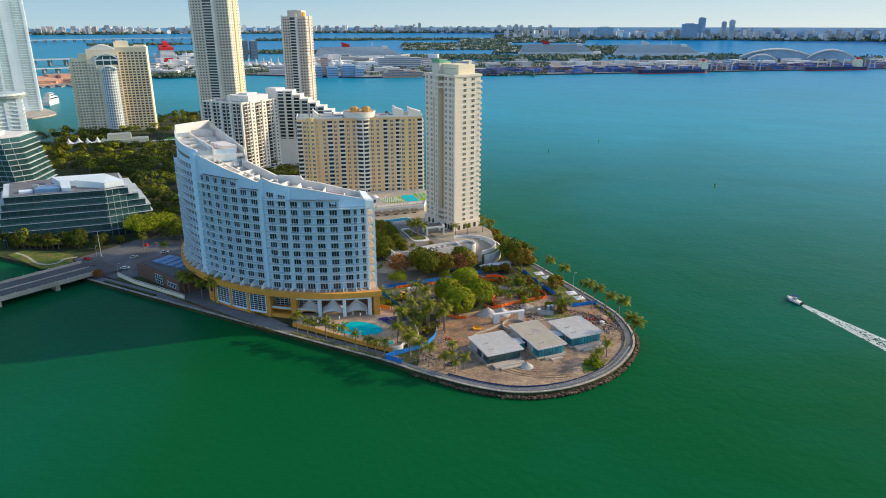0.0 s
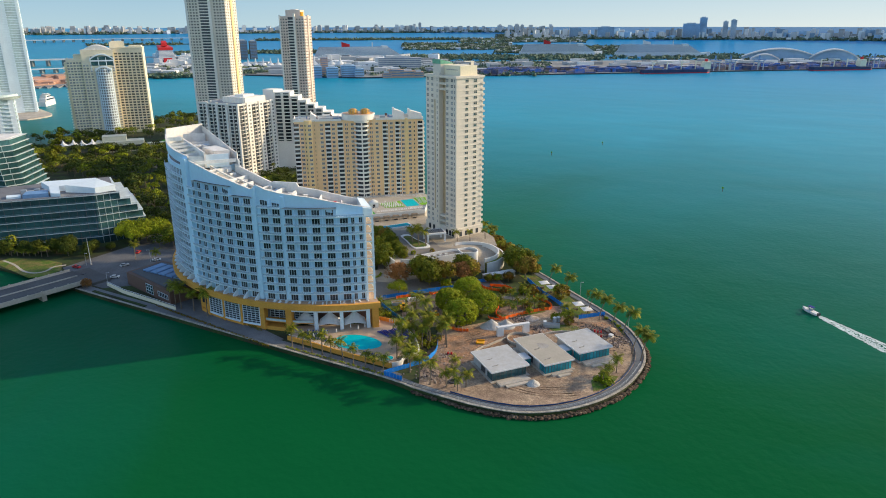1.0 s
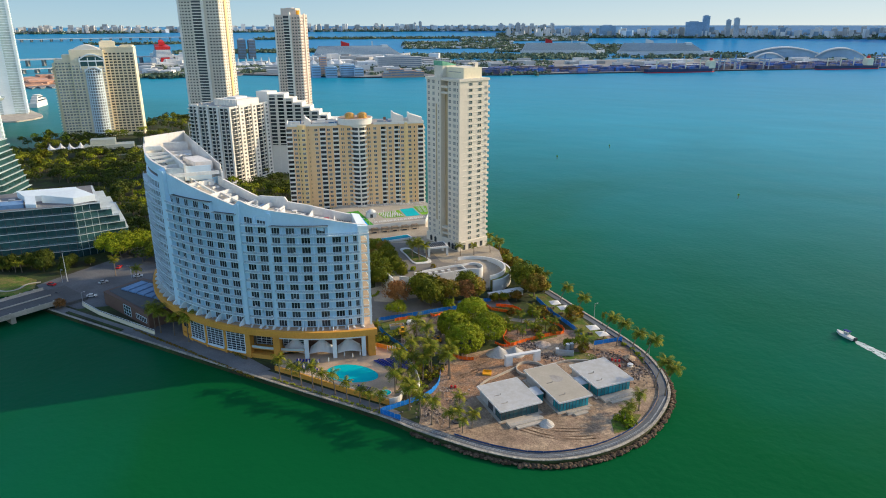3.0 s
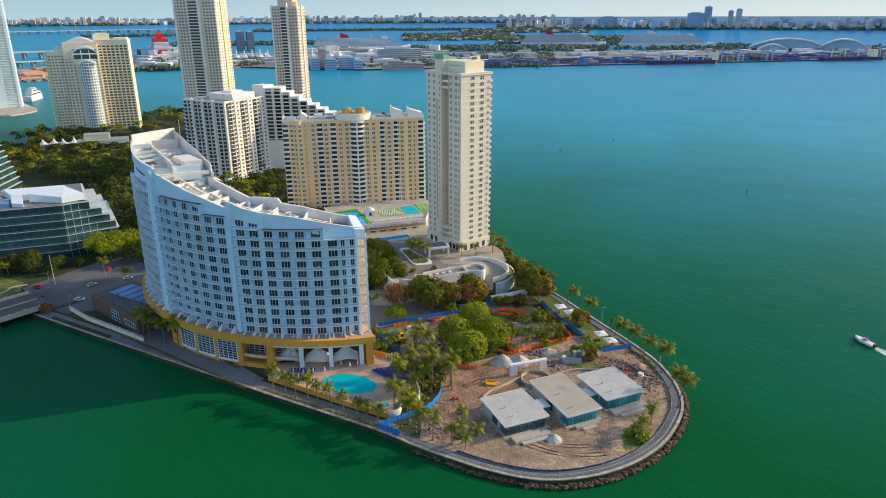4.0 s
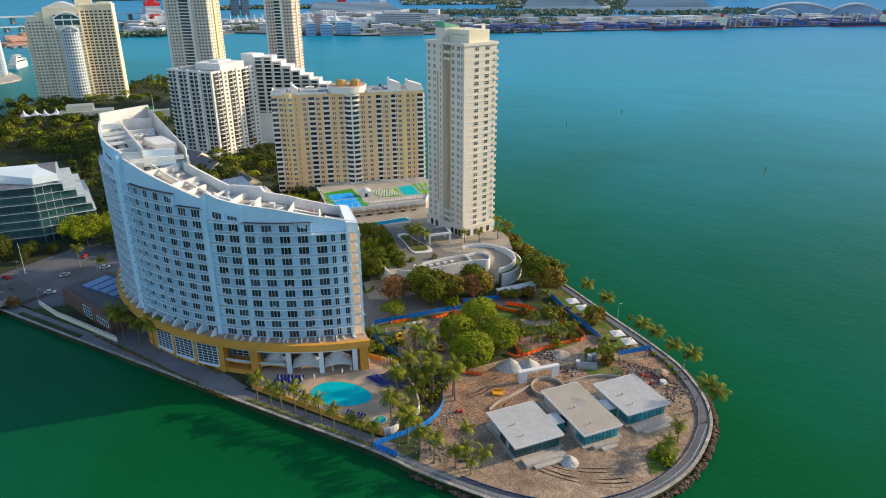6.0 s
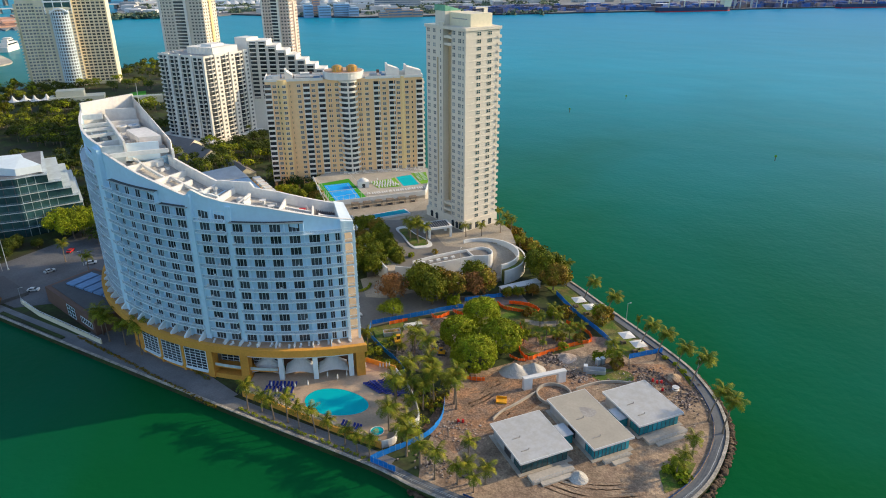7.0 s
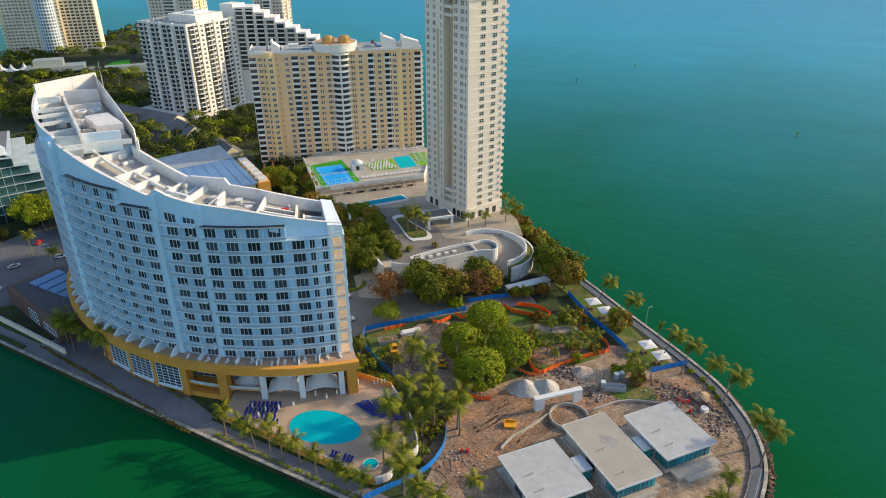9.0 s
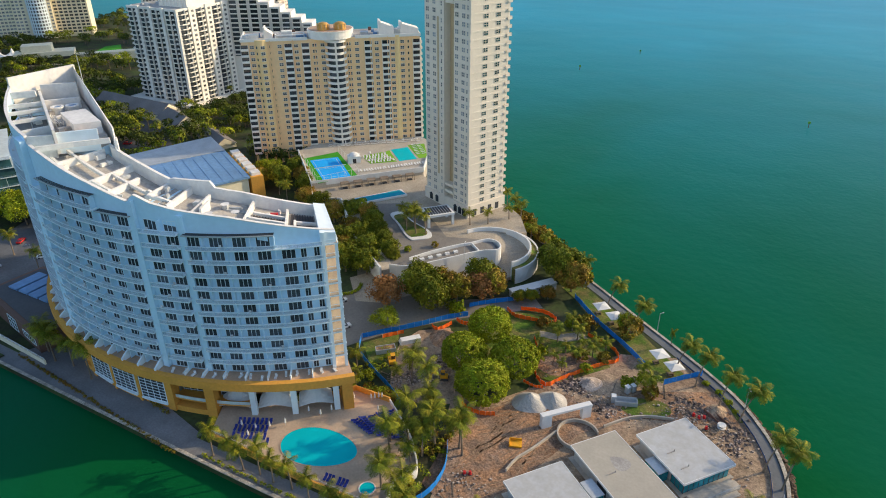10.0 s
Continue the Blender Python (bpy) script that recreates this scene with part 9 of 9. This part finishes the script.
def strip_land(name, u0, u1, r0, r1, label, material=FARLAND):
    n = 14
    near = [afar(u0 + (u1 - u0) * i / n, r0 + 25 * math.sin(i * 1.7)) for i in range(n + 1)]
    far_ = [afar(u0 + (u1 - u0) * i / n, r1 + 25 * math.cos(i * 1.3)) for i in range(n + 1)]
    poly = near + far_[::-1]
    g = Geo()
    k = len(poly)
    m = n + 1
    g.v = [(x, y, z + 2.5) for x, y, z in near] + [(x, y, z + 2.5) for x, y, z in far_] + [(x, y, z - 3) for x, y, z in near]
    g.f = [(i, i + 1, m + i + 1, m + i) for i in range(n)] + [(2 * m + i, 2 * m + i + 1, i + 1, i) for i in range(n)]
    g.m = [0] * len(g.f)
    return single(name, g, material, label, "land", kind="structure")


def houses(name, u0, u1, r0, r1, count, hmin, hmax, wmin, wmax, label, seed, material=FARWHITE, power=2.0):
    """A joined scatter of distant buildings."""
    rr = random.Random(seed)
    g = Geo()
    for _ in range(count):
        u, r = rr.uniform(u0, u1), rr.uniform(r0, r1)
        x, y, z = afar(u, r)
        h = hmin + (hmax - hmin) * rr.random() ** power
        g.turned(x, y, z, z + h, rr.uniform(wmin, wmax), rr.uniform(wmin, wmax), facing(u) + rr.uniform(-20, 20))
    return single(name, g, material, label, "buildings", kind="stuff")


# trees of the port and its approaches
belt("port_trees", 0.17, 0.30, 1820, 2150, 260, 9, "trees along the far basin", 1)
belt("port_trees", 0.35, 0.62, 1700, 2300, 520, 8, "trees among the port buildings", 2)
belt("port_trees", 0.44, 0.68, 2400, 2700, 500, 10, "trees behind the cruise berths", 3)
belt("port_trees", 0.6, 1.0, 2500, 2950, 420, 10, "trees behind the container yard", 4)
strip_land("basin_shore", 0.155, 0.305, 1790, 2300, "low wooded shore beside the cruise basin")
houses("basin_houses", 0.165, 0.30, 1830, 2250, 110, 4, 16, 14, 40, "low white marina buildings", 5)
houses("marina_boats", 0.175, 0.225, 2200, 2750, 120, 5, 22, 8, 26, "white yachts packed in a marina", 6, CANVAS)
houses("port_terminals", 0.33, 0.5, 2050, 2420, 90, 5, 22, 20, 60, "pale terminal buildings", 7)
belt("near_shore_trees", 0.15, 0.235, 1760, 1830, 90, 9, "dark trees at the water's edge", 8)
# residential islands
for u0, u1, r0, r1, n, sd in ((0.455, 0.575, 3150, 3500, 620, 11), (0.56, 0.72, 2950, 3350, 760, 12), (0.52, 0.66, 3600, 3800, 420, 13), (0.2, 0.36, 3000, 3120, 260, 14), (0.29, 0.53, 3760, 3830, 260, 15), (0.1, 0.23, 3560, 3620, 60, 16)):
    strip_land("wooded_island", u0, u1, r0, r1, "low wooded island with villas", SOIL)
    belt("island_trees", u0, u1, r0, r1, n, 10, "dense trees on a low island", sd)
    if sd < 14:
        houses("island_villas", u0, u1, r0, r1, 90, 5, 11, 10, 24, "white villas among trees", sd)
# beach city on the skyline
strip_land("beach_shore", 0.56, 1.02, 3820, 4080, "low shore of the beach city", SOIL)
strip_land("north_shore", 0.0, 0.62, 4330, 4470, "low far shore of the northern city", SOIL)
belt("beach_trees", 0.56, 1.02, 3800, 4050, 900, 12, "trees along the beach city's shore", 21)
belt("north_trees", 0.02, 0.62, 4320, 4450, 600, 12, "trees along the far shore", 22)
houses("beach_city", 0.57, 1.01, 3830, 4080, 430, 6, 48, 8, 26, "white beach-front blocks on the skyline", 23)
# haze over the beach city is put into these blocks' blue colour
houses("beach_city_glass", 0.6, 1.01, 3830, 4050, 90, 8, 46, 12, 40, "skyline blocks in blue that carries the haze", 24, FARBLUE)
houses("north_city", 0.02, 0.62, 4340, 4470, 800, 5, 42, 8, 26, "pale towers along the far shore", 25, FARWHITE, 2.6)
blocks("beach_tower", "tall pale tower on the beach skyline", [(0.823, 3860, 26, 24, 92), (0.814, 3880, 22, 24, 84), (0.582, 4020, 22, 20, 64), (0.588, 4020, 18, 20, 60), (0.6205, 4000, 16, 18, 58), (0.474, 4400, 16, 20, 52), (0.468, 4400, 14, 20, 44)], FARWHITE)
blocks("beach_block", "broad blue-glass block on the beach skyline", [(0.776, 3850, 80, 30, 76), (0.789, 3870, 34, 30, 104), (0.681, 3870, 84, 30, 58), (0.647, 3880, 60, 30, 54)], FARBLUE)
# causeways over the bay
for u0, u1, r0, r1, h, t, n in ((0.0, 0.235, 2430, 2470, 17, 4.0, 26), (0.0, 0.2, 2080, 2150, 10, 2.2, 26), (0.02, 0.24, 3800, 3860, 10, 3.0, 40)):
    cz = empty("causeway", "long concrete causeway on piers", "bridge", 0, 0, 0, 0, "causeways")
    line = [afar(u0 + (u1 - u0) * i / n, r0 + (r1 - r0) * i / n) for i in range(n + 1)]
    for i in range(n):
        a, b = line[i], line[i + 1]
        part("span", Geo().strip([a[:2], b[:2]], 18, a[2] + h, a[2] + h + t), FARWHITE, cz)
        if i % 2 == 0:
            part("pier", Geo().turned(a[0], a[1], a[2] - 2, a[2] + h, 7, 14, 30), FARLAND, cz)
yacht = empty("motor_yacht", "white motor yacht moored by the point", "yacht", -1088, 670, 0, 128)
part("hull", Geo().prism([(-26, -6), (14, -6.4), (28, 0), (14, 6.4), (-26, 6)], -0.5, [7, 8, 11, 8, 7]), CANVAS, yacht)
part("saloon", Geo().prism([(-20, -5), (12, -5), (17, 0), (12, 5), (-20, 5)], 7, 12), CANVAS, yacht)
part("windows_band", Geo().prism([(-18, -5.1), (12.1, -5.1), (17.2, 0), (12.1, 5.1), (-18, 5.1)], 8.8, 10.6), GLASS, yacht)
part("flybridge", Geo().prism([(-16, -4.4), (5, -4.4), (9, 0), (5, 4.4), (-16, 4.4)], 12, 16), CANVAS, yacht)
part("windows_band", Geo().prism([(-12, -4.5), (5.1, -4.5), (9.2, 0), (5.1, 4.5), (-12, 4.5)], 13.4, 15), GLASS, yacht)
part("hardtop", Geo().box(-12, 2, -4, 4, 17.6, 18.2).box(-11, -10.4, -3, 3, 16, 17.6).box(-2, -1.4, -3, 3, 16, 17.6), CANVAS, yacht)
strip_land("west_point", 0.03, 0.075, 1620, 1900, "low point with sheds across the basin")
houses("west_sheds", 0.04, 0.072, 1650, 1850, 22, 5, 14, 20, 50, "orange-roofed sheds on the point", 31, FARPINK)

# the patterns that the copies were taken from are cleared away
for kind in list(KINDS.values()) + PALMS + [FARPALM]:
    for o in [*kind.children_recursive, kind]:
        bpy.data.objects.remove(o)
